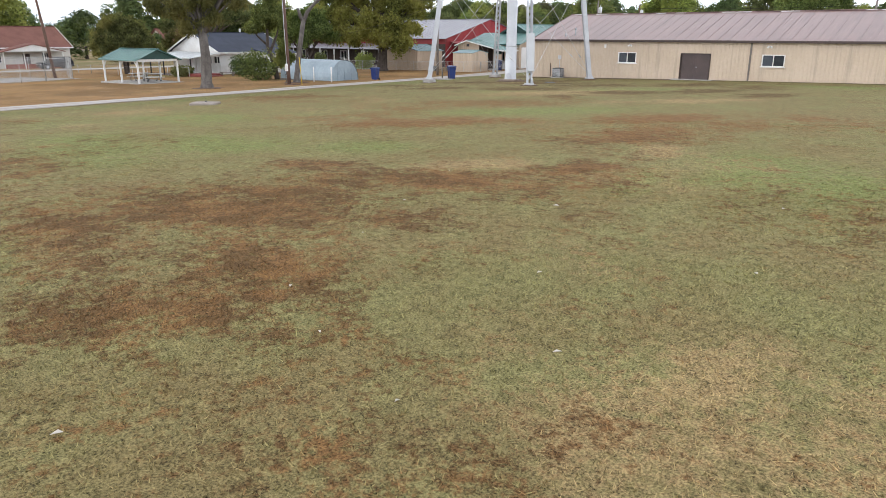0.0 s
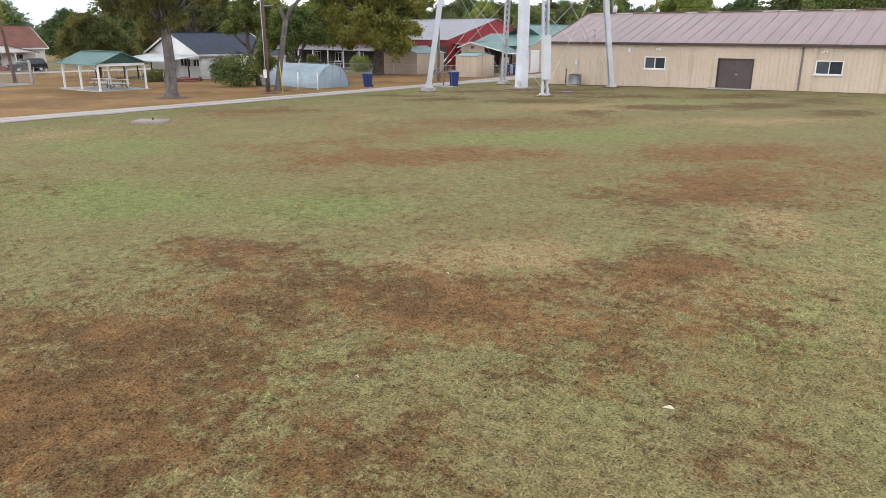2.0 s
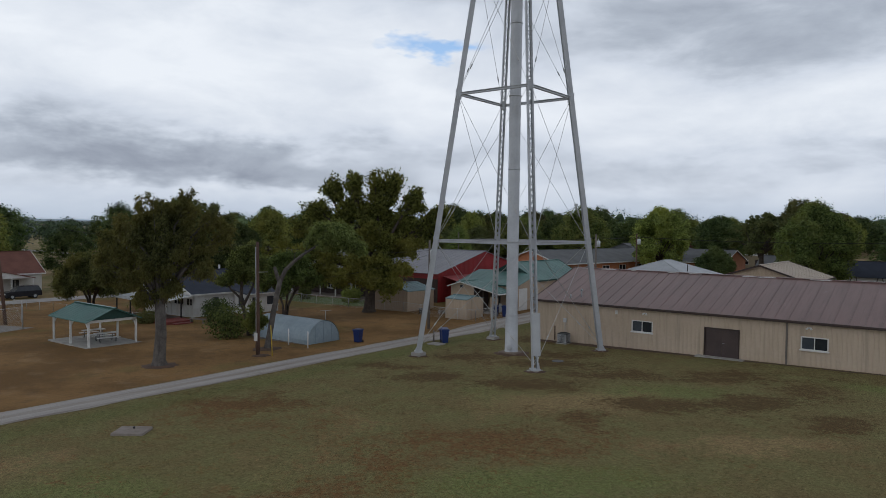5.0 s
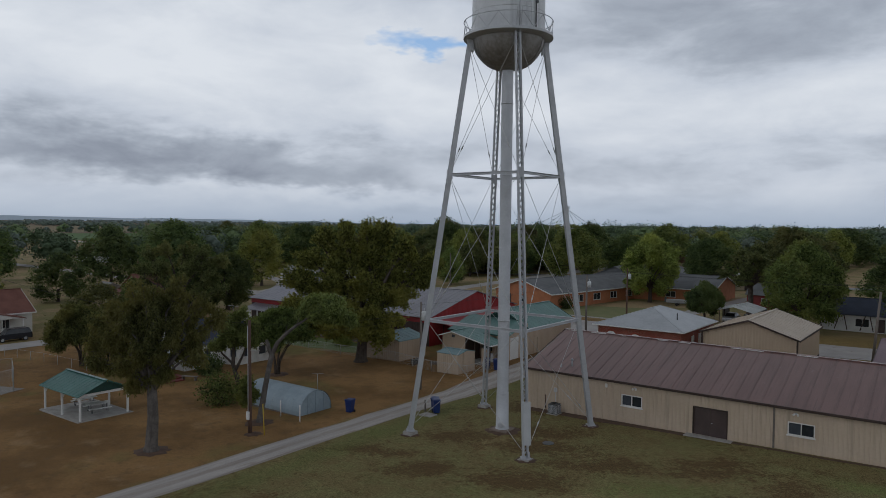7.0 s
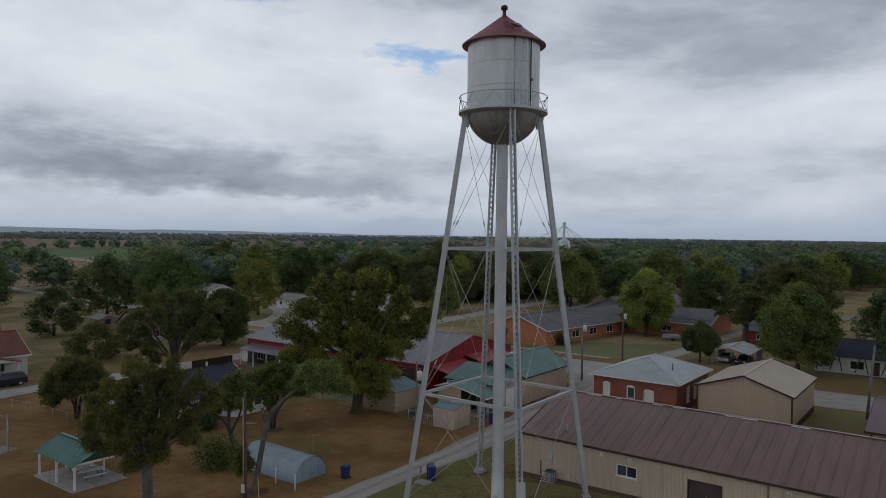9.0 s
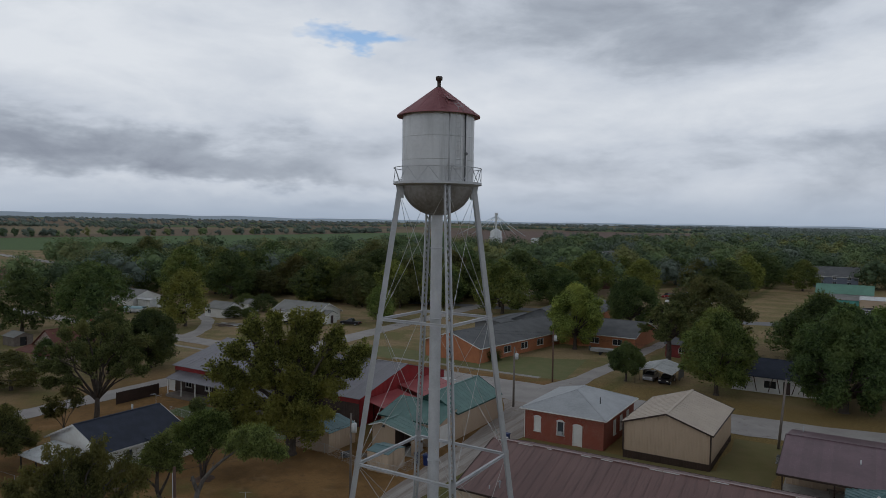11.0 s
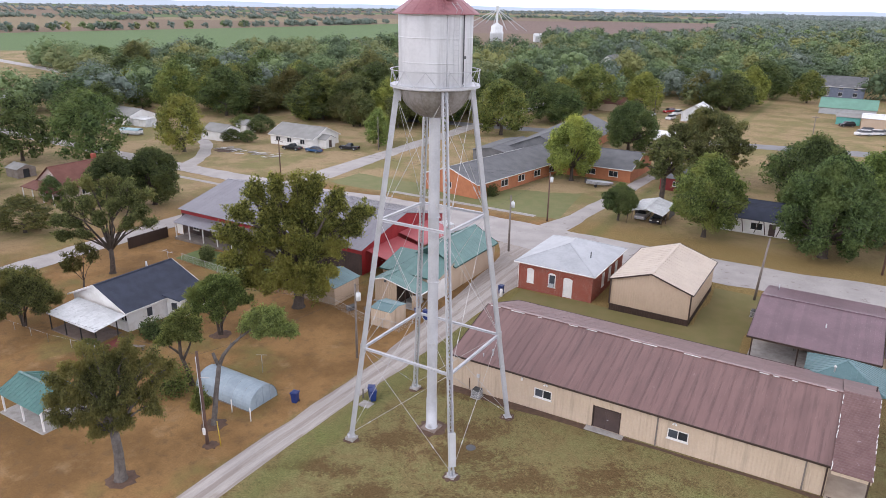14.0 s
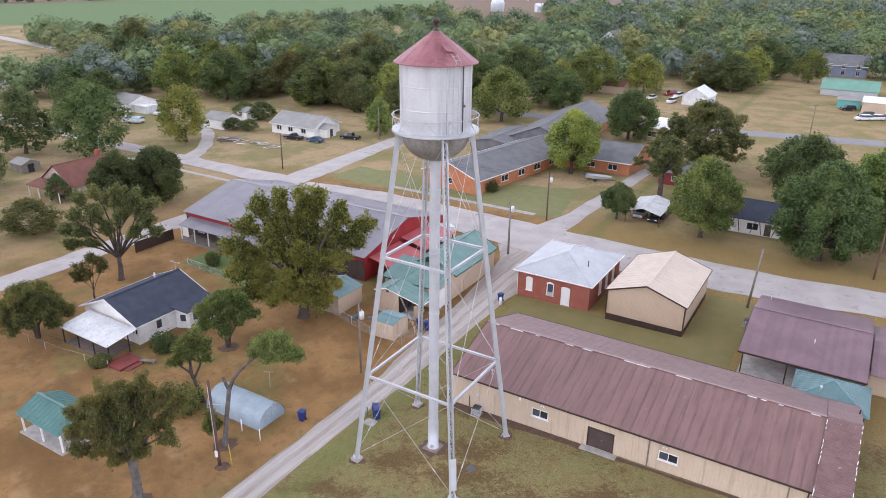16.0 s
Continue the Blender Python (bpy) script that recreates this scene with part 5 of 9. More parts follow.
def brick_wall_material():
    m, nt, b, geo = blank("red_brick_wall", 0.88)
    pos = geo.outputs["Position"]
    sp = nt.nodes.new("ShaderNodeSeparateXYZ")
    nt.links.new(pos, sp.inputs[0])
    cb = nt.nodes.new("ShaderNodeCombineXYZ")
    nt.links.new(nmath(nt, "ADD", sp.outputs[0], sp.outputs[1]), cb.inputs[0]), nt.links.new(sp.outputs[2], cb.inputs[1])
    br = nt.nodes.new("ShaderNodeTexBrick")
    br.inputs["Scale"].default_value, br.inputs["Brick Width"].default_value, br.inputs["Row Height"].default_value = 1.0, 0.22, 0.075
    br.inputs["Mortar Size"].default_value = 0.009
    br.inputs["Color1"].default_value, br.inputs["Color2"].default_value, br.inputs["Mortar"].default_value = (0.30, 0.062, 0.036, 1), (0.21, 0.045, 0.03, 1), (0.33, 0.20, 0.15, 1)
    nt.links.new(cb.outputs[0], br.inputs["Vector"])
    col = nmix(nt, nramp(nt, nnoise(nt, pos, 0.9, 5), 0.4, 0.65), br.outputs["Color"], (0.27, 0.075, 0.048))
    col = nmix(nt, nramp(nt, nnoise(nt, pos, 2.6, 5, 0.7, None, 0, (4, 8, 1)), 0.66, 0.72), col, (0.42, 0.27, 0.21))
    nt.links.new(col, b.inputs["Base Color"])
    bump(nt, b, br.outputs["Fac"], -0.4, 0.01)
    return m


M_BRICKWALL = brick_wall_material()
brick_shop()


def tan_store():
    h, fr = shell("tan_store", "windowless tan metal store with a cream roof and brown base", "building", 4.7, 14.1, 33.3, 46.3, 4.1, 1.55, "y", M_TAN2, M_BEIGEROOF, over=0.3, rake=0.25, panel=0.92, pitch=0.3, trim=M_BROWN)
    for side, (p, q) in (("S", ((-4.74, -6.54), (4.74, -6.54))), ("E", ((4.74, -6.54), (4.74, 6.54))), ("W", ((-4.74, 6.54), (-4.74, -6.54)))):
        wall_part(h, p, q, lambda s: 0.85, M_BROWN, (), 0.3, name="wainscot", label="dark brown metal base")
    part("corner_trim", Build().bar((4.76, -6.56, 0.8), (4.76, -6.56, 4.0), 0.16, 0.16), M_BROWN, h)
    part("corner_trim", Build().bar((-4.76, -6.56, 0.8), (-4.76, -6.56, 4.0), 0.16, 0.16), M_BROWN, h)
    return h


tan_store()


def purple_carport():
    h = thing("open_pavilion", "open-fronted pavilion with a purple-brown metal roof", "pavilion", 32, 37)
    W = 1.3
    slope(h, (-10.9, -9.0, 2.75), (W, -9.0, 2.75), (W, -0.3, 4.35), (-10.9, -0.3, 4.35), M_PURPLE, 0.45)
    slope(h, (W, 6.4, 3.2), (-10.9, 6.4, 3.2), (-10.9, -0.3, 4.35), (W, -0.3, 4.35), M_PURPLE, 0.45)
    part("ridge_cap", Build().bar((-10.9, -0.3, 4.38), (W, -0.3, 4.38), 0.3, 0.04), M_PURPLE, h)
    part("fascia", Build().bar((-10.9, -9.03, 2.66), (W, -9.03, 2.66), 0.05, 0.2), M_BROWN, h)
    part("fascia", Build().bar((-10.93, -9.0, 2.68), (-10.93, -0.3, 4.28), 0.05, 0.2), M_BROWN, h)
    part("fascia", Build().bar((W + 0.03, -9.0, 2.68), (W + 0.03, -0.3, 4.28), 0.05, 0.2), M_BROWN, h)
    # lower roof that carries on along the street
    slope(h, (W + 0.2, -6.6, 2.55), (26, -6.6, 2.55), (26, -0.6, 3.7), (W + 0.2, -0.6, 3.7), M_PURPLE, 0.6)
    slope(h, (26, 5.8, 2.7), (W + 0.2, 5.8, 2.7), (W + 0.2, -0.6, 3.7), (26, -0.6, 3.7), M_PURPLE, 0.6)
    wall_part(h, (-10.5, -3.5), (W, -3.5), lambda s: 3.4, M_TAN2, [(8.6, 9.7, 0.0, 2.1), (6.6, 7.5, 0.9, 2.0)], 0.3)
    wall_part(h, (-10.5, 6.0), (-10.5, -3.5), lambda s: 3.15, M_TAN2, (), 0.3)
    wall_part(h, (26, 5.5), (-10.5, 5.5), lambda s: 2.65, M_TAN2, (), 0.3)
    wall_part(h, (W, -5.9), (26, -5.9), lambda s: 2.5, M_TAN2, [(3.0, 4.2, 0.9, 2.0), (8.0, 9.0, 0.0, 2.1)], 0.3)
    for x in (-10.4, -6.0, -1.6, 1.1):
        part("post", Build().bar((x, -8.7, -0.3), (x, -8.7, 2.65), 0.13, 0.13), M_BROWN, h)
    part("slab", Build().box(-10.7, W, -8.9, 5.9, -0.5, 0.1, 0.02), M_CONC, h)
    part("flue", Build().tube([(-4.0, -4.5, 3.3), (-4.0, -4.5, 4.05)], 0.06, 8), M_WHITE_METAL, h)
    part("flue", Build().tube([(-9.6, 4.6, 3.4), (-9.6, 4.6, 4.15)], 0.06, 8), M_GREYROOF, h)
    part("bench", Build().box(-6.8, -4.6, -4.4, -3.9, 0.42, 0.5, 0.02).box(-6.6, -6.5, -4.4, -3.9, 0.1, 0.42).box(-4.9, -4.8, -4.4, -3.9, 0.1, 0.42), M_WOODGREY, h, "grey wooden bench against the wall")
    return h


purple_carport()


def teal_kiosk():
    h = thing("entry_canopy", "square canopy with a pale teal hip roof on brown posts", "canopy", 30.3, 24.2)
    hip_roof(h, -3.4, 3.4, -3.0, 3.0, 2.7, 4.2, 2.9, M_TEAL_LT)
    # standing ribs down each face
    for i in range(15):
        f = -3.2 + 6.4 * i / 14
        k = 1 - abs(f) / 3.4
        for e, w in (((f, -3.02, 2.76), (f, -3.02 + 2.9 * k, 2.76 + 1.5 * k)), ((f, 3.02, 2.76), (f, 3.02 - 2.9 * k, 2.76 + 1.5 * k))):
            part("roof_rib", Build().bar(e, w, 0.05, 0.05), M_TEAL_LT, h)
        f *= 3.0 / 3.4
        k = 1 - abs(f) / 3.0
        for e, w in (((-3.42, f, 2.76), (-3.42 + 3.3 * k, f, 2.76 + 1.5 * k)), ((3.42, f, 2.76), (3.42 - 3.3 * k, f, 2.76 + 1.5 * k))):
            part("roof_rib", Build().bar(e, w, 0.05, 0.05), M_TEAL_LT, h)
    for x in (-3.0, 3.0):
        for y in (-2.6, 2.6):
            part("post", Build().bar((x, y, -0.3), (x, y, 2.65), 0.14, 0.14), M_BROWN, h)
    part("beam", Build().box(-3.1, 3.1, -2.7, -2.5, 2.4, 2.62), M_BROWN, h)
    part("beam", Build().box(2.9, 3.1, -2.5, 2.7, 2.4, 2.62), M_BROWN, h)
    part("slab", Build().box(-3.2, 3.2, -2.8, 2.8, -0.4, 0.06, 0.02), M_CONC, h)
    part("vent", Build().tube([(-0.9, -1.6, 3.3), (-0.9, -1.6, 3.9), (-0.9, -1.6, 3.95), (-0.9, -1.6, 4.1)], [0.07, 0.07, 0.16, 0.05], 8), M_WHITE, h)
    return h


teal_kiosk()


def teal_shop():
    h, fr = shell("teal_roofed_shop", "tan metal shop with a teal roof and green gable", "building", -21.9, -14.9, 28.9, 40.4, 3.5, 1.9, "y", M_TAN2, M_TEAL, over=0.35, rake=0.3, panel=0.9, pitch=0.3, gable_mat=M_TEAL_DK, trim=M_TEAL_DK,
                  holes={"E": [("door", 1.6, 2.5, 0.0, 2.05, dict(mat=M_TAN, frame_mat=M_TAN, label="tan steel side door"))]})
    # front room under a long low skirt of roof that meets the gable
    slope(h, (-5.1, -10.5, 2.95), (3.8, -10.5, 2.95), (3.8, -5.45, 4.35), (-5.1, -5.45, 4.35), M_TEAL, 0.9, name="skirt_roof")
    wall_part(h, (-4.8, -10.1), (3.5, -10.1), lambda s: 3.0, M_TAN2, [(4.6, 6.0, 0.0, 2.1)], 0.3)
    wall_part(h, (3.5, -10.1), (3.5, -5.75), lambda s: 3.05 + s * 0.27, M_TAN2, [(0.4, 2.3, 0.0, 2.6)], 0.3)
    wall_part(h, (-4.8, -5.75), (-4.8, -10.1), lambda s: 4.22 - s * 0.27, M_TAN2, (), 0.3)
    part("door", Build().box(3.42, 3.5, -9.68, -7.82, 0.02, 2.58, 0.01), M_WHITE, h, "plain white sliding door panel")
    part("fascia", Build().bar((-5.1, -10.54, 2.92), (3.8, -10.54, 2.92), 0.05, 0.16), M_TEAL_DK, h)
    part("gable_vent", Build().bar((0, -5.84, 4.45), (0, -5.84, 5.0), 0.6, 0.05, (0, 1, 0)), M_TEAL, h)
    return h


teal_shop()


def front_lean():
    """The gabled porch in front: a closed tan half, and an open bay under the long side of its roof."""
    h = thing("porch_shed", "low tan shed with a teal porch roof over an open bay", "shed", -18.4, 22.4)
    ridge, back, face = -1.8, 1.55, -1.9
    slope(h, (3.6, face, 2.35), (3.6, back, 2.35), (ridge, back, 3.5), (ridge, face, 3.5), M_TEAL, 0.9)
    slope(h, (-3.7, back, 2.9), (-3.7, face, 2.9), (ridge, face, 3.5), (ridge, back, 3.5), M_TEAL, 0.9)
    part("ridge_cap", Build().bar((ridge, face, 3.56), (ridge, back, 3.56), 0.24, 0.05), M_TEAL, h)
    wall_part(h, (-3.4, -1.5), (-0.1, -1.5), lambda s: 2.98 + 0.3 * s if s < 1.6 else 3.46 - 0.213 * (s - 1.6), M_TAN2, (), 0.3)
    wall_part(h, (-3.4, 1.5), (-3.4, -1.5), lambda s: 2.9, M_TAN2, (), 0.3)
    wall_part(h, (-0.1, -1.5), (-0.1, 1.5), lambda s: 3.0, M_BROWN)
    part("gable_vent", Build().bar((-1.8, -1.56, 2.75), (-1.8, -1.56, 3.05), 0.4, 0.04, (0, 1, 0)), M_DKGREY, h)
    for x, y in ((1.3, -1.6), (3.4, -1.6), (3.4, 1.3)):
        part("post", Build().bar((x, y, -0.2), (x, y, 2.78 - 0.213 * (x - 1.3)), 0.1, 0.1), M_BROWN, h)
    part("gutter", Build().bar((3.64, face, 2.3), (3.64, back, 2.3), 0.1, 0.12), M_WHITE, h)
    part("barge_board", Build().bar((ridge, face - 0.03, 3.44), (3.6, face - 0.03, 2.3), 0.04, 0.12), M_WHITE, h)
    part("barge_board", Build().bar((-3.7, face - 0.03, 2.84), (ridge, face - 0.03, 3.44), 0.04, 0.12), M_WHITE, h)
    part("screen", Build().box(2.2, 3.3, -1.56, -1.5, 0.1, 1.9, 0.01), M_TAN2, h, "tan half-height screen panel")
    part("slab", Build().box(-3.5, 3.6, -1.8, 1.5, -0.4, 0.05, 0.02), M_CONC, h)
    return h


front_lean()
shell("small_shed", "small plain tan metal shed with a flat pale teal top", "shed", -17.9, -15.1, 14.8, 17.9, 2.1, 0.28, "x", M_TAN, M_TEAL_LT, over=0.08, rake=0.08, pitch=0.25)
shell("storage_shed", "tan ribbed storage shed with a teal roof under the oak", "shed", -30.6, -25.1, 16.9, 21.8, 2.4, 0.7, "y", M_TAN2, M_TEAL_LT, over=0.15, rake=0.15, panel=0.9, pitch=0.3)


def barrel(x, y):
    t = thing("barrel", "blue plastic barrel standing beside the tan shed", "barrel", x, y)
    b = Build()
    lathe(b, [(0.0, 0.0), (0.26, 0.0), (0.29, 0.1), (0.29, 0.30), (0.27, 0.32), (0.29, 0.34), (0.29, 0.58), (0.27, 0.60), (0.29, 0.62), (0.29, 0.82), (0.25, 0.9), (0.0, 0.9)], 20)
    part("body", b, M_BLUE, t)
    part("bung", Build().tube([(0.12, 0, 0.9), (0.12, 0, 0.94)], 0.04, 8), M_BLACK, t)
    return t


barrel(-19.0, 17.4)
for x, y, a, w, hh, mat, label in ((-20.6, 18.2, 20, 1.5, 0.35, M_WOODGREY, "low stack of weathered boards behind the wire fence"), (-22.6, 17.0, 70, 1.1, 0.5, M_DKGREY, "dark metal box beside the wire fence"), (-16.6, 22.9, 0, 0.9, 0.9, M_GREYBOX, "grey metal box under the porch roof")):
    t = thing("stack" if "stack" in label else "box", label, "boards" if "stack" in label else "box", x, y, turn=a)
    n = 4 if "stack" in label else 1
    for i in range(n):
        part("board" if n > 1 else "body", Build().box(-w / 2 + 0.05 * (i % 2), w / 2, -0.35, 0.35 - 0.06 * i, hh * i / n - (0.1 if i == 0 else 0), hh * (i + 1) / n - 0.015, 0.01), mat, t)
    if n == 1:
        part("lid", Build().box(-w / 2 - 0.03, w / 2 + 0.03, -0.38, 0.38, hh, hh + 0.04, 0.01), mat, t)


def barn():
    x0, x1, y0, y1 = -65.5, -28.6, 27.0, 48.4
    dk = dict(panes=2, glass=M_GLASS_DK, fr=0.08)
    holes = {"S": [("window", s, s + 1.4, 0.9, 2.2, dk) for s in (2.5, 7.0, 11.5, 16.0, 20.5)] + [("door", 9.4, 10.4, 0.0, 2.1, dict(mat=M_DOOR))], "E": [("door", 3.0, 6.2, 0.0, 2.8, dict(leaves=2, mat=M_RED, frame_mat=M_BROWN)), ("door", 13.6, 16.8, 0.0, 2.8, dict(leaves=2, mat=M_RED, frame_mat=M_BROWN))]}
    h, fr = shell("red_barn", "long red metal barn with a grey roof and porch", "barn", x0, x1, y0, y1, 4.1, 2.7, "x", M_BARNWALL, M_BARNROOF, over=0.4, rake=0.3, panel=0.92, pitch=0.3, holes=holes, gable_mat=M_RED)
    # the long walls are porch-shade brown, so a strip keeps the red above
    part("upper_cladding", Build().box(x0 - (x0 + x1) / 2, x1 - (x0 + x1) / 2, y0 - (y0 + y1) / 2 - 0.05, y0 - (y0 + y1) / 2 - 0.02, 3.32, 4.05), M_RED, h, "red metal strip above the porch")
    Y0 = y0 - (y0 + y1) / 2
    X0 = x0 - (x0 + x1) / 2
    slope(h, (X0 + 1, Y0 - 2.6, 2.55), (X0 + 30, Y0 - 2.6, 2.55), (X0 + 30, Y0, 3.3), (X0 + 1, Y0, 3.3), M_BARNROOF, 0.92)
    for i in range(10):
        x = X0 + 1.3 + i * 3.15
        part("porch_post", Build().bar((x, Y0 - 2.4, -0.3), (x, Y0 - 2.4, 2.5), 0.14, 0.14), M_WHITE, h)
    part("porch_floor", Build().box(X0 + 1, X0 + 30, Y0 - 2.6, Y0, -0.6, 0.12, 0.02), M_WOODGREY, h)
    part("curtain", Build().loft([[(X0 + 1.5 + 0.12 * i, Y0 - 2.3 + 0.05 * (i % 2), z) for i in range(12)] for z in (0.7, 2.45)], closed=False), M_WHITE, h, "white curtain hung between porch posts")
    # red lean-to roofs on the gable end
    X1 = x1 - (x0 + x1) / 2
    part("lean_to", Build().slab([(X1 + 5.2, Y0 + 1.0, 2.6), (X1 + 5.2, Y0 + 8.6, 2.6), (X1 + 0.1, Y0 + 8.6, 3.7), (X1 + 0.1, Y0 + 1.0, 3.7)], 0.06), M_REDROOF, h, "faded red lean-to roof")
    part("lean_to", Build().slab([(X1 + 4.6, Y0 + 9.0, 3.1), (X1 + 4.6, Y0 + 17.5, 3.1), (X1 + 0.1, Y0 + 17.5, 4.2), (X1 + 0.1, Y0 + 9.0, 4.2)], 0.06), M_REDROOF, h, "faded red lean-to roof")
    for y in (1.3, 5.0, 8.3):
        part("porch_post", Build().bar((X1 + 5.0, Y0 + y, -0.3), (X1 + 5.0, Y0 + y, 2.6), 0.12, 0.12), M_BROWN, h)
    for y in (12.0, 17.0):
        part("porch_post", Build().bar((X1 + 4.4, Y0 + y, -0.3), (X1 + 4.4, Y0 + y, 3.1), 0.12, 0.12), M_BROWN, h)
    return h


barn()


def white_house():
    x0, x1, y0, y1 = -50.6, -40.5, -1.3, 8.8
    dk = dict(panes=1, glass=M_GLASS_LT, fr=0.09)
    holes = {"S": [("window", 3.2, 4.6, 1.75, 2.35, dict(panes=2, glass=M_GLASS_DK)), ("window", 6.4, 8.4, 1.35, 2.15, dict(panes=3, glass=M_GLASS_DK)), ("window", 8.9, 10.1, 1.35, 2.15, dict(panes=2, glass=M_GLASS_DK)), ("door", 5.0, 5.95, 0.15, 2.1, dict(mat=M_WHITE, frame_mat=M_WHITE))],
             "E": [("window", 2.5, 3.4, 0.95, 2.2, dk)]}
    h, fr = shell("white_house", "white clapboard house with a blue-grey shingle roof", "house", x0, x1, y0, y1, 2.75, 2.1, "y", M_CLAP, M_SHINGLE_BL, over=0.45, rake=0.45, trim=M_WHITE, holes=holes)
    # bay on the side
    wall_part(h, (5.25, 0.2), (6.9, 0.9), lambda s: 2.45, M_CLAP, [(0.5, 1.35, 0.95, 2.0)], name="bay_wall")
    wall_part(h, (6.9, 0.9), (6.9, 5.2), lambda s: 2.45, M_CLAP, [(0.5, 1.4, 0.95, 2.0), (2.6, 3.7, 0.95, 2.0)], name="bay_wall")
    for a, c, s0, s1 in (((5.25, 0.2), (6.9, 0.9), 0.5, 1.35), ((6.9, 0.9), (6.9, 5.2), 0.5, 1.4), ((6.9, 0.9), (6.9, 5.2), 2.6, 3.7)):
        d = (Vector((*c, 0)) - Vector((*a, 0))).normalized()
        window_in(h, (Vector((*a, 0)), d, Vector((d.y, -d.x, 0))), s0, s1, 0.95, 2.0, 1, M_WHITE, M_GLASS_LT)
    part("roof", Build().slab([(7.25, 0.55, 2.38), (7.25, 5.4, 2.38), (5.0, 5.4, 3.0), (5.0, -0.2, 3.0)], 0.1), M_SHINGLE_BL, h)
    part("fascia", Build().bar((7.27, 0.5, 2.36), (7.27, 5.4, 2.36), 0.04, 0.14), M_WHITE, h)
    part("chimney", Build().tube([(-0.6, 2.2, 4.5), (-0.6, 2.2, 5.4)], 0.12, 8), M_WHITE_METAL, h)
    part("antenna", Build().tube([(0.0, 5.0, 4.8), (0.0, 5.0, 6.1)], 0.025, 5).bar((-1.0, 5.0, 6.0), (1.0, 5.0, 6.0), 0.03, 0.03).bar((-0.6, 4.6, 6.05), (-0.6, 5.4, 6.05), 0.02, 0.02).bar((0.6, 4.6, 6.05), (0.6, 5.4, 6.05), 0.02, 0.02), M_STEEL, h)
    # skirting vents
    for y in (-3.5, -1.0):
        part("vent", Build().bar((5.28, y, 0.05), (5.28, y + 0.5, 0.05), 0.03, 0.2), M_DKGREY, h)
    return h


def clap_material():
    m, nt, b, geo = blank("white_clapboard", 0.55)
    pos = geo.outputs["Position"]
    sp = nt.nodes.new("ShaderNodeSeparateXYZ")
    nt.links.new(pos, sp.inputs[0])
    saw = nmath(nt, "FRACT", nmath(nt, "DIVIDE", sp.outputs[2], 0.16))
    col = nmix(nt, nramp(nt, nnoise(nt, pos, 1.2, 4), 0.4, 0.66), (0.80, 0.80, 0.78), (0.70, 0.69, 0.66))
    nt.links.new(col, b.inputs["Base Color"])
    bump(nt, b, saw, -0.6, 0.02)
    return m


M_CLAP = clap_material()
white_house()


def metal_carport():
    h = thing("patio_cover", "white corrugated metal patio cover beside the white house", "patio cover", -44.4, -3.75)
    slope(h, (-4.5, -2.0, 2.15), (4.5, -2.0, 2.05), (4.5, 2.0, 2.55), (-4.5, 2.0, 2.65), M_WHITE_METAL, 0.75)
    for x, y in ((-4.3, -1.8), (-1.4, -1.8), (1.5, -1.8), (4.3, -1.8), (4.3, 0.8)):
        part("post", Build().bar((x, y, -0.3), (x, y, 2.1 if y < 0 else 2.35), 0.11, 0.11), M_BLACK, h)
    part("fascia", Build().bar((-4.5, -2.02, 2.1), (4.5, -2.02, 2.0), 0.04, 0.12), M_WHITE_METAL, h)
    part("slab", Build().box(-4.4, 4.4, -1.9, 2.0, -0.4, 0.05, 0.02), plain("brown_paving", (0.20, 0.155, 0.13), (0.14, 0.105, 0.09), 1.5, 0.9, 0, 12), h)
    return h


metal_carport()
b = Build().box(-1.3, 1.3, -1.5, 1.5, -0.3, 0.3, 0.02).box(1.3, 2.0, -1.0, 1.0, -0.3, 0.15, 0.02)
solo("red_deck", b, plain("red_painted_deck", (0.22, 0.045, 0.036), (0.16, 0.035, 0.03), 1.5, 0.6), "low red-painted deck with steps beside the patio", "deck", -38.4, -4.9, ground_z(-38.4, -4.9))


def quonset():
    h = thing("quonset_hut", "small round-topped blue-grey corrugated metal hut", "hut", -19.6, -4.6)
    W, H, L = 1.78, 1.95, 7.3
    n = 18

    def arc(x, k=1.0, j=0.0):
        return [(x, -W * k * math.cos(math.pi * i / n), (H * k) * (math.sin(math.pi * i / n) ** 0.85) + j) for i in range(n + 1)]

    for j in range(6):
        b = Build()
        x0, x1 = -L / 2 + L * j / 6, -L / 2 + L * (j + 1) / 6
        k, rings = 9, []
        for i in range(k + 1):
            x = x0 + (x1 - x0) * i / k
            rings.append(arc(x, 1.0 + (0.005 if i % 2 else 0.0) + (0.004 if i in (0, k) else 0)))
        b.loft(rings, closed=False)
        part("roof_sheet", b, M_HUT, h)
    for x, s in ((L / 2 - 0.04, 1), (-L / 2 + 0.04, -1)):
        pts = arc(x, 0.985)
        b = Build()
        b.poly(pts if s < 0 else list(reversed(pts)))
        b.poly([(px - s * 0.05, py, pz) for px, py, pz in (reversed(pts) if s < 0 else pts)])
        part("end_wall", b, M_HUT, h)
    for y in (-0.9, 0.0, 0.9):
        part("end_seam", Build().bar((L / 2 - 0.02, y, 0), (L / 2 - 0.02, y, 1.6 if y else 1.88), 0.05, 0.03, (1, 0, 0)), M_HUT, h)
    for y in (-W, W):
        part("sill", Build().bar((-L / 2, y, 0.02), (L / 2, y, 0.02), 0.12, 0.16), M_WOODGREY, h)
    return h


quonset()


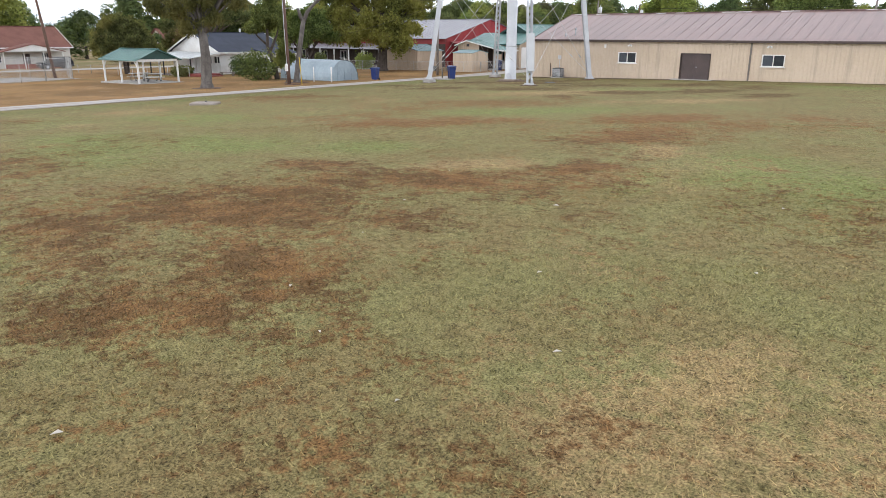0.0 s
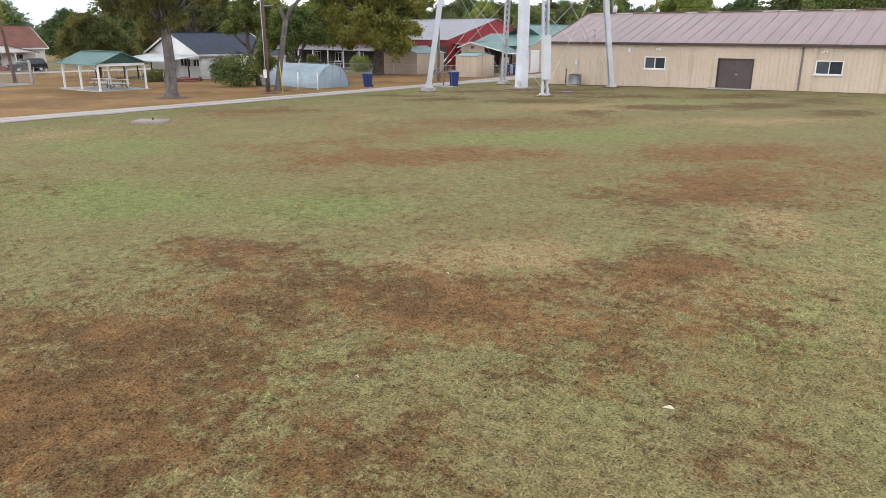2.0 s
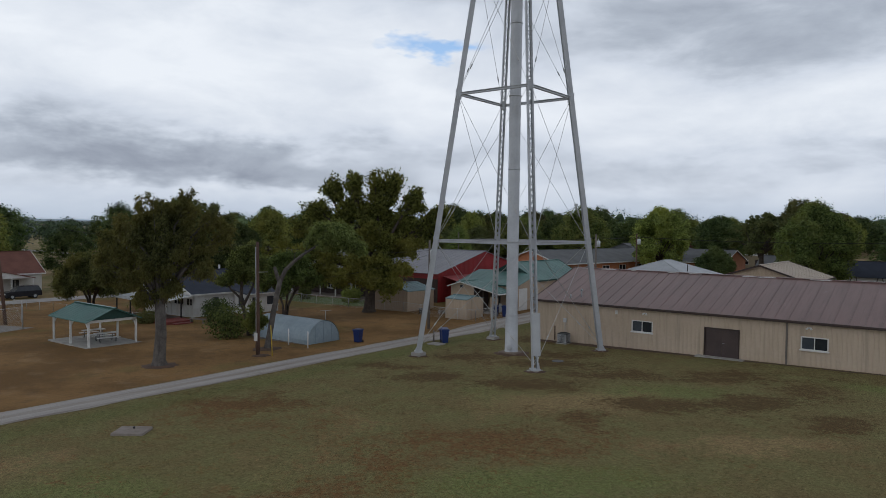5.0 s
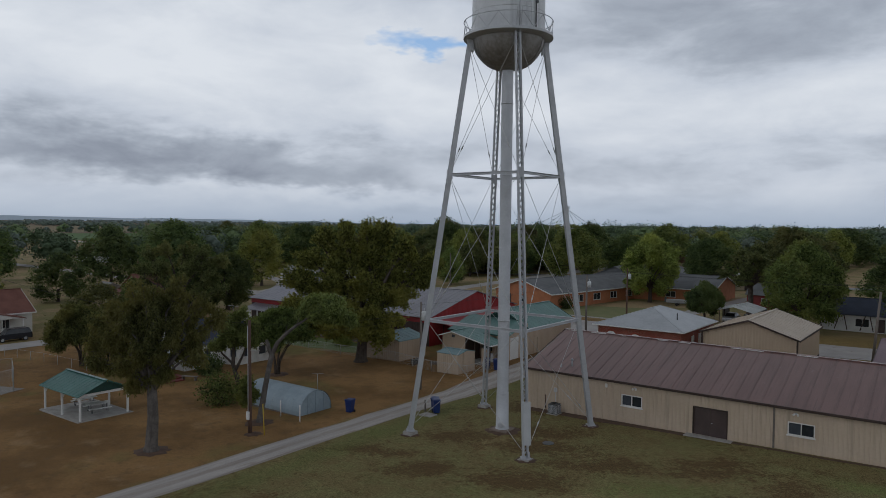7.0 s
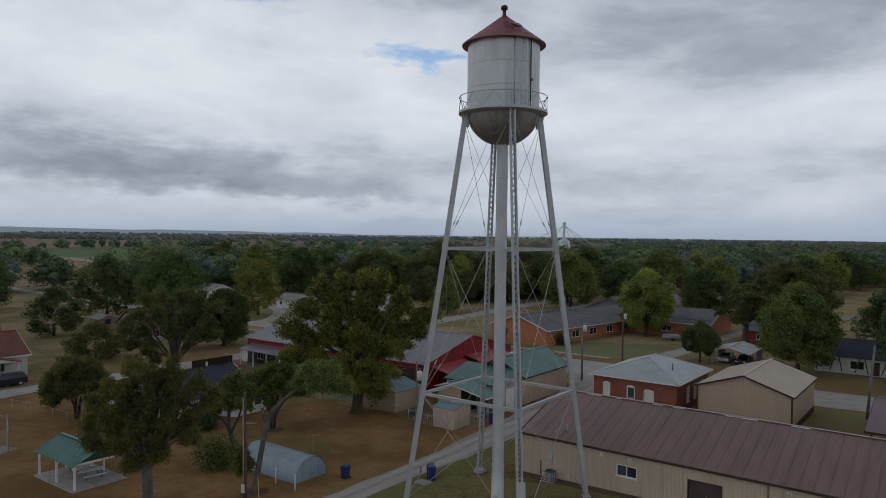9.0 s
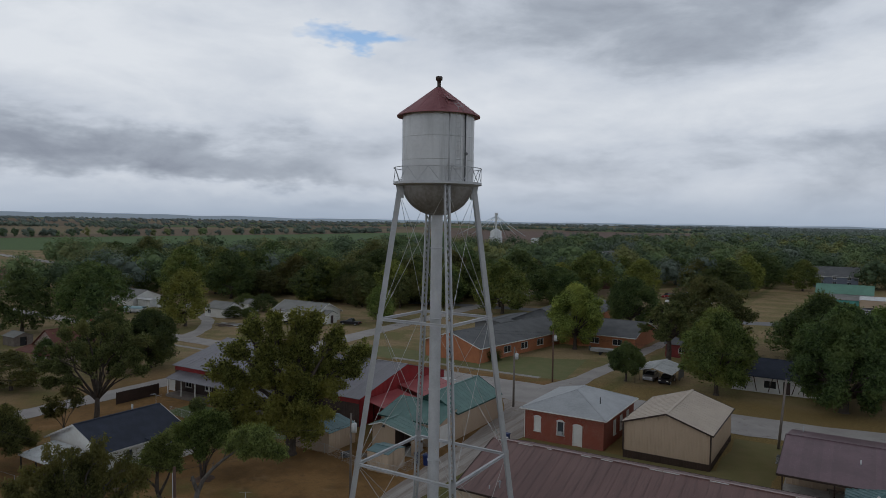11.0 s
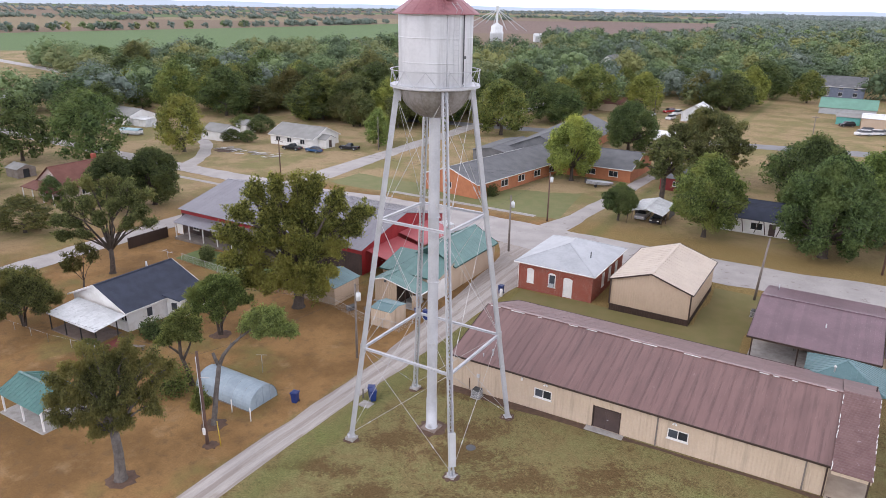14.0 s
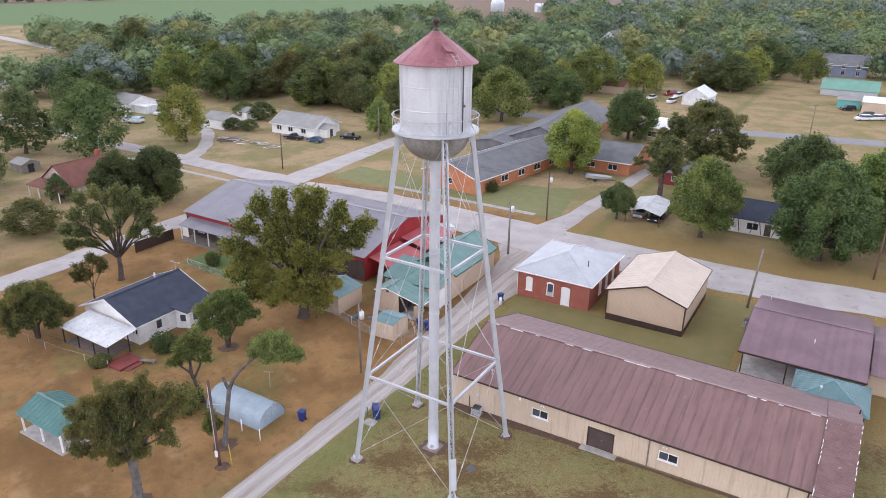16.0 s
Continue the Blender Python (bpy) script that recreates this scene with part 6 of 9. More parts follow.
def pavilion():
    h = thing("picnic_shelter", "white-posted picnic shelter with a green metal roof", "picnic shelter", -32.15, -16.05)
    W, D, E, R = 6.2, 4.0, 2.25, 3.15
    X, Y = W / 2, D / 2
    slope(h, (-X - 0.35, -Y - 0.35, E - 0.1), (X + 0.35, -Y - 0.35, E - 0.1), (X + 0.35, 0, R), (-X - 0.35, 0, R), M_TEAL_SH, 0.6)
    slope(h, (X + 0.35, Y + 0.35, E - 0.1), (-X - 0.35, Y + 0.35, E - 0.1), (-X - 0.35, 0, R), (X + 0.35, 0, R), M_TEAL_SH, 0.6)
    for x, s in ((X + 0.1, 1), (-X - 0.1, -1)):
        tri = [(x, -Y - 0.2, E), (x, Y + 0.2, E), (x, 0, R - 0.08)]
        b = Build().poly(tri if s > 0 else tri[::-1]).poly([(p[0] - s * 0.04, p[1], p[2]) for p in (tri[::-1] if s > 0 else tri)])
        part("gable", b, M_TEAL_DK, h, "dark green gable panel")
    part("ridge_cap", Build().bar((-X - 0.35, 0, R + 0.03), (X + 0.35, 0, R + 0.03), 0.3, 0.04), M_TEAL_SH, h)
    for p, q in (((-X, -Y), (X, -Y)), ((X, -Y), (X, Y)), ((X, Y), (-X, Y)), ((-X, Y), (-X, -Y))):
        part("beam", Build().bar((*p, E - 0.1), (*q, E - 0.1), 0.09, 0.24), M_WHITE, h)
    for x in (-X, 0, X):
        for y in (-Y, Y):
            post = part("post", Build().bar((x, y, -0.1), (x, y, E - 0.2), 0.14, 0.14), M_WHITE, h)
            part("brace", Build().bar((x, y, E - 0.75), (x + (0.5 if x <= 0 else -0.5), y, E - 0.2), 0.08, 0.08), M_WHITE, post)
    part("slab", Build().box(-X - 0.35, X + 0.35, -Y - 0.35, Y + 0.35, -0.3, 0.09, 0.03), M_CONC, h)
    return h


pavilion()


def picnic_table(x, y, turn, label):
    t = thing("picnic_table", label, "table", x, y, ground_z(x, y) + 0.09, turn, "picnic tables")
    for i in range(4):
        part("table_plank", Build().box(-0.92, 0.92, -0.37 + i * 0.19, -0.19 + i * 0.19 - 0.01, 0.71, 0.75, 0.008), M_WHITE, t)
    for s in (-1, 1):
        part("bench", Build().box(-0.92, 0.92, s * 0.74 - 0.13, s * 0.74 + 0.13, 0.41, 0.45, 0.008), M_WHITE, t)
        b = Build()
        x = s * 0.62
        b.tube([(x, -0.3, 0.70), (x, -0.42, 0.05), (x, -0.5, 0.03), (x, -0.74, 0.1), (x, -0.74, 0.41)], 0.028, 6)
        b.tube([(x, 0.3, 0.70), (x, 0.42, 0.05), (x, 0.5, 0.03), (x, 0.74, 0.1), (x, 0.74, 0.41)], 0.028, 6)
        b.tube([(x, -0.38, 0.38), (x, 0.38, 0.38)], 0.02, 6)
        part("leg_frame", b, M_DKGREY, t)
    return t


picnic_table(-30.9, -15.7, 80, "white-topped picnic table on bent pipe legs")
picnic_table(-33.7, -15.4, 84, "white-topped picnic table on bent pipe legs")


# ---------- school ----------
def school():
    h, _ = shell("school_wing", "long orange brick school wing with a grey shingle roof", "school", -44.8, -31.2, 71.7, 111.7, 3.0, 2.2, "y", M_ORANGE, M_SHINGLE, over=0.6, rake=0.5, trim=M_WHITE,
                 holes={"E": [("window", s, s + 2.4, 0.9, 2.2, dict(panes=2, glass=M_GLASS_DK)) for s in (8, 14, 20, 26, 32)], "S": [("door", 2.2, 4.0, 0.0, 2.3, dict(mat=M_DOOR)), ("window", 6.0, 7.2, 1.0, 2.2, dict(panes=1))]})
    h.rotation_euler.z = radians(-9)
    h, _ = shell("school_hall", "broad school block with a pale grey hipped roof", "school", -48.0, -32.5, 110, 152, 2.9, 3.1, "y", M_ORANGE, M_SHINGLE, over=0.6, rake=0.4, gable_mat=M_SHINGLE)
    h.rotation_euler.z = radians(4)
    h, _ = shell("school_annex", "orange brick school annex with a grey roof", "school", -33.5, -13.3, 100.0, 116, 2.9, 2.3, "x", M_ORANGE, M_SHINGLE, over=0.6, rake=0.4, trim=M_WHITE,
                 holes={"S": [("window", s, s + 2.0, 0.9, 2.1, dict(panes=2, glass=M_GLASS_DK)) for s in (10.5, 15.5)]})
    h, _ = shell("school_porch_wing", "low grey-roofed wing beside the school", "school", -53, -43.5, 103, 121, 2.4, 0.9, "y", M_ORANGE, M_SHINGLE, over=0.5, rake=0.4, gable_mat=M_SHINGLE)


school()

# ---------- houses ----------
LW = dict(panes=2, glass=M_GLASS_DK)
shell("bungalow", "cream bungalow with a pale grey shingle roof", "house", -110.5, -95.3, 93.2, 103.5, 2.7, 2.3, "x", M_WHITE, M_SHINGLE_LT, over=0.5, rake=0.4, trim=M_WHITE,
      holes={"S": [("window", 2.0, 3.6, 0.9, 2.1, LW), ("window", 6.0, 7.6, 0.9, 2.1, LW), ("window", 10.6, 12.2, 0.9, 2.1, LW)], "E": [("door", 3.2, 4.2, 0.1, 2.1, dict(mat=M_DOOR)), ("window", 6.4, 7.8, 0.9, 2.1, LW)]})
shell("bungalow_porch", "small gabled porch on the cream bungalow", "porch", -95.2, -92.6, 95.0, 98.8, 2.4, 0.9, "x", M_WHITE, M_SHINGLE_LT, over=0.3, rake=0.3, holes={"E": [("door", 1.3, 2.3, 0.1, 2.1, dict(mat=M_DOOR))]})
shell("garage", "small cream garage with a grey roof behind the shrubs", "garage", -131.5, -123.5, 88.0, 94.5, 2.6, 1.5, "x", M_WHITE, M_SHINGLE_LT, over=0.3, rake=0.3, holes={"S": [("window", 1.2, 2.4, 1.0, 2.0, LW)]})
shell("garage_shed", "small white outbuilding with a grey roof", "shed", -131, -127, 100, 104, 2.6, 1.2, "x", M_WHITE, M_SHINGLE_LT, over=0.2, rake=0.2)
shell("brown_roofed_house", "pinkish house with a red-brown shingle roof", "house", -109.4, -99.8, 28.4, 41.5, 2.9, 3.3, "y", plain("pink_beige_siding", (0.50, 0.40, 0.36), (0.42, 0.33, 0.30), 1.0), M_SHINGLE_RD, over=0.5, rake=0.4,
      holes={"S": [("window", 4.1, 5.5, 3.5, 4.7, LW), ("window", 1.6, 2.9, 0.9, 2.2, LW), ("window", 6.6, 7.9, 0.9, 2.2, LW)], "E": [("window", 3.0, 4.4, 0.9, 2.2, LW)]})
pr = thing("porch_roof", "red-brown shingle porch roof along the pinkish house front", "porch", -104.6, 27.2)
part("roof", Build().slab([(-5.3, -1.9, 2.35), (5.3, -1.9, 2.35), (5.3, 1.1, 3.1), (-5.3, 1.1, 3.1)], 0.1), M_SHINGLE_RD, pr)
for q in (-5.0, -1.7, 1.7, 5.0):
    part("post", Build().bar((q, -1.7, -0.3), (q, -1.7, 2.35), 0.14, 0.14), M_WHITE, pr)
b = Build().box(-0.45, 0.45, -0.35, 0.35, 0, 2.3, 0.03)
solo("chimney", b, M_BRICK, "red brick chimney on the brown-roofed house", "chimney", -105.6, 38.4, ground_z(-105, 38) + 4.8)
shell("garden_shed", "small grey wooden garden shed", "shed", -130.5, -126, 33.5, 37.5, 2.0, 0.8, "x", M_WOODGREY, M_SHINGLE_LT, over=0.2, rake=0.2, holes={"E": [("door", 1.2, 2.6, 0, 1.9, dict(mat=M_GLASS_DK))]})
shell("half_timbered_house", "low white house with dark timbers and a dark roof", "house", 9.5, 24, 76.0, 85.0, 2.7, 2.0, "x", M_WHITE, M_SHINGLE_BL, over=0.5, rake=0.4,
      holes={"S": [("window", 4.8, 6.6, 0.8, 2.0, LW), ("door", 7.6, 8.6, 0.1, 2.1, dict(mat=M_DOOR)), ("window", 10.6, 12.2, 0.8, 2.0, LW)]})
tb = thing("timber_trim", "dark timber strips on the white house front", "trim", 16.75, 75.95, kind="structure")
for i in range(9):
    x = -6.9 + i * 1.7
    part("timber", Build().bar((x, 0, 0.2), (x + (0.7 if i % 2 else -0.5), 0, 2.6), 0.13, 0.05, (0, 1, 0)), M_BROWN, tb)
shell("red_cottage", "small dark red cottage behind the trees", "house", -6.5, 1.5, 98, 105, 2.7, 1.8, "x", plain("dark_red_siding", (0.23, 0.03, 0.03), (0.17, 0.022, 0.022), 1.0), M_SHINGLE, over=0.3, rake=0.3, holes={"S": [("window", 2.6, 3.6, 1.0, 2.0, LW)]})
shell("flat_white_store", "cream block store with a bright white flat roof", "building", -21.5, -13, 137, 152, 3.2, 0.3, "x", plain("cream_block", (0.52, 0.43, 0.30), (0.46, 0.38, 0.26), 1.0), M_WHITE, over=0.3, rake=0.3, holes={"S": [("window", 1.5, 3.5, 0.9, 2.3, LW), ("door", 5, 6, 0, 2.1, dict(mat=M_DOOR))]})
shell("green_roofed_hall", "long grey hall with a green metal roof", "building", 11.5, 29.5, 245, 257, 2.4, 2.8, "x", M_GREYROOF, plain("sea_green_sheet", (0.16, 0.34, 0.26), (0.13, 0.28, 0.21), 0.4, 0.45), over=0.4, rake=0.3)
shell("tan_garage", "flat tan commercial garage beside parked cars", "building", 25.8, 44, 211, 225, 3.6, 0.5, "x", M_TAN2, M_WHITE_METAL, over=0.2, rake=0.2)
shell("teal_cabin", "small bright teal cabin at the edge of the dry field", "building", 18.5, 25.4, 219.5, 227, 2.5, 0.8, "x", plain("teal_siding", (0.12, 0.42, 0.38), (0.10, 0.36, 0.32), 1.0), M_SHINGLE_LT, over=0.3, rake=0.3)
shell("blue_house", "tall blue-grey house with white-trimmed dormers", "house", 7, 24, 300, 313, 5.0, 3.8, "x", plain("blue_grey_siding", (0.16, 0.19, 0.26), (0.13, 0.155, 0.21), 1.0), M_SHINGLE, over=0.5, rake=0.4, trim=M_WHITE,
      holes={"S": [("window", s, s + 1.5, z, z + 1.6, LW) for s in (2.5, 7.5, 13) for z in (1.0, 3.7)]})
shell("white_workshop", "white workshop with a lean-to roof beside the drive", "building", -25.5, -17, 195, 206, 3.0, 2.4, "y", M_WHITE_METAL, M_WHITE_METAL, over=0.4, rake=0.4)
shell("brown_bungalow", "tan bungalow with a brown roof under the trees", "house", -60, -48, 203, 212, 2.7, 1.9, "x", M_TAN2, M_SHINGLE_RD, over=0.4, rake=0.4)
shell("white_cottage", "white cottage with a pale roof beside parked cars", "house", -178, -167, 90, 100, 2.7, 1.9, "x", M_WHITE, M_SHINGLE_LT, over=0.4, rake=0.4, holes={"E": [("window", 2, 3.5, 1, 2, LW), ("window", 6, 7.5, 1, 2, LW)], "S": [("window", 2, 3.5, 1, 2, LW)]})
shell("white_lean_to", "white flat patio roof beside the white cottage", "patio cover", -166, -160, 91, 95, 2.3, 0.2, "x", M_WHITE_METAL, M_WHITE_METAL)
shell("white_barn", "long white metal barn with a brown roof beside the paddock", "barn", -262, -243, 92, 106, 3.6, 2.6, "x", M_WHITE_METAL, M_SHINGLE_RD, over=0.3, rake=0.3)
shell("far_farmhouse", "low farmhouse with a grey roof beyond the paddock", "house", -420, -395, 228, 240, 3.0, 2.6, "x", M_WHITE, M_SHINGLE_LT, over=0.4, rake=0.4)
shell("church", "white gabled church standing among the trees", "church", -105, -93, 335, 352, 5.5, 5.0, "y", M_WHITE, M_SHINGLE, over=0.4, rake=0.4)
shell("pale_store", "long pale metal store among the trees", "building", -216, -190, 212, 222, 3.4, 1.4, "x", M_WHITE_METAL, M_WHITE_METAL)
shell("white_two_storey_house", "white two-storey house with a dark roof among the trees", "house", -64, -54, 210, 222, 5.4, 3.4, "y", M_WHITE, M_SHINGLE, over=0.4, rake=0.4, holes={"S": [("window", 2, 3, 1, 2.4, LW), ("window", 6.4, 7.4, 1, 2.4, LW), ("window", 2, 3, 3.6, 5, LW), ("window", 6.4, 7.4, 3.6, 5, LW)]})


# ---------- trees ----------
def leaf_cloud(rng, puffs, count, size, corners=4, hollow=0.62, flat=0.0, wild=0.8, slim=0.33, fray=0.4):
    """Corners of loose leaf sprays scattered through the outer part of ellipsoid puffs (x, y, z, rx, ry, rz)."""
    puffs = np.array(puffs, float)
    area = (puffs[:, 3] * puffs[:, 4] + puffs[:, 3] * puffs[:, 5] + puffs[:, 4] * puffs[:, 5])
    idx = rng.choice(len(puffs), count, p=area / area.sum())
    d = rng.normal(size=(count, 3))
    d /= np.linalg.norm(d, axis=1)[:, None]
    rad = hollow + (1.12 - hollow) * rng.random(count) ** 0.7 + fray * rng.random(count) ** 4
    c = puffs[idx, :3] + d * puffs[idx, 3:] * rad[:, None]
    nrm = d + rng.normal(size=(count, 3)) * wild + np.array([0, 0, 0.45 + flat])
    nrm /= np.linalg.norm(nrm, axis=1)[:, None]
    t = np.cross(nrm, rng.normal(size=(count, 3)))
    t /= np.linalg.norm(t, axis=1)[:, None] + 1e-9
    bt = np.cross(nrm, t)
    s = size * (0.55 + 0.9 * rng.random(count))[:, None]
    if corners == 4:
        k = np.stack([c - t * s * 0.62, c + bt * s * 0.36, c + t * s * 0.62, c - bt * s * 0.36], 1)
        k[:, 1] += nrm * s * 0.12
    else:
        k = np.stack([c - t * s * slim - bt * s * 0.5, c + t * s * slim - bt * s * 0.5, c + bt * s * 0.85 - nrm * s * 0.2], 1)
    return k.reshape(-1, 3)


def cores(puffs, k, rng):
    """Dense inner foliage of puffs, as rough lumps; gives the corners of triangles."""
    t = (1 + 5 ** 0.5) / 2
    ico = np.array([(-1, t, 0), (1, t, 0), (-1, -t, 0), (1, -t, 0), (0, -1, t), (0, 1, t), (0, -1, -t), (0, 1, -t), (t, 0, -1), (t, 0, 1), (-t, 0, -1), (-t, 0, 1)]) / math.sqrt(1 + t * t)
    tri = np.array([(0, 11, 5), (0, 5, 1), (0, 1, 7), (0, 7, 10), (0, 10, 11), (1, 5, 9), (5, 11, 4), (11, 10, 2), (10, 7, 6), (7, 1, 8), (3, 9, 4), (3, 4, 2), (3, 2, 6), (3, 6, 8), (3, 8, 9), (4, 9, 5), (2, 4, 11), (6, 2, 10), (8, 6, 7), (9, 8, 1)])
    out = []
    for x, y, z, a, b, c in puffs:
        v = ico * rng.uniform(0.8, 1.15, (12, 1)) * np.array([a, b, c]) * k + np.array([x, y, z])
        out.append(v[tri].reshape(-1, 3))
    return np.concatenate(out)


def break_up(rng, puffs, k=7, small=(0.30, 0.55), out=(0.45, 0.9)):
    """Each puff as several small uneven ones, so that the outline is ragged and has gaps."""
    got = []
    for x, y, z, a, b, c in puffs:
        for _ in range(k):
            d = rng.normal(size=3)
            d /= np.linalg.norm(d)
            q = rng.uniform(*out)
            s = rng.uniform(*small)
            got.append((x + d[0] * a * q, y + d[1] * b * q, z + d[2] * c * q, a * s, b * s, c * s * 0.85))
    return got


def egg(rng, n, h, spread, low, size=0.26, tip=0.62, lean=(0, 0)):
    """Puffs over the shell of an egg-shaped crown that is broad low down and rounds off at the top."""
    out = []
    for i in range(n):
        a = i * 2.39996 + rng.uniform(-0.5, 0.5)
        s = ((i + 0.5) / n) ** 0.85
        f = 0.72 + 0.28 * s / 0.35 if s < 0.35 else max(0.0, 1 - ((s - 0.35) / 0.65) ** 2) ** tip
        pr = spread * size * rng.uniform(0.72, 1.3)
        w = max(0.0, spread * f * rng.uniform(0.78, 1.1) - pr * 0.7)
        z = h * low + pr * 0.5 + s * (h * (1 - low) - pr * 1.25)
        k = s ** 1.5
        out.append((lean[0] * k + math.cos(a) * w, lean[1] * k + math.sin(a) * w, z, pr, pr, pr * rng.uniform(0.7, 0.95)))
    return out


def limbs(b, rng, base, fork, r, puffs, bend=0.12, n=8, join=0.72):
    """A tapered trunk to the fork and a limb from there to each puff."""
    base, fork = Vector(base), Vector(fork)
    mid = base.lerp(fork, 0.5) + Vector((rng.normal() * bend, rng.normal() * bend, 0))
    flare = base.lerp(fork, 0.10)
    b.tube([base - Vector((0, 0, 0.3)), base, flare, mid, fork], [r * 1.7, r * 1.45, r * 1.08, r * 0.92, r * 0.8], n)
    for p in puffs:
        c = Vector(p[:3])
        start = base.lerp(fork, rng.uniform(join, 1.0))
        m1 = start.lerp(c, 0.45) + Vector((rng.normal() * 0.25, rng.normal() * 0.25, 0.25 + abs(rng.normal()) * 0.2))
        k = r * rng.uniform(0.34, 0.5)
        b.tube([start, m1, c], [k, k * 0.65, k * 0.22], 6)
        for _ in range(3):
            e = c + Vector((rng.normal(), rng.normal(), rng.normal() * 0.7 + 0.3)).normalized() * min(p[3:]) * 0.8
            b.tube([m1.lerp(c, rng.uniform(0.2, 1.0)), e], [k * 0.3, k * 0.08], 4)


def make_tree(x, y, h, spread, seed, leaf, label, r=0.25, fork=0.35, puffs=26, count=9000, size=0.26, low=0.15, lean=(0, 0), name="tree", cat="tree", hollow=0.6, puff_r=0.26, group="", join=0.72, core=0.72, ragged=0, tip=0.62):
    """A tree with a trunk, limbs and a crown of many leaf sprays; ragged gives the number of tufts in a puff, core the dense inside."""
    rng = np.random.default_rng(seed)
    t = thing(name, label, cat, x, y, group=group)
    pf = egg(rng, puffs, h, spread, low, puff_r, tip, lean)
    fine = break_up(rng, pf, ragged * 2, (0.18, 0.40), (0.3, 1.15)) if ragged else pf + break_up(rng, pf, 3, (0.28, 0.45), (0.8, 1.05))
    b = Build()
    limbs(b, rng, (0, 0, 0), (lean[0] * 0.4, lean[1] * 0.4, h * fork), r, pf[:26], join=join)
    part("trunk", b, M_BARK, t)
    lv = leaf_cloud(rng, fine, int(count * 2.2), size * 0.92, 3, hollow, fray=0.9 if ragged else 0.5)
    if core:
        lv = np.concatenate([lv, cores(pf, core * 0.62, rng)])
    part("crown", fast_mesh("crown", lv, 3, leaf), leaf, t)
    return t


def spray_tree(x, y, seed, leaf, label, lobes, fork, r, per=9, tuft=0.42, leaves=60, size=0.17, slim=0.30, hang=0.0, bare=None, thin=0.0, bark=None):
    """A tree with a limb to each lobe (across, away, up, radius, half height), branches out through the lobe and tufts of leaves along each branch."""
    rng = np.random.default_rng(seed)
    t = thing("tree", label, "tree", x, y)
    b = Build()
    fork = Vector(fork)
    if bare:
        bare(b)
    else:
        mid = fork * 0.5 + Vector((rng.normal() * 0.08, rng.normal() * 0.08, 0))
        b.tube([(0, 0, -0.3), (0, 0, 0), fork * 0.1, mid, fork], [r * 1.8, r * 1.45, r * 1.08, r * 0.92, r * 0.82], 10)
    tufts = []
    for u, v, z, lr, lz in lobes:
        c = Vector((0.804 * u - 0.595 * v, 0.595 * u + 0.804 * v, z))
        base = fork if bare else fork * rng.uniform(0.86, 1.0)
        reach = (c - base).length
        m1 = base.lerp(c, 0.35) + Vector((rng.normal() * 0.06, rng.normal() * 0.06, 0.10)) * reach
        m2 = base.lerp(c, 0.70) + Vector((rng.normal() * 0.05, rng.normal() * 0.05, 0.07)) * reach
        k = r * min(0.55, 0.28 + 0.02 * reach)
        if not bare:
            b.tube([base, m1, m2, c], [k, k * 0.7, k * 0.45, k * 0.2], 7)
        for _ in range(per):
            d = Vector(rng.normal(size=3)).normalized()
            f = rng.uniform(0.55, 1.08)
            e = c + Vector((d.x * lr, d.y * lr, d.z * lz)) * f
            a = m2.lerp(c, rng.random()) if rng.random() < 0.7 else m1.lerp(m2, rng.random())
            w = a.lerp(e, 0.5) + Vector((0, 0, 0.12 * (e - a).length))
            b.tube([a, w, e], [k * 0.26, k * 0.16, k * 0.05], 5)
            if rng.random() < thin:
                continue
            for q in (0.35, 0.62, 0.84, 1.0):
                p = (a.lerp(w, q * 2) if q < 0.5 else w.lerp(e, q * 2 - 1)) + Vector(rng.normal(size=3)) * tuft * 0.35
                tufts.append((*p, tuft * rng.uniform(0.65, 1.25)))
    part("trunk", b, bark or M_BARK, t)
    tufts = np.array(tufts)
    n = len(tufts) * leaves
    idx = np.repeat(np.arange(len(tufts)), leaves)
    o = rng.normal(size=(n, 3)) * 0.55
    c = tufts[idx, :3] + o * tufts[idx, 3:4] * np.array([1, 1, 0.85])
    if hang:
        c[:, 2] -= np.abs(rng.normal(size=n)) * hang
    way = o + rng.normal(size=(n, 3)) * 0.7 + np.array([0, 0, 0.35 - 1.6 * (hang > 0)])
    way /= np.linalg.norm(way, axis=1)[:, None]
    side = np.cross(way, rng.normal(size=(n, 3)))
    side /= np.linalg.norm(side, axis=1)[:, None] + 1e-9
    s = size * (0.55 + 0.9 * rng.random(n))[:, None]
    tri = np.stack([c - side * s * slim - way * s * 0.45, c + side * s * slim - way * s * 0.45, c + way * s * 0.75], 1)
    part("crown", fast_mesh("crown", tri.reshape(-1, 3), 3, leaf), leaf, t)
    return t


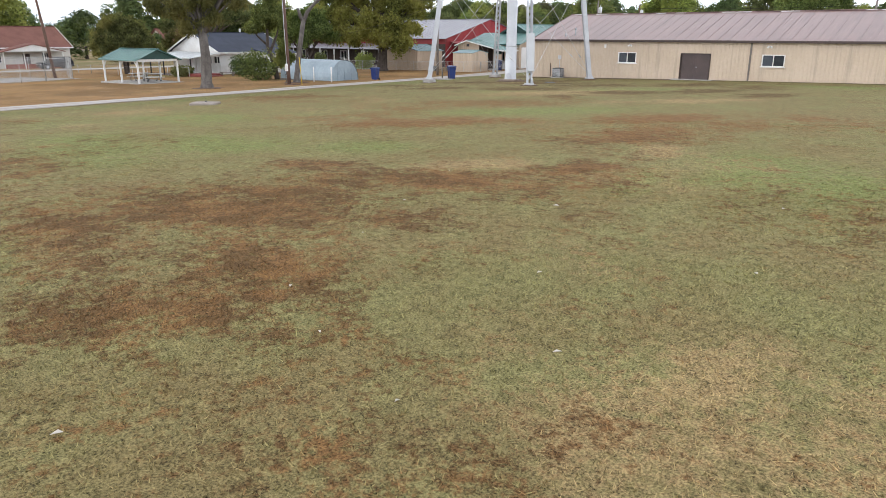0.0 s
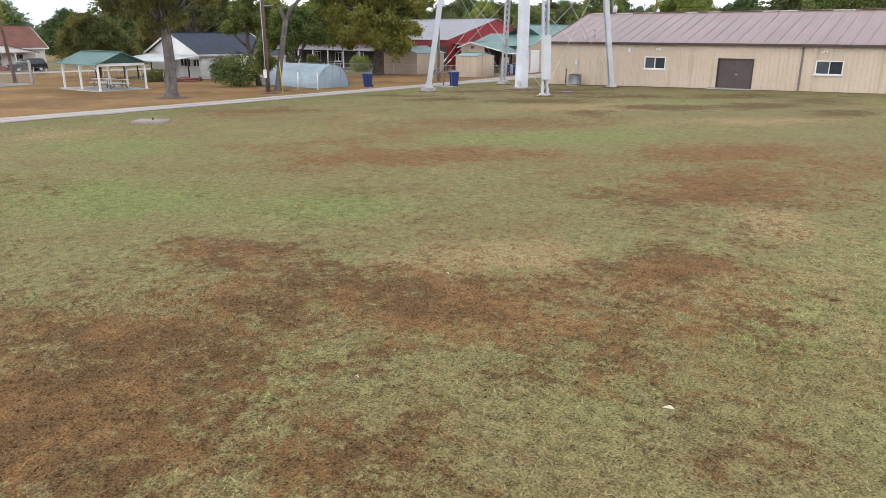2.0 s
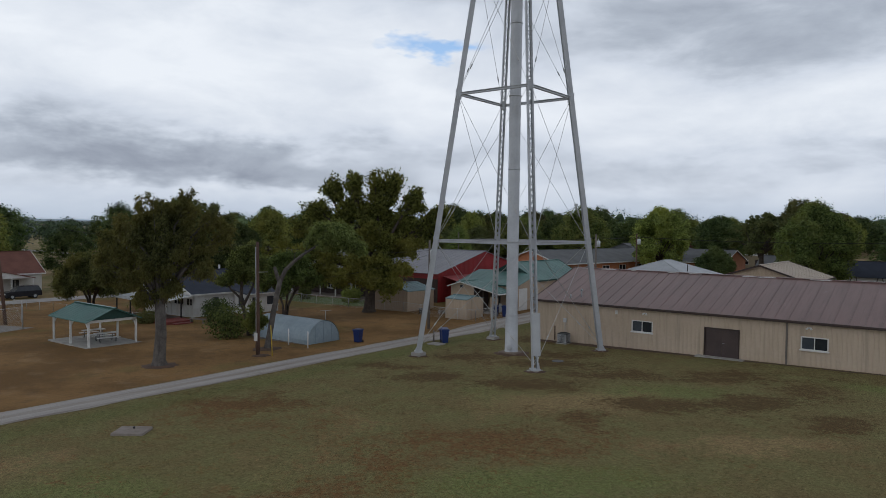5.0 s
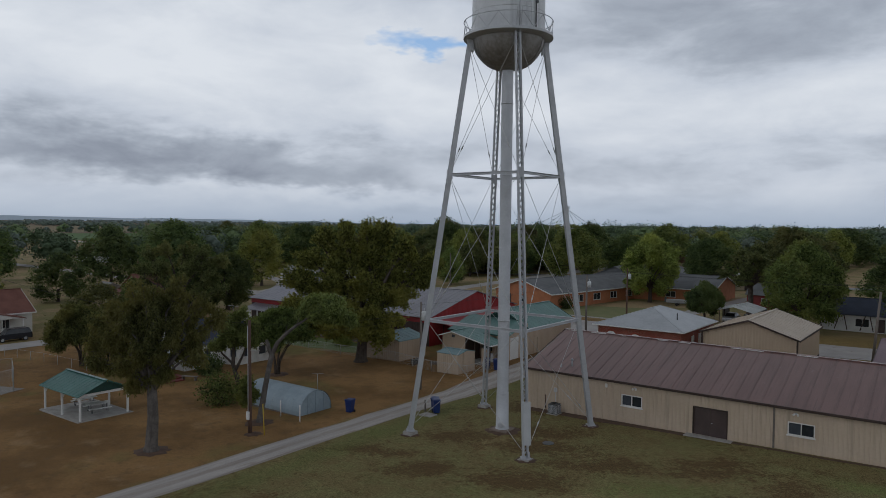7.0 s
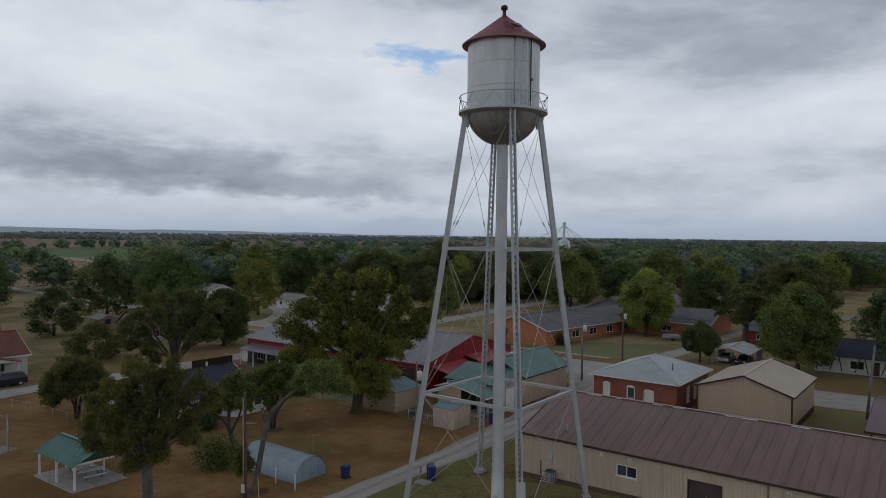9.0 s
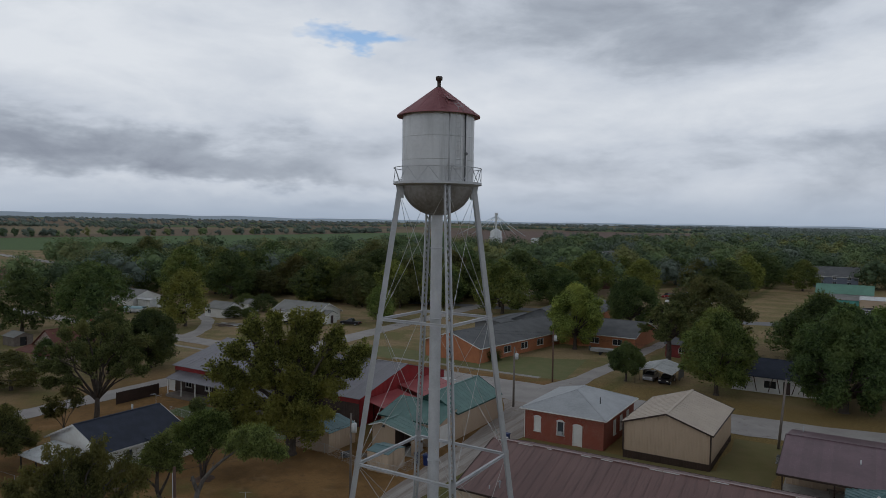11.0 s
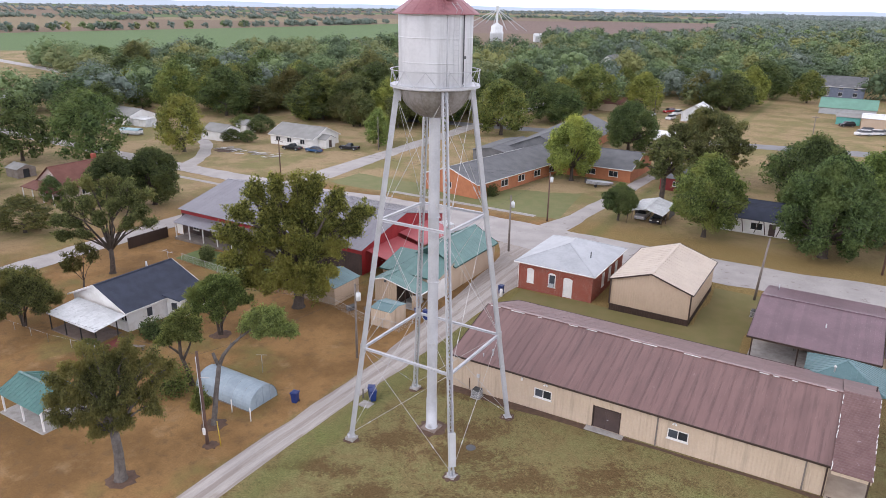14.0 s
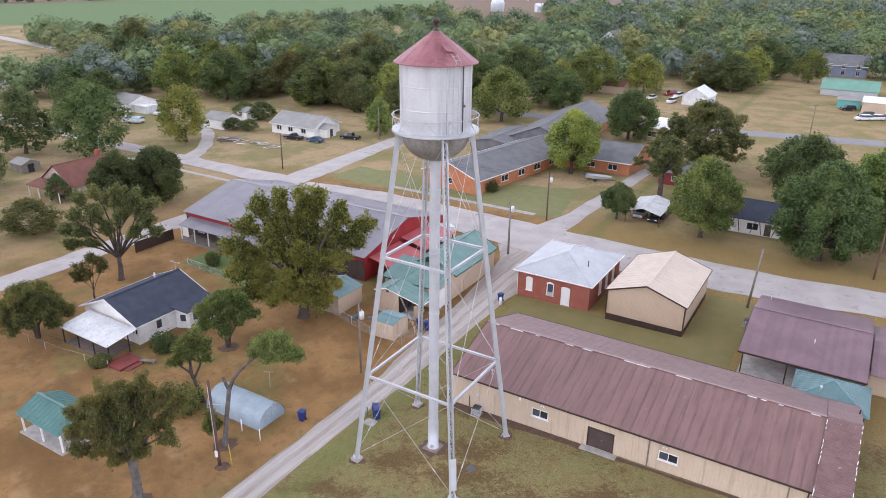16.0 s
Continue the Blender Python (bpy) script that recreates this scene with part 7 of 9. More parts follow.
# the locust by the lane: a bare lower trunk and ragged upright clumps
spray_tree(-17.4, -18.7, 11, M_LEAF_A, "tall locust tree with ragged dark olive foliage beside the lane",
           [(0.2, 0.0, 11.3, 0.85, 1.3), (1.8, 0.6, 11.3, 0.85, 1.1), (-1.5, 0.6, 10.8, 0.66, 0.98), (-2.7, 0.3, 9.9, 0.66, 0.90), (-3.9, 0.5, 8.9, 0.66, 0.82), (-4.2, 0.2, 7.4, 0.57, 0.74), (-2.4, -0.4, 8.0, 0.74, 0.90), (-0.9, 0.0, 9.0, 0.82, 1.23), (0.6, -0.4, 9.3, 0.82, 1.31), (2.1, 0.2, 9.6, 0.74, 0.98), (3.6, 0.6, 10.3, 0.66, 0.66), (4.5, 0.8, 9.4, 0.49, 0.57), (3.0, 0.2, 8.0, 0.57, 0.66), (3.6, -0.6, 6.9, 0.49, 0.49), (-2.1, -0.6, 6.3, 0.66, 0.82), (-0.7, -0.6, 6.8, 0.74, 1.07),
            (0.8, -0.6, 7.1, 0.66, 0.90), (-0.2, 0.3, 5.3, 0.41, 0.74), (0.0, 2.0, 9.6, 0.82, 1.15), (-1.7, 2.2, 8.6, 0.74, 0.98), (1.7, 2.2, 8.8, 0.74, 0.98), (-3.2, 1.6, 7.4, 0.57, 0.66), (0.6, 0.9, 10.6, 0.74, 0.98), (-3.5, -0.8, 6.4, 0.49, 0.57), (2.1, 1.0, 7.2, 0.57, 0.66), (-1.2, -0.4, 4.9, 0.57, 0.66), (1.0, -0.2, 5.6, 0.57, 0.66), (-0.1, -0.7, 7.9, 0.74, 0.98), (-1.9, -0.6, 9.2, 0.66, 0.90), (1.7, -0.5, 8.4, 0.66, 0.90)],
           (-0.1, 0.1, 4.7), 0.40, per=8, tuft=0.31, leaves=84, size=0.15, slim=0.28, hang=0.18, bark=M_BARK_GREY)
# the big oak over the sheds: upright leafy arms with sky between them
spray_tree(-28.8, 14.3, 12, M_LEAF_B, "large spreading oak with yellow-green foliage",
           [(-4.8, 2.0, 14.4, 1.0, 1.5), (-2.3, 2.0, 15.2, 1.1, 1.5), (0.4, 2.6, 14.6, 1.0, 1.7), (2.4, 2.4, 15.0, 1.1, 1.6), (5.4, 2.4, 13.2, 1.0, 1.6), (8.3, 2.8, 11.6, 1.2, 1.1), (7.0, 2.2, 9.6, 1.1, 1.1), (-6.6, 2.0, 12.2, 1.1, 1.3), (-3.2, 1.2, 12.0, 1.2, 1.6), (-0.6, 1.6, 12.0, 1.1, 1.7), (1.6, 1.6, 12.2, 1.1, 1.6), (3.8, 1.6, 10.8, 1.1, 1.3),
            (-8.3, 0.4, 9.6, 1.5, 1.4), (-6.0, 0.0, 8.6, 1.6, 1.5), (-3.2, 0.0, 9.2, 1.5, 1.6), (-0.3, -0.5, 9.0, 1.6, 1.8), (2.6, -0.2, 8.6, 1.5, 1.5), (4.8, 0.6, 7.6, 1.4, 1.2), (-7.6, -0.8, 6.6, 1.4, 1.1), (-4.8, -1.0, 6.2, 1.6, 1.4), (-1.8, -1.5, 6.0, 1.8, 1.6), (1.2, -1.6, 5.8, 1.6, 1.5), (3.6, -1.2, 4.9, 1.4, 1.2), (0.5, 4.0, 10.0, 1.9, 2.1), (-4.0, 4.0, 9.0, 1.9, 1.9), (4.0, 4.2, 9.0, 1.6, 1.8), (-5.8, -1.8, 4.2, 1.4, 1.1), (-3.0, -2.4, 3.9, 1.5, 1.1), (0.2, -2.6, 3.7, 1.5, 1.2), (2.6, -2.2, 3.3, 1.2, 1.1)],
           (0.0, 0.2, 4.0), 0.62, per=15, tuft=0.56, leaves=60, size=0.24, slim=0.36)


def many_stems(b):
    for a, w in ((0.2, 2.4), (1.1, 1.9), (2.0, 2.2), (2.9, 2.6), (3.9, 1.7), (4.8, 2.3), (5.6, 2.0)):
        c, d = math.cos(a), math.sin(a)
        b.tube([(c * 0.12, d * 0.12, -0.2), (c * 0.2, d * 0.2, 0.3), (c * w * 0.22 - d * 0.2, d * w * 0.22, 1.7), (c * w * 0.62, d * w * 0.62 + c * 0.25, 3.7), (c * w * 0.9, d * w * 0.9, 5.4)], [0.15, 0.12, 0.09, 0.06, 0.025], 7)
        b.tube([(c * w * 0.45, d * w * 0.45, 2.8), (c * w * 1.2 + 0.4, d * w * 1.2 - 0.3, 4.6)], [0.05, 0.02], 6)


def dome(rng, w, low, high, n, r, h):
    """Lobes spread over a rounded crown from its skirt to its top."""
    out = []
    for i in range(n):
        f = (i + 0.5) / n
        a, q = i * 2.4, math.sqrt(f)
        out.append((math.cos(a) * w * q, math.sin(a) * w * q, high - (high - low) * q ** 2.4 + rng.uniform(-0.3, 0.3), r * rng.uniform(0.8, 1.2), h * rng.uniform(0.8, 1.2)))
    return out


spray_tree(-31.0, 3.7, 13, M_LEAF_G, "low many-stemmed tree with a rounded dome of green foliage", dome(random.Random(4), 3.3, 3.7, 6.7, 24, 0.85, 0.75), (0.0, 0.0, 2.8), 0.20, per=9, tuft=0.36, leaves=60, size=0.17, bare=many_stems)


def bend_trunk(b):
    b.tube([(0, 0, -0.3), (0, 0, 0), (-0.35, 0.0, 1.4), (-0.85, -0.3, 3.2), (-0.75, -0.3, 5.0), (-0.4, -0.1, 6.8)], [0.34, 0.27, 0.22, 0.18, 0.12, 0.05], 8)
    b.tube([(-0.7, -0.2, 2.6), (0.0, 0.2, 4.2), (0.5, 0.5, 6.0)], [0.15, 0.10, 0.03], 7)
    b.tube([(-0.85, -0.3, 3.3), (-1.6, -0.9, 4.2), (-2.0, -1.2, 5.0)], [0.12, 0.08, 0.03], 6)


spray_tree(-24.6, -5.7, 14, M_LEAF_F, "small leaning tree with thin light green foliage",
           [(-0.2, 0.2, 7.7, 0.9, 0.8), (-1.2, 0.0, 7.0, 0.9, 0.8), (0.8, 0.3, 6.8, 0.8, 0.8), (-0.2, -0.5, 6.2, 0.9, 0.8), (-1.7, 0.2, 5.8, 0.7, 0.7), (0.3, 0.9, 6.0, 0.8, 0.8), (-1.0, 0.7, 5.2, 0.7, 0.6), (-2.2, -0.2, 4.9, 0.6, 0.5), (0.9, 0.0, 5.4, 0.5, 0.5)],
           (-0.7, -0.2, 4.4), 0.2, per=11, tuft=0.33, leaves=60, size=0.16, bare=bend_trunk)


def split_trunk(b):
    b.tube([(0, 0, -0.3), (0, 0, 0), (0.03, 0.05, 0.6), (-0.05, 0.6, 2.9), (-0.15, 1.35, 5.5)], [0.40, 0.33, 0.25, 0.22, 0.20], 9)
    b.tube([(-0.14, 1.3, 5.2), (-0.42, 1.2, 5.9), (-0.62, 1.15, 6.5)], [0.18, 0.16, 0.13], 7)
    b.tube([(-0.15, 1.35, 5.3), (0.05, 1.7, 6.2), (0.35, 2.3, 6.9), (0.85, 3.05, 7.6), (1.7, 3.9, 8.4), (2.7, 4.6, 9.2)], [0.20, 0.17, 0.14, 0.12, 0.08, 0.03], 7)
    for p, q, w in (((0.85, 3.05, 7.6), (1.0, 3.7, 9.2), 0.06), ((1.7, 3.9, 8.4), (1.4, 4.9, 9.6), 0.06), ((1.7, 3.9, 8.4), (3.4, 4.4, 8.6), 0.05), ((2.7, 4.6, 9.2), (4.0, 5.6, 8.4), 0.04), ((0.35, 2.3, 6.9), (0.6, 2.3, 7.7), 0.05)):
        b.tube([p, q], [w, w * 0.3], 5)


spray_tree(-17.2, -9.5, 15, M_LEAF_F, "half-dead tree with a bare split trunk and one leafy limb",
           [(4.9, 2.1, 9.6, 1.0, 0.9), (3.8, 2.0, 9.6, 0.9, 0.8), (6.1, 2.2, 9.2, 0.9, 0.8), (5.2, 3.2, 9.5, 1.0, 0.8), (5.2, 1.0, 9.2, 0.9, 0.8), (6.9, 2.3, 8.2, 0.6, 0.8), (4.3, 1.4, 8.7, 0.7, 0.6), (6.1, 1.5, 8.4, 0.7, 0.7), (3.2, 2.4, 8.8, 0.6, 0.6), (5.0, 2.2, 8.6, 0.9, 0.7)],
           (1.7, 3.9, 8.4), 0.12, per=11, tuft=0.35, leaves=58, size=0.16, hang=0.14, bare=split_trunk, bark=M_BARK_GREY)
spray_tree(-18.0, -10.0, 35, M_LEAF_E, "leafy suckers round the foot of the dead trunk", [(-0.2, 0.0, 3.0, 0.6, 0.8), (-0.5, 0.1, 2.0, 0.6, 0.7), (0.2, 0.2, 2.2, 0.5, 0.6)], (0.0, 0.0, 0.6), 0.06, per=10, tuft=0.28, leaves=56, size=0.14)
spray_tree(-52.5, -6.6, 16, M_LEAF_A, "low round-topped tree with olive foliage", dome(random.Random(9), 3.7, 2.4, 6.2, 30, 1.0, 0.9), (0.0, 0.0, 2.0), 0.22, per=9, tuft=0.42, leaves=58, size=0.19, bare=many_stems)
spray_tree(-59.2, 9.6, 17, M_LEAF_D, "tall thinning tree with yellowish foliage and bare inner limbs",
           [(-4.2, 1.0, 12.2, 1.1, 1.0), (-2.2, 1.6, 12.8, 1.0, 0.9), (0.6, 2.0, 12.8, 1.1, 1.0), (-5.6, 0.5, 10.2, 1.1, 1.0), (3.2, 1.5, 12.2, 1.0, 1.2), (5.4, 1.0, 11.2, 1.0, 1.1), (4.6, 0.4, 9.0, 1.1, 1.0), (-4.2, -0.6, 8.0, 1.2, 0.9), (-6.2, 0.0, 7.8, 1.0, 0.8), (-2.4, 0.0, 10.4, 1.1, 1.1), (1.2, 0.4, 10.2, 1.1, 1.0), (-6.0, -0.8, 5.8, 0.8, 0.7), (0.0, 3.2, 11.0, 1.2, 1.2), (2.8, 0.0, 7.4, 0.9, 0.8), (5.8, 0.2, 7.2, 0.8, 0.8), (-0.6, -0.6, 8.4, 1.0, 0.9), (-3.0, -1.0, 6.4, 0.9, 0.7), (3.6, 2.6, 10.4, 1.1, 1.0), (-3.4, 2.8, 9.6, 1.1, 1.0)],
           (0.0, 0.2, 3.6), 0.36, per=12, tuft=0.44, leaves=56, size=0.22, thin=0.12)
spray_tree(-55.7, 3.2, 18, M_LEAF_A, "small half-bare tree behind the white house", [(-1.4, 0.0, 5.0, 1.1, 0.8), (0.4, 0.4, 6.2, 0.9, 0.8), (1.6, 0.2, 5.2, 0.7, 0.7), (-2.2, 0.4, 3.6, 0.9, 0.7), (-0.6, 0.2, 4.2, 0.8, 0.7)], (0.0, 0.0, 1.8), 0.13, per=10, tuft=0.36, leaves=46, size=0.18, thin=0.2)
make_tree(-84.8, 36.3, 11.0, 5.0, 19, M_LEAF_C, "dense dark green maple by the street", r=0.4, fork=0.2, puffs=36, count=15000, size=0.30, low=0.10)
make_tree(-86.6, 29.4, 11.0, 4.7, 20, M_LEAF_C, "dense dark green maple by the street", r=0.35, fork=0.2, puffs=34, count=13500, size=0.30, low=0.10)
make_tree(8.2, 70.0, 13.4, 5.6, 21, M_LEAF_E, "upright maple with fresh green foliage", r=0.35, fork=0.2, puffs=40, count=18000, size=0.30, low=0.14)
make_tree(25.6, 69.4, 15.4, 7.0, 22, M_LEAF_C, "massive dark green tree in the dry front yard", r=0.6, fork=0.15, puffs=54, count=24000, size=0.33, low=0.06, puff_r=0.22, tip=0.55)
make_tree(33.0, 82.0, 16.4, 7.0, 23, M_LEAF_E, "tall green tree behind the street", r=0.5, fork=0.2, puffs=46, count=19000, size=0.33, low=0.08, puff_r=0.23)
make_tree(21.5, 88.0, 15.5, 6.4, 24, M_LEAF_C, "tall dark tree behind the half-timbered house", r=0.5, fork=0.2, puffs=40, count=15000, size=0.34, low=0.10)
make_tree(-24.6, 95.2, 14.0, 5.8, 25, M_LEAF_B, "round green tree before the school", r=0.4, fork=0.25, puffs=42, count=17000, size=0.32, low=0.12)
make_tree(-6.6, 71.6, 6.6, 3.0, 26, M_LEAF_C, "small round green tree beside the drive", r=0.2, fork=0.3, puffs=24, count=7500, size=0.26, low=0.22)
make_tree(-3.4, 87.6, 12.6, 5.6, 27, M_LEAF_D, "thin old tree with bare limbs and browning foliage", r=0.5, fork=0.45, puffs=20, count=8000, size=0.3, low=0.4, hollow=0.2, core=0.3, ragged=6)
make_tree(-1.0, 112.0, 16.0, 9.0, 28, M_LEAF_D, "broad feathery tree with dull green foliage", r=0.45, fork=0.25, puffs=46, count=18000, size=0.36, low=0.14, hollow=0.35, core=0.5, ragged=6, puff_r=0.22)
make_tree(-24.4, 134.6, 12.8, 7.0, 29, M_LEAF_C, "dense dark green tree behind the school", r=0.4, fork=0.2, puffs=40, count=12000, size=0.38, low=0.08, puff_r=0.24)
for i, (x, y, h, w, leaf) in enumerate(((-25.1, -7.6, 2.7, 1.75, M_LEAF_G), (-40.2, -6.2, 1.0, 0.7, M_LEAF_C), (-37.0, -0.6, 2.1, 1.4, M_LEAF_C), (-33.6, 74.9, 2.2, 1.6, M_LEAF_C), (-40.4, -6.6, 1.1, 1.0, M_LEAF_D), (-52.0, 20.2, 2.2, 1.0, M_LEAF_D), (-47.0, 20.4, 2.0, 0.8, M_LEAF_D), (-38.5, 21.0, 1.9, 1.2, M_LEAF_E))):
    rng = np.random.default_rng(100 + i)
    s = thing("shrub", "dense dark green rounded shrub" if leaf in (M_LEAF_C, M_LEAF_G) else "straggly dry shrub with thin leaves", "shrub", x, y)
    pf = [(math.cos(a) * w * 0.5, math.sin(a) * w * 0.5, h * (0.35 + 0.3 * (k % 2)), w * 0.62, w * 0.62, h * 0.38) for k, a in enumerate(np.arange(7) * 0.9)]
    part("foliage", fast_mesh("foliage", leaf_cloud(rng, pf, 3000, 0.17, 4, 0.5), 4, leaf), leaf, s)
    b = Build()
    for a in range(4):
        b.tube([(0, 0, -0.1), (math.cos(a * 1.6) * w * 0.4, math.sin(a * 1.6) * w * 0.4, h * 0.6)], [0.04, 0.015], 5)
    part("stem", b, M_BARK, s)


# ---------- mid-distance trees: a few crowns, used again at other sizes and turns ----------
def crown_set(seed, leaf, h=13.0, spread=6.0):
    rng = np.random.default_rng(seed)
    pf = egg(rng, 32, h, spread * 1.05, 0.06, 0.25, rng.uniform(0.45, 0.75))
    b = Build()
    limbs(b, rng, (0, 0, 0), (0, 0, h * 0.25), 0.34, pf[:5], n=6)
    lv = leaf_cloud(rng, pf + break_up(rng, pf, 4, (0.26, 0.45), (0.8, 1.1)), 10500, 0.33, 3, 0.7, wild=0.45)
    return mesh_of("trunk", b, M_BARK), fast_mesh("crown", np.concatenate([lv, cores(pf, 0.52, rng)]), 3, leaf)


SETS = [crown_set(200 + i, m) for i, m in enumerate((M_LEAF_C, M_LEAF_B, M_LEAF_C, M_LEAF_E, M_LEAF_D, M_LEAF_C, M_LEAF_A))]


def mid_tree(x, y, k, s, turn, label="leafy green tree of the town"):
    t = thing("tree", label, "tree", x, y, turn=turn, group="town trees")
    t.scale = (s[0], s[0], s[1])
    for nm, me in zip(("trunk", "crown"), SETS[k]):
        ob = new(nm, me)
        ob.parent = t
    return t


# x, y, kind of crown, width and height against the model crown
MID = [(-143, 44, 0, 1.25, 1.2), (-127.5, 52, 2, 1.35, 1.34), (-168, 74, 2, 1.2, 0.95), (-182, 92, 5, 1.2, 0.95), (-206, 104, 0, 1.2, 1.0), (-252, 150, 0, 1.3, 1.1), (-160, 18, 0, 1.2, 1.1), (-182, 30, 2, 1.3, 1.2), (-140, -4, 5, 1.1, 1.0), (-121, 73, 1, 1.2, 1.15), (-88, 13.5, 6, 0.78, 0.5), (-101.5, 26.5, 0, 0.35, 0.42), (-122, 90, 0, 0.5, 0.26), (-117, 91, 2, 0.4, 0.26), (-125, 104, 0, 0.7, 0.42), (-131, 103, 3, 0.6, 0.4), (-159, 122, 2, 1.45, 1.28), (-179, 118, 3, 1.3, 1.35), (-154, 132, 4, 1.25, 0.75), (-128, 133, 0, 1.75, 1.1), (-114, 137, 2, 1.3, 1.1), (-140, 178, 4, 1.6, 1.5), (-204, 187, 5, 1.8, 1.36), (-195, 116, 0, 0.8, 0.56), (-200, 95, 2, 1.3, 0.9), (-223, 131, 1, 1.05, 0.9), (-216, 120, 4, 0.7, 0.8),
       (-308, 176, 0, 1.3, 1.05), (-302, 193, 4, 1.25, 1.35), (-322, 188, 5, 1.4, 1.1), (-82, 104, 3, 0.62, 0.8), (-85, 109, 2, 0.55, 0.6), (-108.5, 127, 4, 0.7, 0.8), (-62.6, 137, 3, 1.4, 1.22), (-70, 150, 1, 1.1, 1.0), (-59.6, 167, 0, 1.4, 1.0), (-58, 199, 3, 1.5, 1.28), (-42.6, 210, 1, 1.2, 1.08), (-29, 258, 1, 1.1, 1.0), (-44, 268, 0, 1.4, 0.95), (5, 274, 3, 1.05, 1.0), (-12.5, 281, 2, 1.8, 1.2), (-17, 232, 0, 1.5, 1.05), (-22, 246, 2, 1.2, 1.1),
       (-104, -8, 1, 1.1, 1.1), (-100, -22, 0, 1.1, 1.0), (-62, -27, 1, 1.0, 1.0), (-90, -30, 2, 1.0, 1.0), (-112, 2, 1, 1.2, 1.1), (-122, 22, 5, 0.9, 0.8), (-172, 140, 2, 1.4, 1.2), (-186, 150, 1, 1.2, 1.1), (-150, 152, 0, 1.5, 1.2), (-165, 165, 3, 1.3, 1.2), (-124, 160, 2, 1.4, 1.3), (-108, 150, 5, 1.3, 1.2), (-98, 170, 6, 1.3, 1.2), (-80, 185, 0, 1.3, 1.3), (-84, 162, 2, 1.2, 1.1), (-240, 150, 0, 1.2, 1.1), (-232, 164, 2, 1.3, 1.2), (-216, 160, 5, 1.4, 1.1),
       (18, 112, 0, 1.15, 0.8), (40, 95, 2, 1.2, 1.3), (44, 84, 3, 1.1, 1.2), (48, 110, 0, 1.2, 1.3), (55, 92, 5, 1.0, 1.2)]
rng = np.random.default_rng(7)
for x, y, k, sx, sz in MID:
    mid_tree(x, y, k, (sx, sz), rng.uniform(0, 360))


def clear_of(x, y):
    """Whether a tree may stand here: off the streets, yards and open fields of the town."""
    if -84 < x < -66 or abs(y - (60 - x * 0.02)) < 7 and x < -70:
        return False
    if abs(y - (160 + x * 0.19)) < 9 and x > -70:
        return False
    if -12 < x < 40 and 172 < y < 258 or -420 < x < -245 and 60 < y < 140 + (-250 - x) * 0.36:
        return False
    for a, c, d, e in ((-50, 5, 160, 236), (2, 62, 106, 176), (-4, 60, 170, 300), (-120, -88, 84, 112), (-140, -118, 80, 100), (-66, -12, 100, 160), (-190, -150, 80, 110), (-270, -238, 85, 112), (-62, -42, 198, 216), (0, 50, 195, 262), (2, 30, 292, 318), (-40, -12, 190, 216), (-110, -88, 325, 356), (-222, -186, 205, 226), (-415, -395, 200, 225)):
        if a < x < c and d < y < e:
            return False
    return True


# town trees that fill the blocks between the houses
count = 0
view = math.atan2(45.3, -27.9)
while count < 100:
    dist = rng.uniform(165, 300)
    a = view + radians(rng.uniform(-40, 40))
    x, y = 27.9 + math.cos(a) * dist, -45.3 + math.sin(a) * dist
    if not clear_of(x, y) or -235 < x < -60 and y < 128 or x > -85 and y < 165:
        continue
    s = rng.uniform(0.75, 1.2)
    mid_tree(x, y, int(rng.integers(0, 7)), (s, s * rng.uniform(0.85, 1.15)), rng.uniform(0, 360))
    count += 1


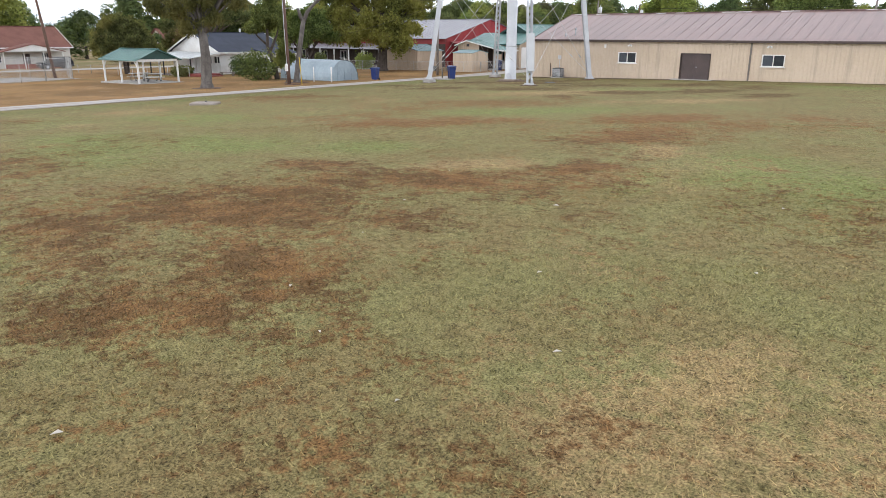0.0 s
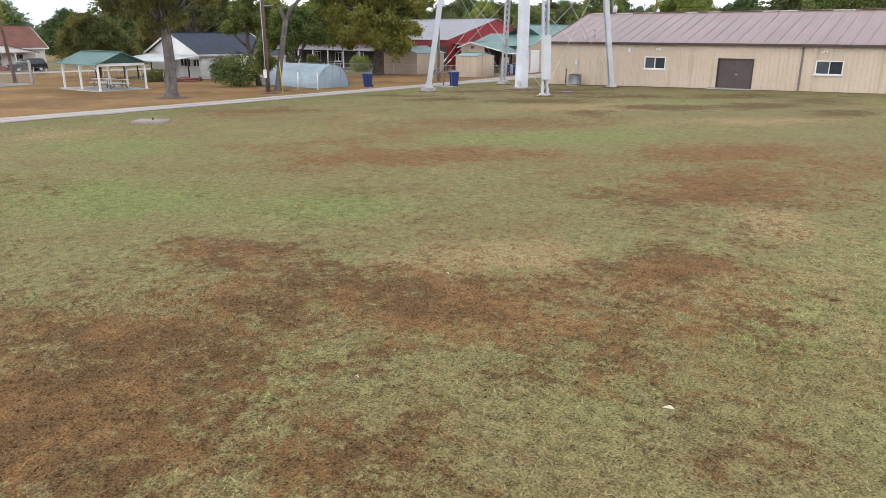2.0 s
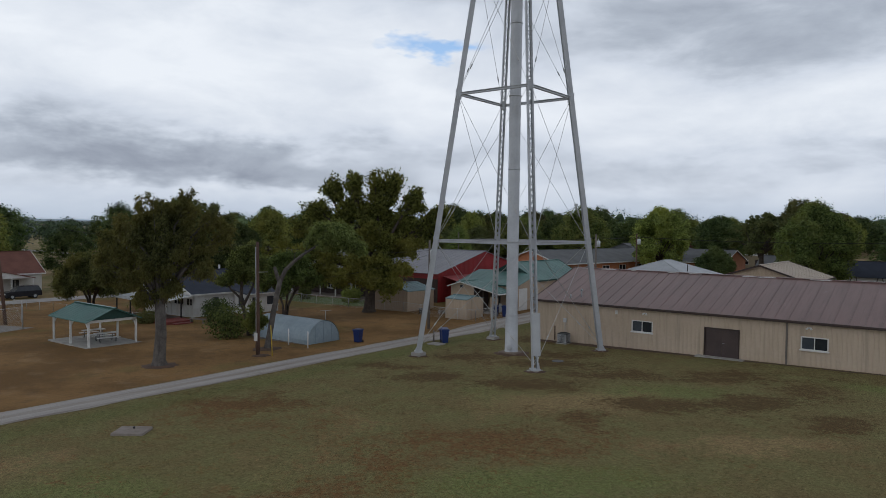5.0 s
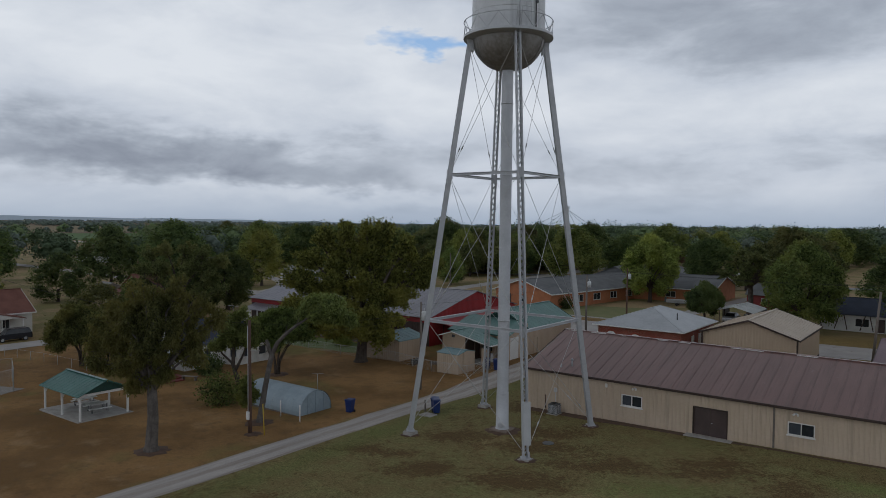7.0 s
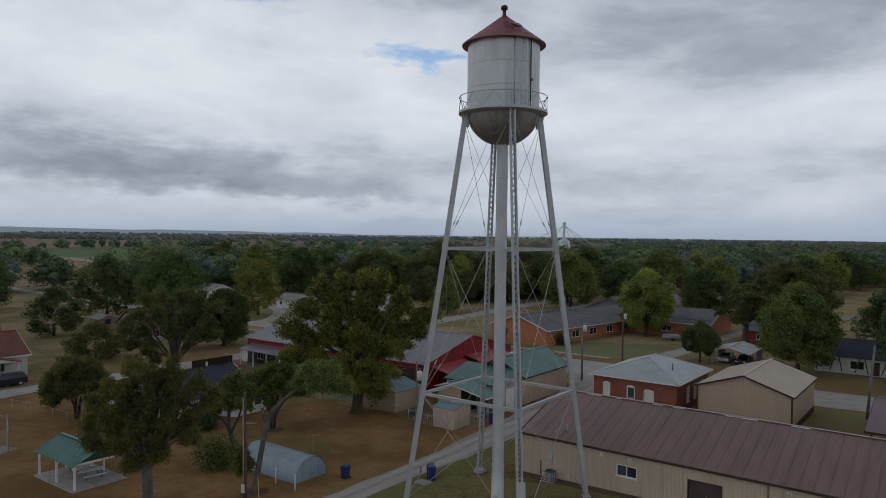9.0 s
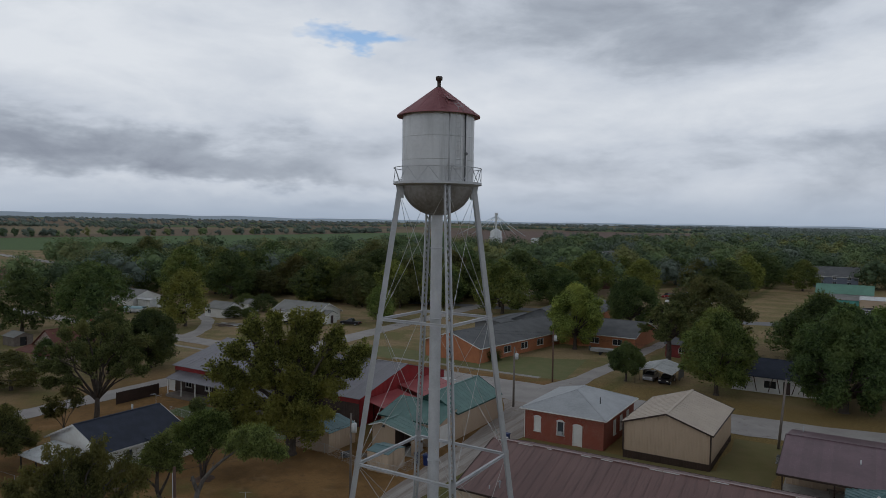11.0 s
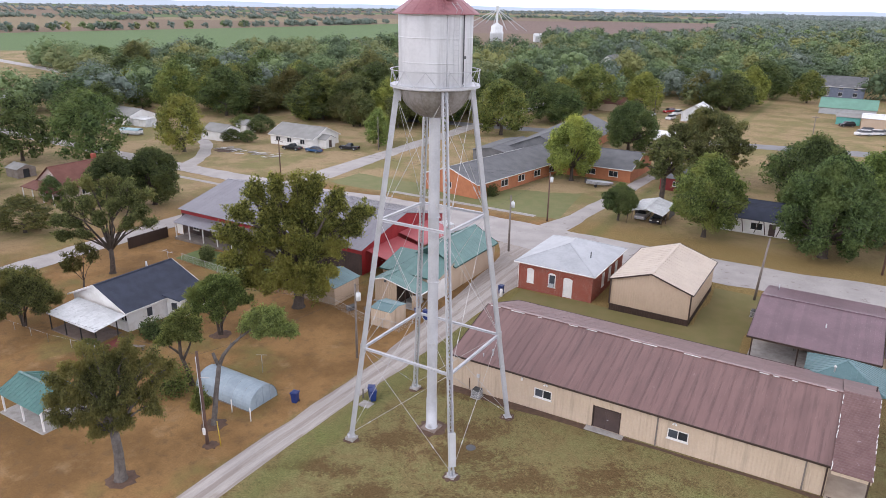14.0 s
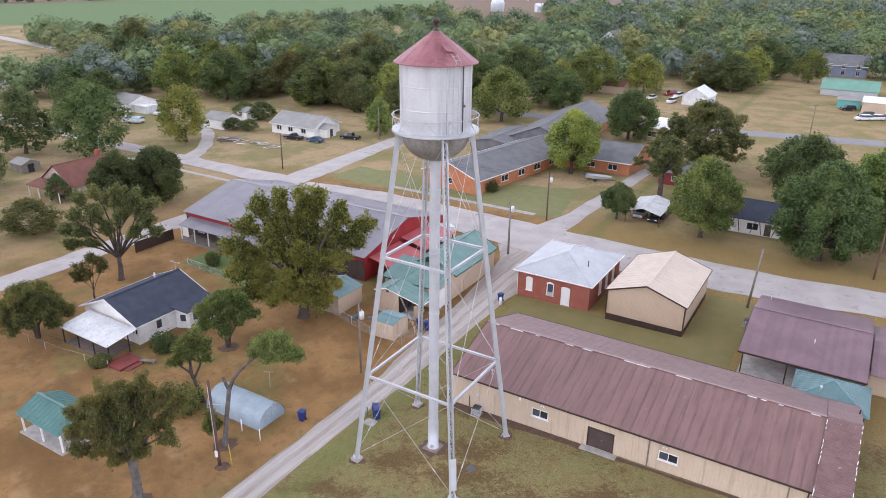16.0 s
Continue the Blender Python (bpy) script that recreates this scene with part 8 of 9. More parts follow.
# ---------- woods of the far town and the field edges ----------
def woods():
    rng = np.random.default_rng(31)
    spots, taken = [], set()

    def put(wx, wy, h):
        spots.append((wx * CA - wy * SA, wx * SA + wy * CA, h, math.hypot(wx, wy + 53)))

    tries = 0
    while len(spots) < 2100 and tries < 40000:
        tries += 1
        dist = 270 + 850 * rng.random() ** 0.85
        a = view + radians(rng.uniform(-42, 42))
        x, y = 27.9 + math.cos(a) * dist, -45.3 + math.sin(a) * dist
        wx, wy = x * CA + y * SA, -x * SA + y * CA
        edge = 25 * math.sin(wx / 70) + (560 + 0.6 * wx if wx > 0 else max(345, 550 + 0.75 * wx))
        if wy > edge or not clear_of(x, y) or noise.noise((x / 60, y / 60, 0)) < -0.30:
            continue
        cell = (int(x // 17), int(y // 17)) if dist < 620 else (int(x // 12), int(y // 12))
        if cell in taken:
            continue
        taken.add(cell)
        spots.append((x, y, rng.choice((9, 11, 12, 14, 16)) * rng.uniform(0.88, 1.1), dist))
    # a belt of trees and single ones along the far edge of the green crop
    for k in range(170):
        wx = rng.uniform(-760, -330) if k < 120 else rng.uniform(-330, 20)
        put(wx, 1315 + 1.2 * wx + abs(rng.normal()) * (30 if k < 120 else 12), rng.uniform(7, 12))
    # hedgerows between the stubble fields
    for wy0, x0, x1, n, deep in ((1500, -1150, -450, 150, 45), (1560, -420, -60, 50, 25), (1950, -1400, -200, 160, 40), (1740, 260, 900, 150, 35), (2350, -1700, 200, 200, 60), (2100, 300, 1050, 130, 60)):
        for k in range(n):
            t = rng.random()
            if noise.noise((t * 9, wy0 * 0.01, 7)) < -0.25:
                continue
            put(x0 + (x1 - x0) * t, wy0 + rng.normal() * deep + 90 * math.sin(t * 4), rng.uniform(7, 12))
    # wooded country on both far sides
    for k in range(1500):
        wy = 1000 + 2600 * rng.random() ** 0.7
        put(rng.uniform(0.50, 0.80) * wy, wy, rng.uniform(8, 13))
    for k in range(1300):
        wy = rng.uniform(2800, 4700)
        wx = rng.uniform(-0.62, 0.62) * wy
        if noise.noise((wx / 500, wy / 260, 5)) > -0.2:
            put(wx, wy, rng.uniform(8, 14))
    # the ground round the grain elevator is open
    open_ = [(GRAIN[0] + 0.46 * k, GRAIN[1] - 0.89 * k) for k in (0, 40, 80, 120, 160, 200)]
    spots = [q for q in spots if min(math.hypot(q[0] - a, q[1] - c) for a, c in open_) > 46]
    near, far = [], []
    for x, y, h, dist in spots:
        z = ground_z(x, y)
        r = h * (rng.uniform(0.54, 0.76) if dist < 1200 else rng.uniform(0.8, 1.3))
        n, s, k = (1500, 0.60, 16) if dist < 420 else (800, 0.80, 12) if dist < 600 else (260, 1.25, 8) if dist < 950 else (70, 2.0, 5) if dist < 1500 else (14, 3.2, 3)
        pf = np.array(egg(rng, k, h, r, 0.10, 0.36, rng.uniform(0.45, 0.75))) + np.array([x, y, z, 0, 0, 0])
        tri = np.concatenate([leaf_cloud(rng, pf, n, s, 3, 0.8, 0.0, 0.35, 0.42), cores(pf, 0.50 if dist < 950 else 0.95, rng)])
        # farther trees take haze-tinted colours, bluer and paler with distance
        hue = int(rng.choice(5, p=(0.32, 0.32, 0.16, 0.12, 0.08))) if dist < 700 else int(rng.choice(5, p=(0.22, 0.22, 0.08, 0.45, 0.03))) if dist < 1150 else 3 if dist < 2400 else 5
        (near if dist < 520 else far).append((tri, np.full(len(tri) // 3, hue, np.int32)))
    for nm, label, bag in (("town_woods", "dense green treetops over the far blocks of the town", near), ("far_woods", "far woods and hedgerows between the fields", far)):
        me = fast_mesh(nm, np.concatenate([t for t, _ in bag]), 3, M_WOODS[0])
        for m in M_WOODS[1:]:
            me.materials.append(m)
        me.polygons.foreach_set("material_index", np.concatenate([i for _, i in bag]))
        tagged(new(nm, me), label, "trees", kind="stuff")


def woods_material(name, c, c2):
    m, nt, b, geo = blank(name, 0.7)
    col = nmix(nt, nramp(nt, geo.outputs["Random Per Island"], 0.0, 1.0, 0.22, 0.78), c, c2)
    big = nnoise(nt, geo.outputs["Position"], 0.05, 3)
    col = nmix(nt, nramp(nt, big, 0.45, 0.7, 0, 0.45), col, tuple(0.5 * (p + q) * w for p, q, w in zip(c, c2, (1.5, 1.35, 1.2))))
    nt.links.new(col, b.inputs["Base Color"])
    b.inputs["Specular IOR Level"].default_value = 0.2
    return m


# the blue and the palest one have distance haze mixed into their colour
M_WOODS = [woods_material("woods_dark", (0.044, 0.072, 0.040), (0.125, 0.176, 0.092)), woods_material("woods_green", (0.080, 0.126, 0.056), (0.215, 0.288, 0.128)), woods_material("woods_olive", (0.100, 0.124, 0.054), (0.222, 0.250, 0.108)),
           woods_material("woods_haze_blue", (0.096, 0.130, 0.106), (0.175, 0.220, 0.178)), woods_material("woods_yellow", (0.130, 0.146, 0.054), (0.262, 0.276, 0.100)), woods_material("woods_haze_pale", (0.150, 0.184, 0.180), (0.190, 0.226, 0.218))]
GRAIN = (-318.0, 632.0)
woods()


# ---------- things out of doors ----------
def utility_pole(x, y, h, mat, label, r=0.15, arm=0.0, transformer=False, lean=(0, 0), arm_turn=0.0):
    p = thing("utility_pole", label, "pole", x, y)
    part("shaft", Build().tube([(0, 0, -0.4), (lean[0] * 0.5, lean[1] * 0.5, h * 0.5), (lean[0], lean[1], h)], [r, r * 0.85, r * 0.68], 10), mat, p)
    if arm:
        d = Vector((math.cos(radians(arm_turn)), math.sin(radians(arm_turn)), 0))
        c = Vector((lean[0], lean[1], h - 0.35))
        cross = part("cross_arm", Build().bar(c - d * arm, c + d * arm, 0.1, 0.12), M_WOODGREY, p)
        for s in (-0.9, -0.4, 0.4, 0.9):
            q = c + d * arm * s + Vector((0, 0, 0.06))
            part("insulator", Build().tube([q, q + Vector((0, 0, 0.08)), q + Vector((0, 0, 0.16))], [0.03, 0.05, 0.02], 6), M_GREYBOX, cross)
    if transformer:
        can = part("transformer", Build().tube([(0.38, 0, h - 1.75), (0.38, 0, h - 0.95), (0.38, 0, h - 0.88)], [0.26, 0.26, 0.16], 12), M_WHITE_METAL, p, "pale grey transformer can")
        part("bushing", Build().tube([(0.38, 0, h - 0.9), (0.38, 0, h - 0.6)], [0.05, 0.03], 6), M_GREYBOX, can)
    return p


pb = utility_pole(-15.3, -11.9, 8.6, M_WOODPOLE, "leaning red-brown timber pole with a white meter box", 0.16, lean=(-0.5, 0.3))
part("meter_box", Build().box(-0.12, 0.14, -0.30, -0.14, 1.15, 1.75, 0.02), M_WHITE, pb)
part("conduit", Build().tube([(0.02, -0.2, 1.75), (-0.2, -0.05, 4.5), (-0.45, 0.1, 8.2)], 0.03, 6), M_GREYBOX, pb)
part("bracket", Build().bar((-0.35, 0.2, 6.3), (0.5, 0.5, 6.35), 0.05, 0.05), M_ROD, pb)
utility_pole(-14.1, 7.2, 8.5, M_WOODGREY, "grey timber pole with a transformer beside the lane", 0.14, transformer=True)
utility_pole(-15.6, 46.6, 8.8, M_WOODGREY, "weathered pole with a transformer at the street corner", 0.17, transformer=True)
utility_pole(-16.9, 64.4, 8.8, M_WOODPOLE, "brown timber pole beside the school lawn", 0.15, transformer=True)
utility_pole(19.5, 46.0, 8.4, M_WOODGREY, "leaning grey timber pole beside the pavilion", 0.17, lean=(0.6, 0.1))
utility_pole(33.4, 65.5, 9.2, M_WOODPOLE, "brown timber pole with a cross arm beside the street", 0.16, arm=0.9, transformer=True, arm_turn=90)
utility_pole(-81.6, 66.6, 8.0, M_WOODPOLE, "timber pole with a cross arm at the street corner", 0.15, arm=1.0, arm_turn=10)
utility_pole(-79.5, 100.3, 8.6, M_WOODGREY, "bare grey timber pole beside the street", 0.14)
utility_pole(-49.8, -16.4, 11.0, M_WOODPOLE, "dark leaning timber pole by the wire fence", 0.18, arm=0.8, lean=(-0.9, -0.7))
for x, y in ((-14.3, 249.6), (12.9, 251.9), (-37.9, 208.8), (16, 160)):
    utility_pole(x, y, 9.5, M_WOODGREY, "far timber pole beside the field road", 0.15, arm=0.9)


def power_line(spans, label):
    p = thing("power_line", label, "cable", *spans[0][0][:2])
    o = Vector((p.matrix_basis.translation))
    for a, c, sag in spans:
        a, c = Vector(a), Vector(c)
        pts = [a.lerp(c, i / 12) - Vector((0, 0, sag * 4 * (i / 12) * (1 - i / 12))) - o for i in range(13)]
        part("wire", Build().tube(pts, 0.011, 4), M_BLACK, p)
    return p


power_line([((33.4, 65.0 + k, 9.2 + 0.05 * k), (-16.9, 64.0 + k, 8.6), 0.7) for k in (-0.7, 0.0, 0.7)] + [((33.4, 65.0 + k, 9.2), (110, 76.0 + k, 10), 0.9) for k in (-0.7, 0.0, 0.7)], "slack power cables along the street")
power_line([((-16.9, 64.4, 8.6 + k), (-81.6, 66.6, 7.4 + k), 0.8) for k in (-0.5, 0.0)], "slack power cables past the school")
power_line([((-14.1, 7.2, 8.3), (-15.6, 46.6, 8.7), 0.6), ((-14.1, 7.2, 7.6), (-15.7, -11.6, 8.3), 0.4), ((-15.7, -11.6, 8.3), (-50.5, -17.0, 10.5), 0.7), ((-15.6, 46.6, 8.6), (-16.9, 64.4, 8.6), 0.2), ((-14.1, 7.2, 7.2), (-40.5, 8.5, 2.8), 0.6), ((33.4, 65.5, 8.7), (20.1, 46.1, 8.3), 0.4)], "single slack service cables between poles and houses")


def wheeled_bin(x, y, turn, mat, label, h=1.05):
    t = thing("wheeled_bin", label, "bin", x, y, turn=turn, group="wheeled bins")
    lo, hi = 0.23, 0.30
    ring_ = lambda k, z, dy=0.0: [(-k, -k * 1.1 + dy, z), (k, -k * 1.1 + dy, z), (k, k * 1.1 + dy, z), (-k, k * 1.1 + dy, z)]
    part("body", Build().loft([ring_(lo, 0.06), ring_(hi - 0.01, h - 0.08), ring_(hi + 0.03, h - 0.07), ring_(hi + 0.03, h - 0.02)], True, True), mat, t)
    part("lid", Build().loft([ring_(hi + 0.045, h - 0.02), ring_(hi + 0.04, h + 0.02), ring_(hi - 0.08, h + 0.07)], True, True), mat, t)
    part("handle", Build().tube([(-0.2, 0.37, h - 0.1), (-0.2, 0.44, h - 0.06), (0.2, 0.44, h - 0.06), (0.2, 0.37, h - 0.1)], 0.018, 6), M_BLACK, t)
    for s in (-1, 1):
        part("wheel", Build().tube([(s * 0.26, 0.27, 0.11), (s * 0.31, 0.27, 0.11)], 0.11, 12), M_BLACK, t)
    return t


wheeled_bin(-7.95, 1.55, 30, M_BLUE, "dark blue wheeled bin beside a short post", 1.15)
wheeled_bin(-7.45, 1.1, 50, M_BLUE, "dark blue wheeled bin with its lid hanging open", 1.15)
wheeled_bin(-13.6, -2.9, 10, M_BLUE, "dark blue wheeled bin beside the lane", 1.1)
wheeled_bin(-9.0, 31.0, 0, M_BLUE, "dark blue wheeled bin at the edge of the yard", 1.15)
wheeled_bin(-14.2, 19.0, 40, M_BLUE, "dark blue wheeled bin beside the small shed", 1.2)
wheeled_bin(-13.1, 19.2, 20, M_BLUE, "dark blue wheeled bin beside the small shed", 1.2)


def post(name, x, y, h, r, mat, label, cat="post"):
    b = Build().tube([(0, 0, -0.2), (0, 0, h - r * 0.6), (0, 0, h)], [r, r, r * 0.55], 8)
    return solo(name, b, mat, label, cat, x, y, ground_z(x, y))


post("white_post", -17.4, -7.2, 1.35, 0.055, M_WHITE, "white-painted pipe post before the round hut")
post("white_post", -14.8, -7.4, 1.35, 0.055, M_WHITE, "white-painted pipe post before the round hut")
M_YELLOW = plain("yellow_plastic", (0.55, 0.40, 0.03), (0.45, 0.32, 0.02), 2, 0.5)
solo("guy_guard", Build().tube([(0, 0, -0.1), (-0.35, 0.12, 2.3)], 0.04, 8), M_YELLOW, "yellow plastic guard on a guy wire", "guy wire guard", -14.1, -11.5, ground_z(-14.1, -11.5))
post("short_post", -8.55, 1.0, 1.0, 0.07, M_WOODGREY, "short weathered timber post beside the bins")
post("white_tank", -8.6, 30.2, 1.0, 0.22, M_WHITE, "small white upright gas bottle", "gas bottle")
solo("base_slab", Build().box(-0.6, 0.6, -0.5, 0.5, -0.2, 0.08, 0.02), M_CONC, "small concrete slab in the grass near the bins", "slab", -7.6, 0.2, ground_z(-7.6, 0.2))
hx, hy = -3.1, -28.4
hz = ground_z(hx, hy) + 0.06
hatch = thing("access_slab", "square concrete access slab flush in the lawn", "hatch", hx, hy, hz, 38)
part("slab", Build().box(-0.74, 0.74, -0.6, 0.6, -0.4, 0.07, 0.03), plain("old_concrete", (0.34, 0.295, 0.265), (0.25, 0.21, 0.18), 2.2, 0.9, 0, 20), hatch)
part("lifting_eye", Build().tube([(0.0, 0.2, 0.05), (0.0, 0.2, 0.15)], 0.05, 8), M_BLACK, hatch)
b = Build().tube([(0, 0, -0.1), (0, 0, 0.04)], 0.42, 20)
solo("manhole_cover", b, M_DKGREY, "round grey manhole cover in the lawn", "manhole cover", 4.2, -0.8, ground_z(4.2, -0.8))


def air_unit(x, y, turn, label):
    t = thing("air_conditioner", label, "air conditioner", x, y, turn=turn)
    part("pad", Build().box(-0.5, 0.5, -0.5, 0.5, -0.2, 0.06, 0.02), M_CONC, t)
    body = part("casing", Build().box(-0.4, 0.4, -0.4, 0.4, 0.06, 0.86, 0.04), M_DKGREY, t)
    for k in range(8):
        part("slat", Build().box(-0.415, 0.415, -0.415, 0.415, 0.14 + k * 0.085, 0.17 + k * 0.085), M_GREYBOX, body)
    b = Build()
    for r in (0.1, 0.2, 0.3):
        b.tube([(r * math.cos(a * math.pi / 8), r * math.sin(a * math.pi / 8), 0.89) for a in range(17)], 0.012, 4, False)
    part("fan_guard", b, M_BLACK, t)
    return t


air_unit(0.65, 6.75, 0, "grey outdoor air-conditioning unit against the tan wall")
air_unit(20.3, 40.5, 0, "grey outdoor air-conditioning unit beside the pavilion")


def soil_disc(x, y, r, label, seed):
    rng = np.random.default_rng(seed)
    k = 22
    rim = [r * (1 + rng.uniform(-0.18, 0.18)) for _ in range(k)]
    b = Build()
    rings = []
    for f, up in ((1.0, -0.05), (0.9, 0.03), (0.5, 0.07), (0.05, 0.09)):
        ring_ = []
        for i in range(k):
            a = 2 * math.pi * i / k
            px, py = math.cos(a) * rim[i] * f, math.sin(a) * rim[i] * f
            ring_.append((px, py, ground_z(x + px, y + py) - ground_z(x, y) + up))
        rings.append(ring_)
    b.loft(rings, False, True, True)
    return solo("soil_bed", b, M_RUST, label, "soil", x, y, ground_z(x, y), kind="structure")


soil_disc(-17.4, -18.7, 1.3, "bare dark soil round a tree trunk", 1)
soil_disc(-17.2, -9.5, 1.2, "bare dark soil round a tree trunk", 2)
soil_disc(-15.0, -11.8, 0.7, "bare dark soil round a pole", 3)
for i, (sx, sy) in enumerate(((1, -1), (-1, -1), (1, 1), (-1, 1))):
    soil_disc(TX + 5 * sx, TY + 5 * sy, 0.7, "bare dark soil round a footing", 4 + i)
soil_disc(TX, TY, 1.35, "bare dark soil round the riser footing", 14)
soil_disc(-31.0, 3.7, 1.2, "bare dark soil round a tree trunk", 9)
road("soil_strip", "bare dark soil along the wall foot", [(-2.5, 7.0, 0.9), (4, 7.0, 1.1), (10, 7.1, 0.8), (18, 7.15, 0.5), (30, 7.2, 0.45)], M_RUST, 0.012, 0.0, 0.12, 21)


# ---------- fences ----------
def wire_fence(pts, h, label, posts=3.0, mesh=True, mat=None):
    f = thing("wire_fence", label, "fence", *pts[0])
    o = f.matrix_basis.translation.copy()
    for (x0, y0), (x1, y1) in zip(pts, pts[1:]):
        L = math.hypot(x1 - x0, y1 - y0)
        k = max(1, round(L / posts))
        at = [Vector((x0 + (x1 - x0) * i / k, y0 + (y1 - y0) * i / k, 0)) for i in range(k + 1)]
        for p in at:
            p.z = ground_z(p.x, p.y)
        for p in at:
            part("post", Build().tube([p - o - Vector((0, 0, 0.2)), p - o + Vector((0, 0, h + 0.03))], 0.03, 6), mat or M_ROD, f)
        for p, q in zip(at, at[1:]):
            part("rail", Build().tube([p - o + Vector((0, 0, h)), q - o + Vector((0, 0, h))], 0.02 if mesh else 0.009, 5), mat or M_ROD, f)
            if mesh:
                b = Build()
                n = max(2, int((q - p).length / 0.22))
                for i in range(-int(h / 0.22), n):
                    for s in (1, -1):
                        a0, a1 = i / n, i / n + h / 0.22 / n
                        c0, c1 = max(a0, 0), min(a1, 1)
                        if c1 <= c0:
                            continue
                        z0, z1 = (c0 - a0) / (a1 - a0) * h, (c1 - a0) / (a1 - a0) * h
                        if s < 0:
                            z0, z1 = h - z0, h - z1
                        b.bar(p.lerp(q, c0) - o + Vector((0, 0, z0)), p.lerp(q, c1) - o + Vector((0, 0, z1)), 0.006, 0.006)
                part("wire_netting", b, M_ROD, f)
    return f


wire_fence([(-45.0, -16.7), (-43.0, -20.3), (-40.5, -26.0)], 2.2, "tall bent wire fence round the hard court", 3.2)
wire_fence([(-45.0, -16.7), (-51.0, -14.5), (-52.5, -22.0)], 2.2, "tall bent wire fence round the hard court", 3.2)
wire_fence([(-66, -9.5), (-58.6, -8.1), (-46, -7.6), (-38.9, -6.6)], 1.0, "low wire fence beside the white house", 3.0, False)
wire_fence([(-55.3, 18.2), (-44, 17.2), (-34.3, 16.4), (-25.5, 16.6), (-18.5, 14.6), (-13.8, 14.6)], 1.15, "low wire fence round the barn's green yard", 3.0)
wire_fence([(-13.8, 14.6), (-13.6, 20.0)], 1.15, "low wire fence round the barn's green yard", 2.6)
wire_fence([(-330, 150), (-255, 128), (-228, 160)], 1.3, "long low paddock fence far off", 6, False, M_WOODGREY)
bf = thing("board_fence", "dark weathered board fence beside the barn", "fence", -66.4, 24.5)
for i in range(46):
    part("board", Build().box(0, 0.05, -i * 0.16, -i * 0.16 + 0.145, -0.3, 1.75 + 0.04 * math.sin(i * 1.7)), M_BROWN, bf)
cv = plain("court_paving", (0.30, 0.28, 0.26), (0.24, 0.22, 0.20), 0.5, 0.9)
road("hard_court", "worn grey hard court behind the wire fence", [(-46.5, -26, 9), (-49.5, -17, 9)], cv, 0.03, 0.0, 0.2, 22)
# green watered yard before the barn
gy = plain("watered_grass", (0.10, 0.150, 0.045), (0.135, 0.175, 0.06), 0.6, 0.95, 0, 12, bmp=0.5)
road("green_yard", "watered green grass before the barn porch", [(-57, 21.0, 6.0), (-36, 20.8, 6.4), (-32, 20.8, 5.0)], gy, 0.02, 0.0, 0.4, 23)
sl = plain("school_grass", (0.155, 0.175, 0.062), (0.20, 0.19, 0.08), 0.5, 0.95, 0, 12, bmp=0.5)
road("school_lawn", "green mown lawn before the school", [(-68, 72, 9), (-46.5, 70.8, 9.0), (-34, 73, 14), (-17, 75.5, 19)], sl, 0.022, 0.0, 0.6, 24)
bl = plain("back_grass", (0.165, 0.150, 0.050), (0.20, 0.165, 0.065), 0.5, 0.95, 0, 12, bmp=0.5)
road("back_lawn", "green mown lawn between the buildings", [(-7, 28.2, 10.6), (20.4, 29.5, 9)], bl, 0.02, 0.0, 0.3, 25)
road("side_lawn", "green mown lawn between the buildings", [(17.4, 33.5, 5.8), (17.6, 47.5, 5.8)], bl, 0.026, 0.0, 0.3, 26)
M_LITTER = plain("litter", (0.66, 0.62, 0.56), (0.5, 0.46, 0.4), 4, 0.7)
rnd = random.Random(12)
for x, y in ((30.9, -37.7), (27.8, -50.5), (28.0, -47.5), (26.4, -46.6), (30.6, -46.3), (29.0, -44.0), (24.0, -41.4), (31.6, -42.2), (25.2, -43.9), (29.9, -48.2), (22.6, -38.0), (27.0, -40.0)):
    b = Build()
    s = rnd.uniform(0.03, 0.07)
    b.poly([(-s, -s * 0.4, 0), (s * 0.2, -s * 0.6, 0.015), (s, 0.1 * s, 0), (0.1 * s, s * 0.5, 0.02)])
    b.poly([(-s, -s * 0.4, -0.003), (0.1 * s, s * 0.5, 0.017), (s, 0.1 * s, -0.003), (s * 0.2, -s * 0.6, 0.012)])
    solo("dry_leaf", b, M_LITTER, "pale curled dry leaf on the lawn", "leaf", x, y, ground_z(x, y) + 0.035, rnd.uniform(0, 360), "fallen leaves")


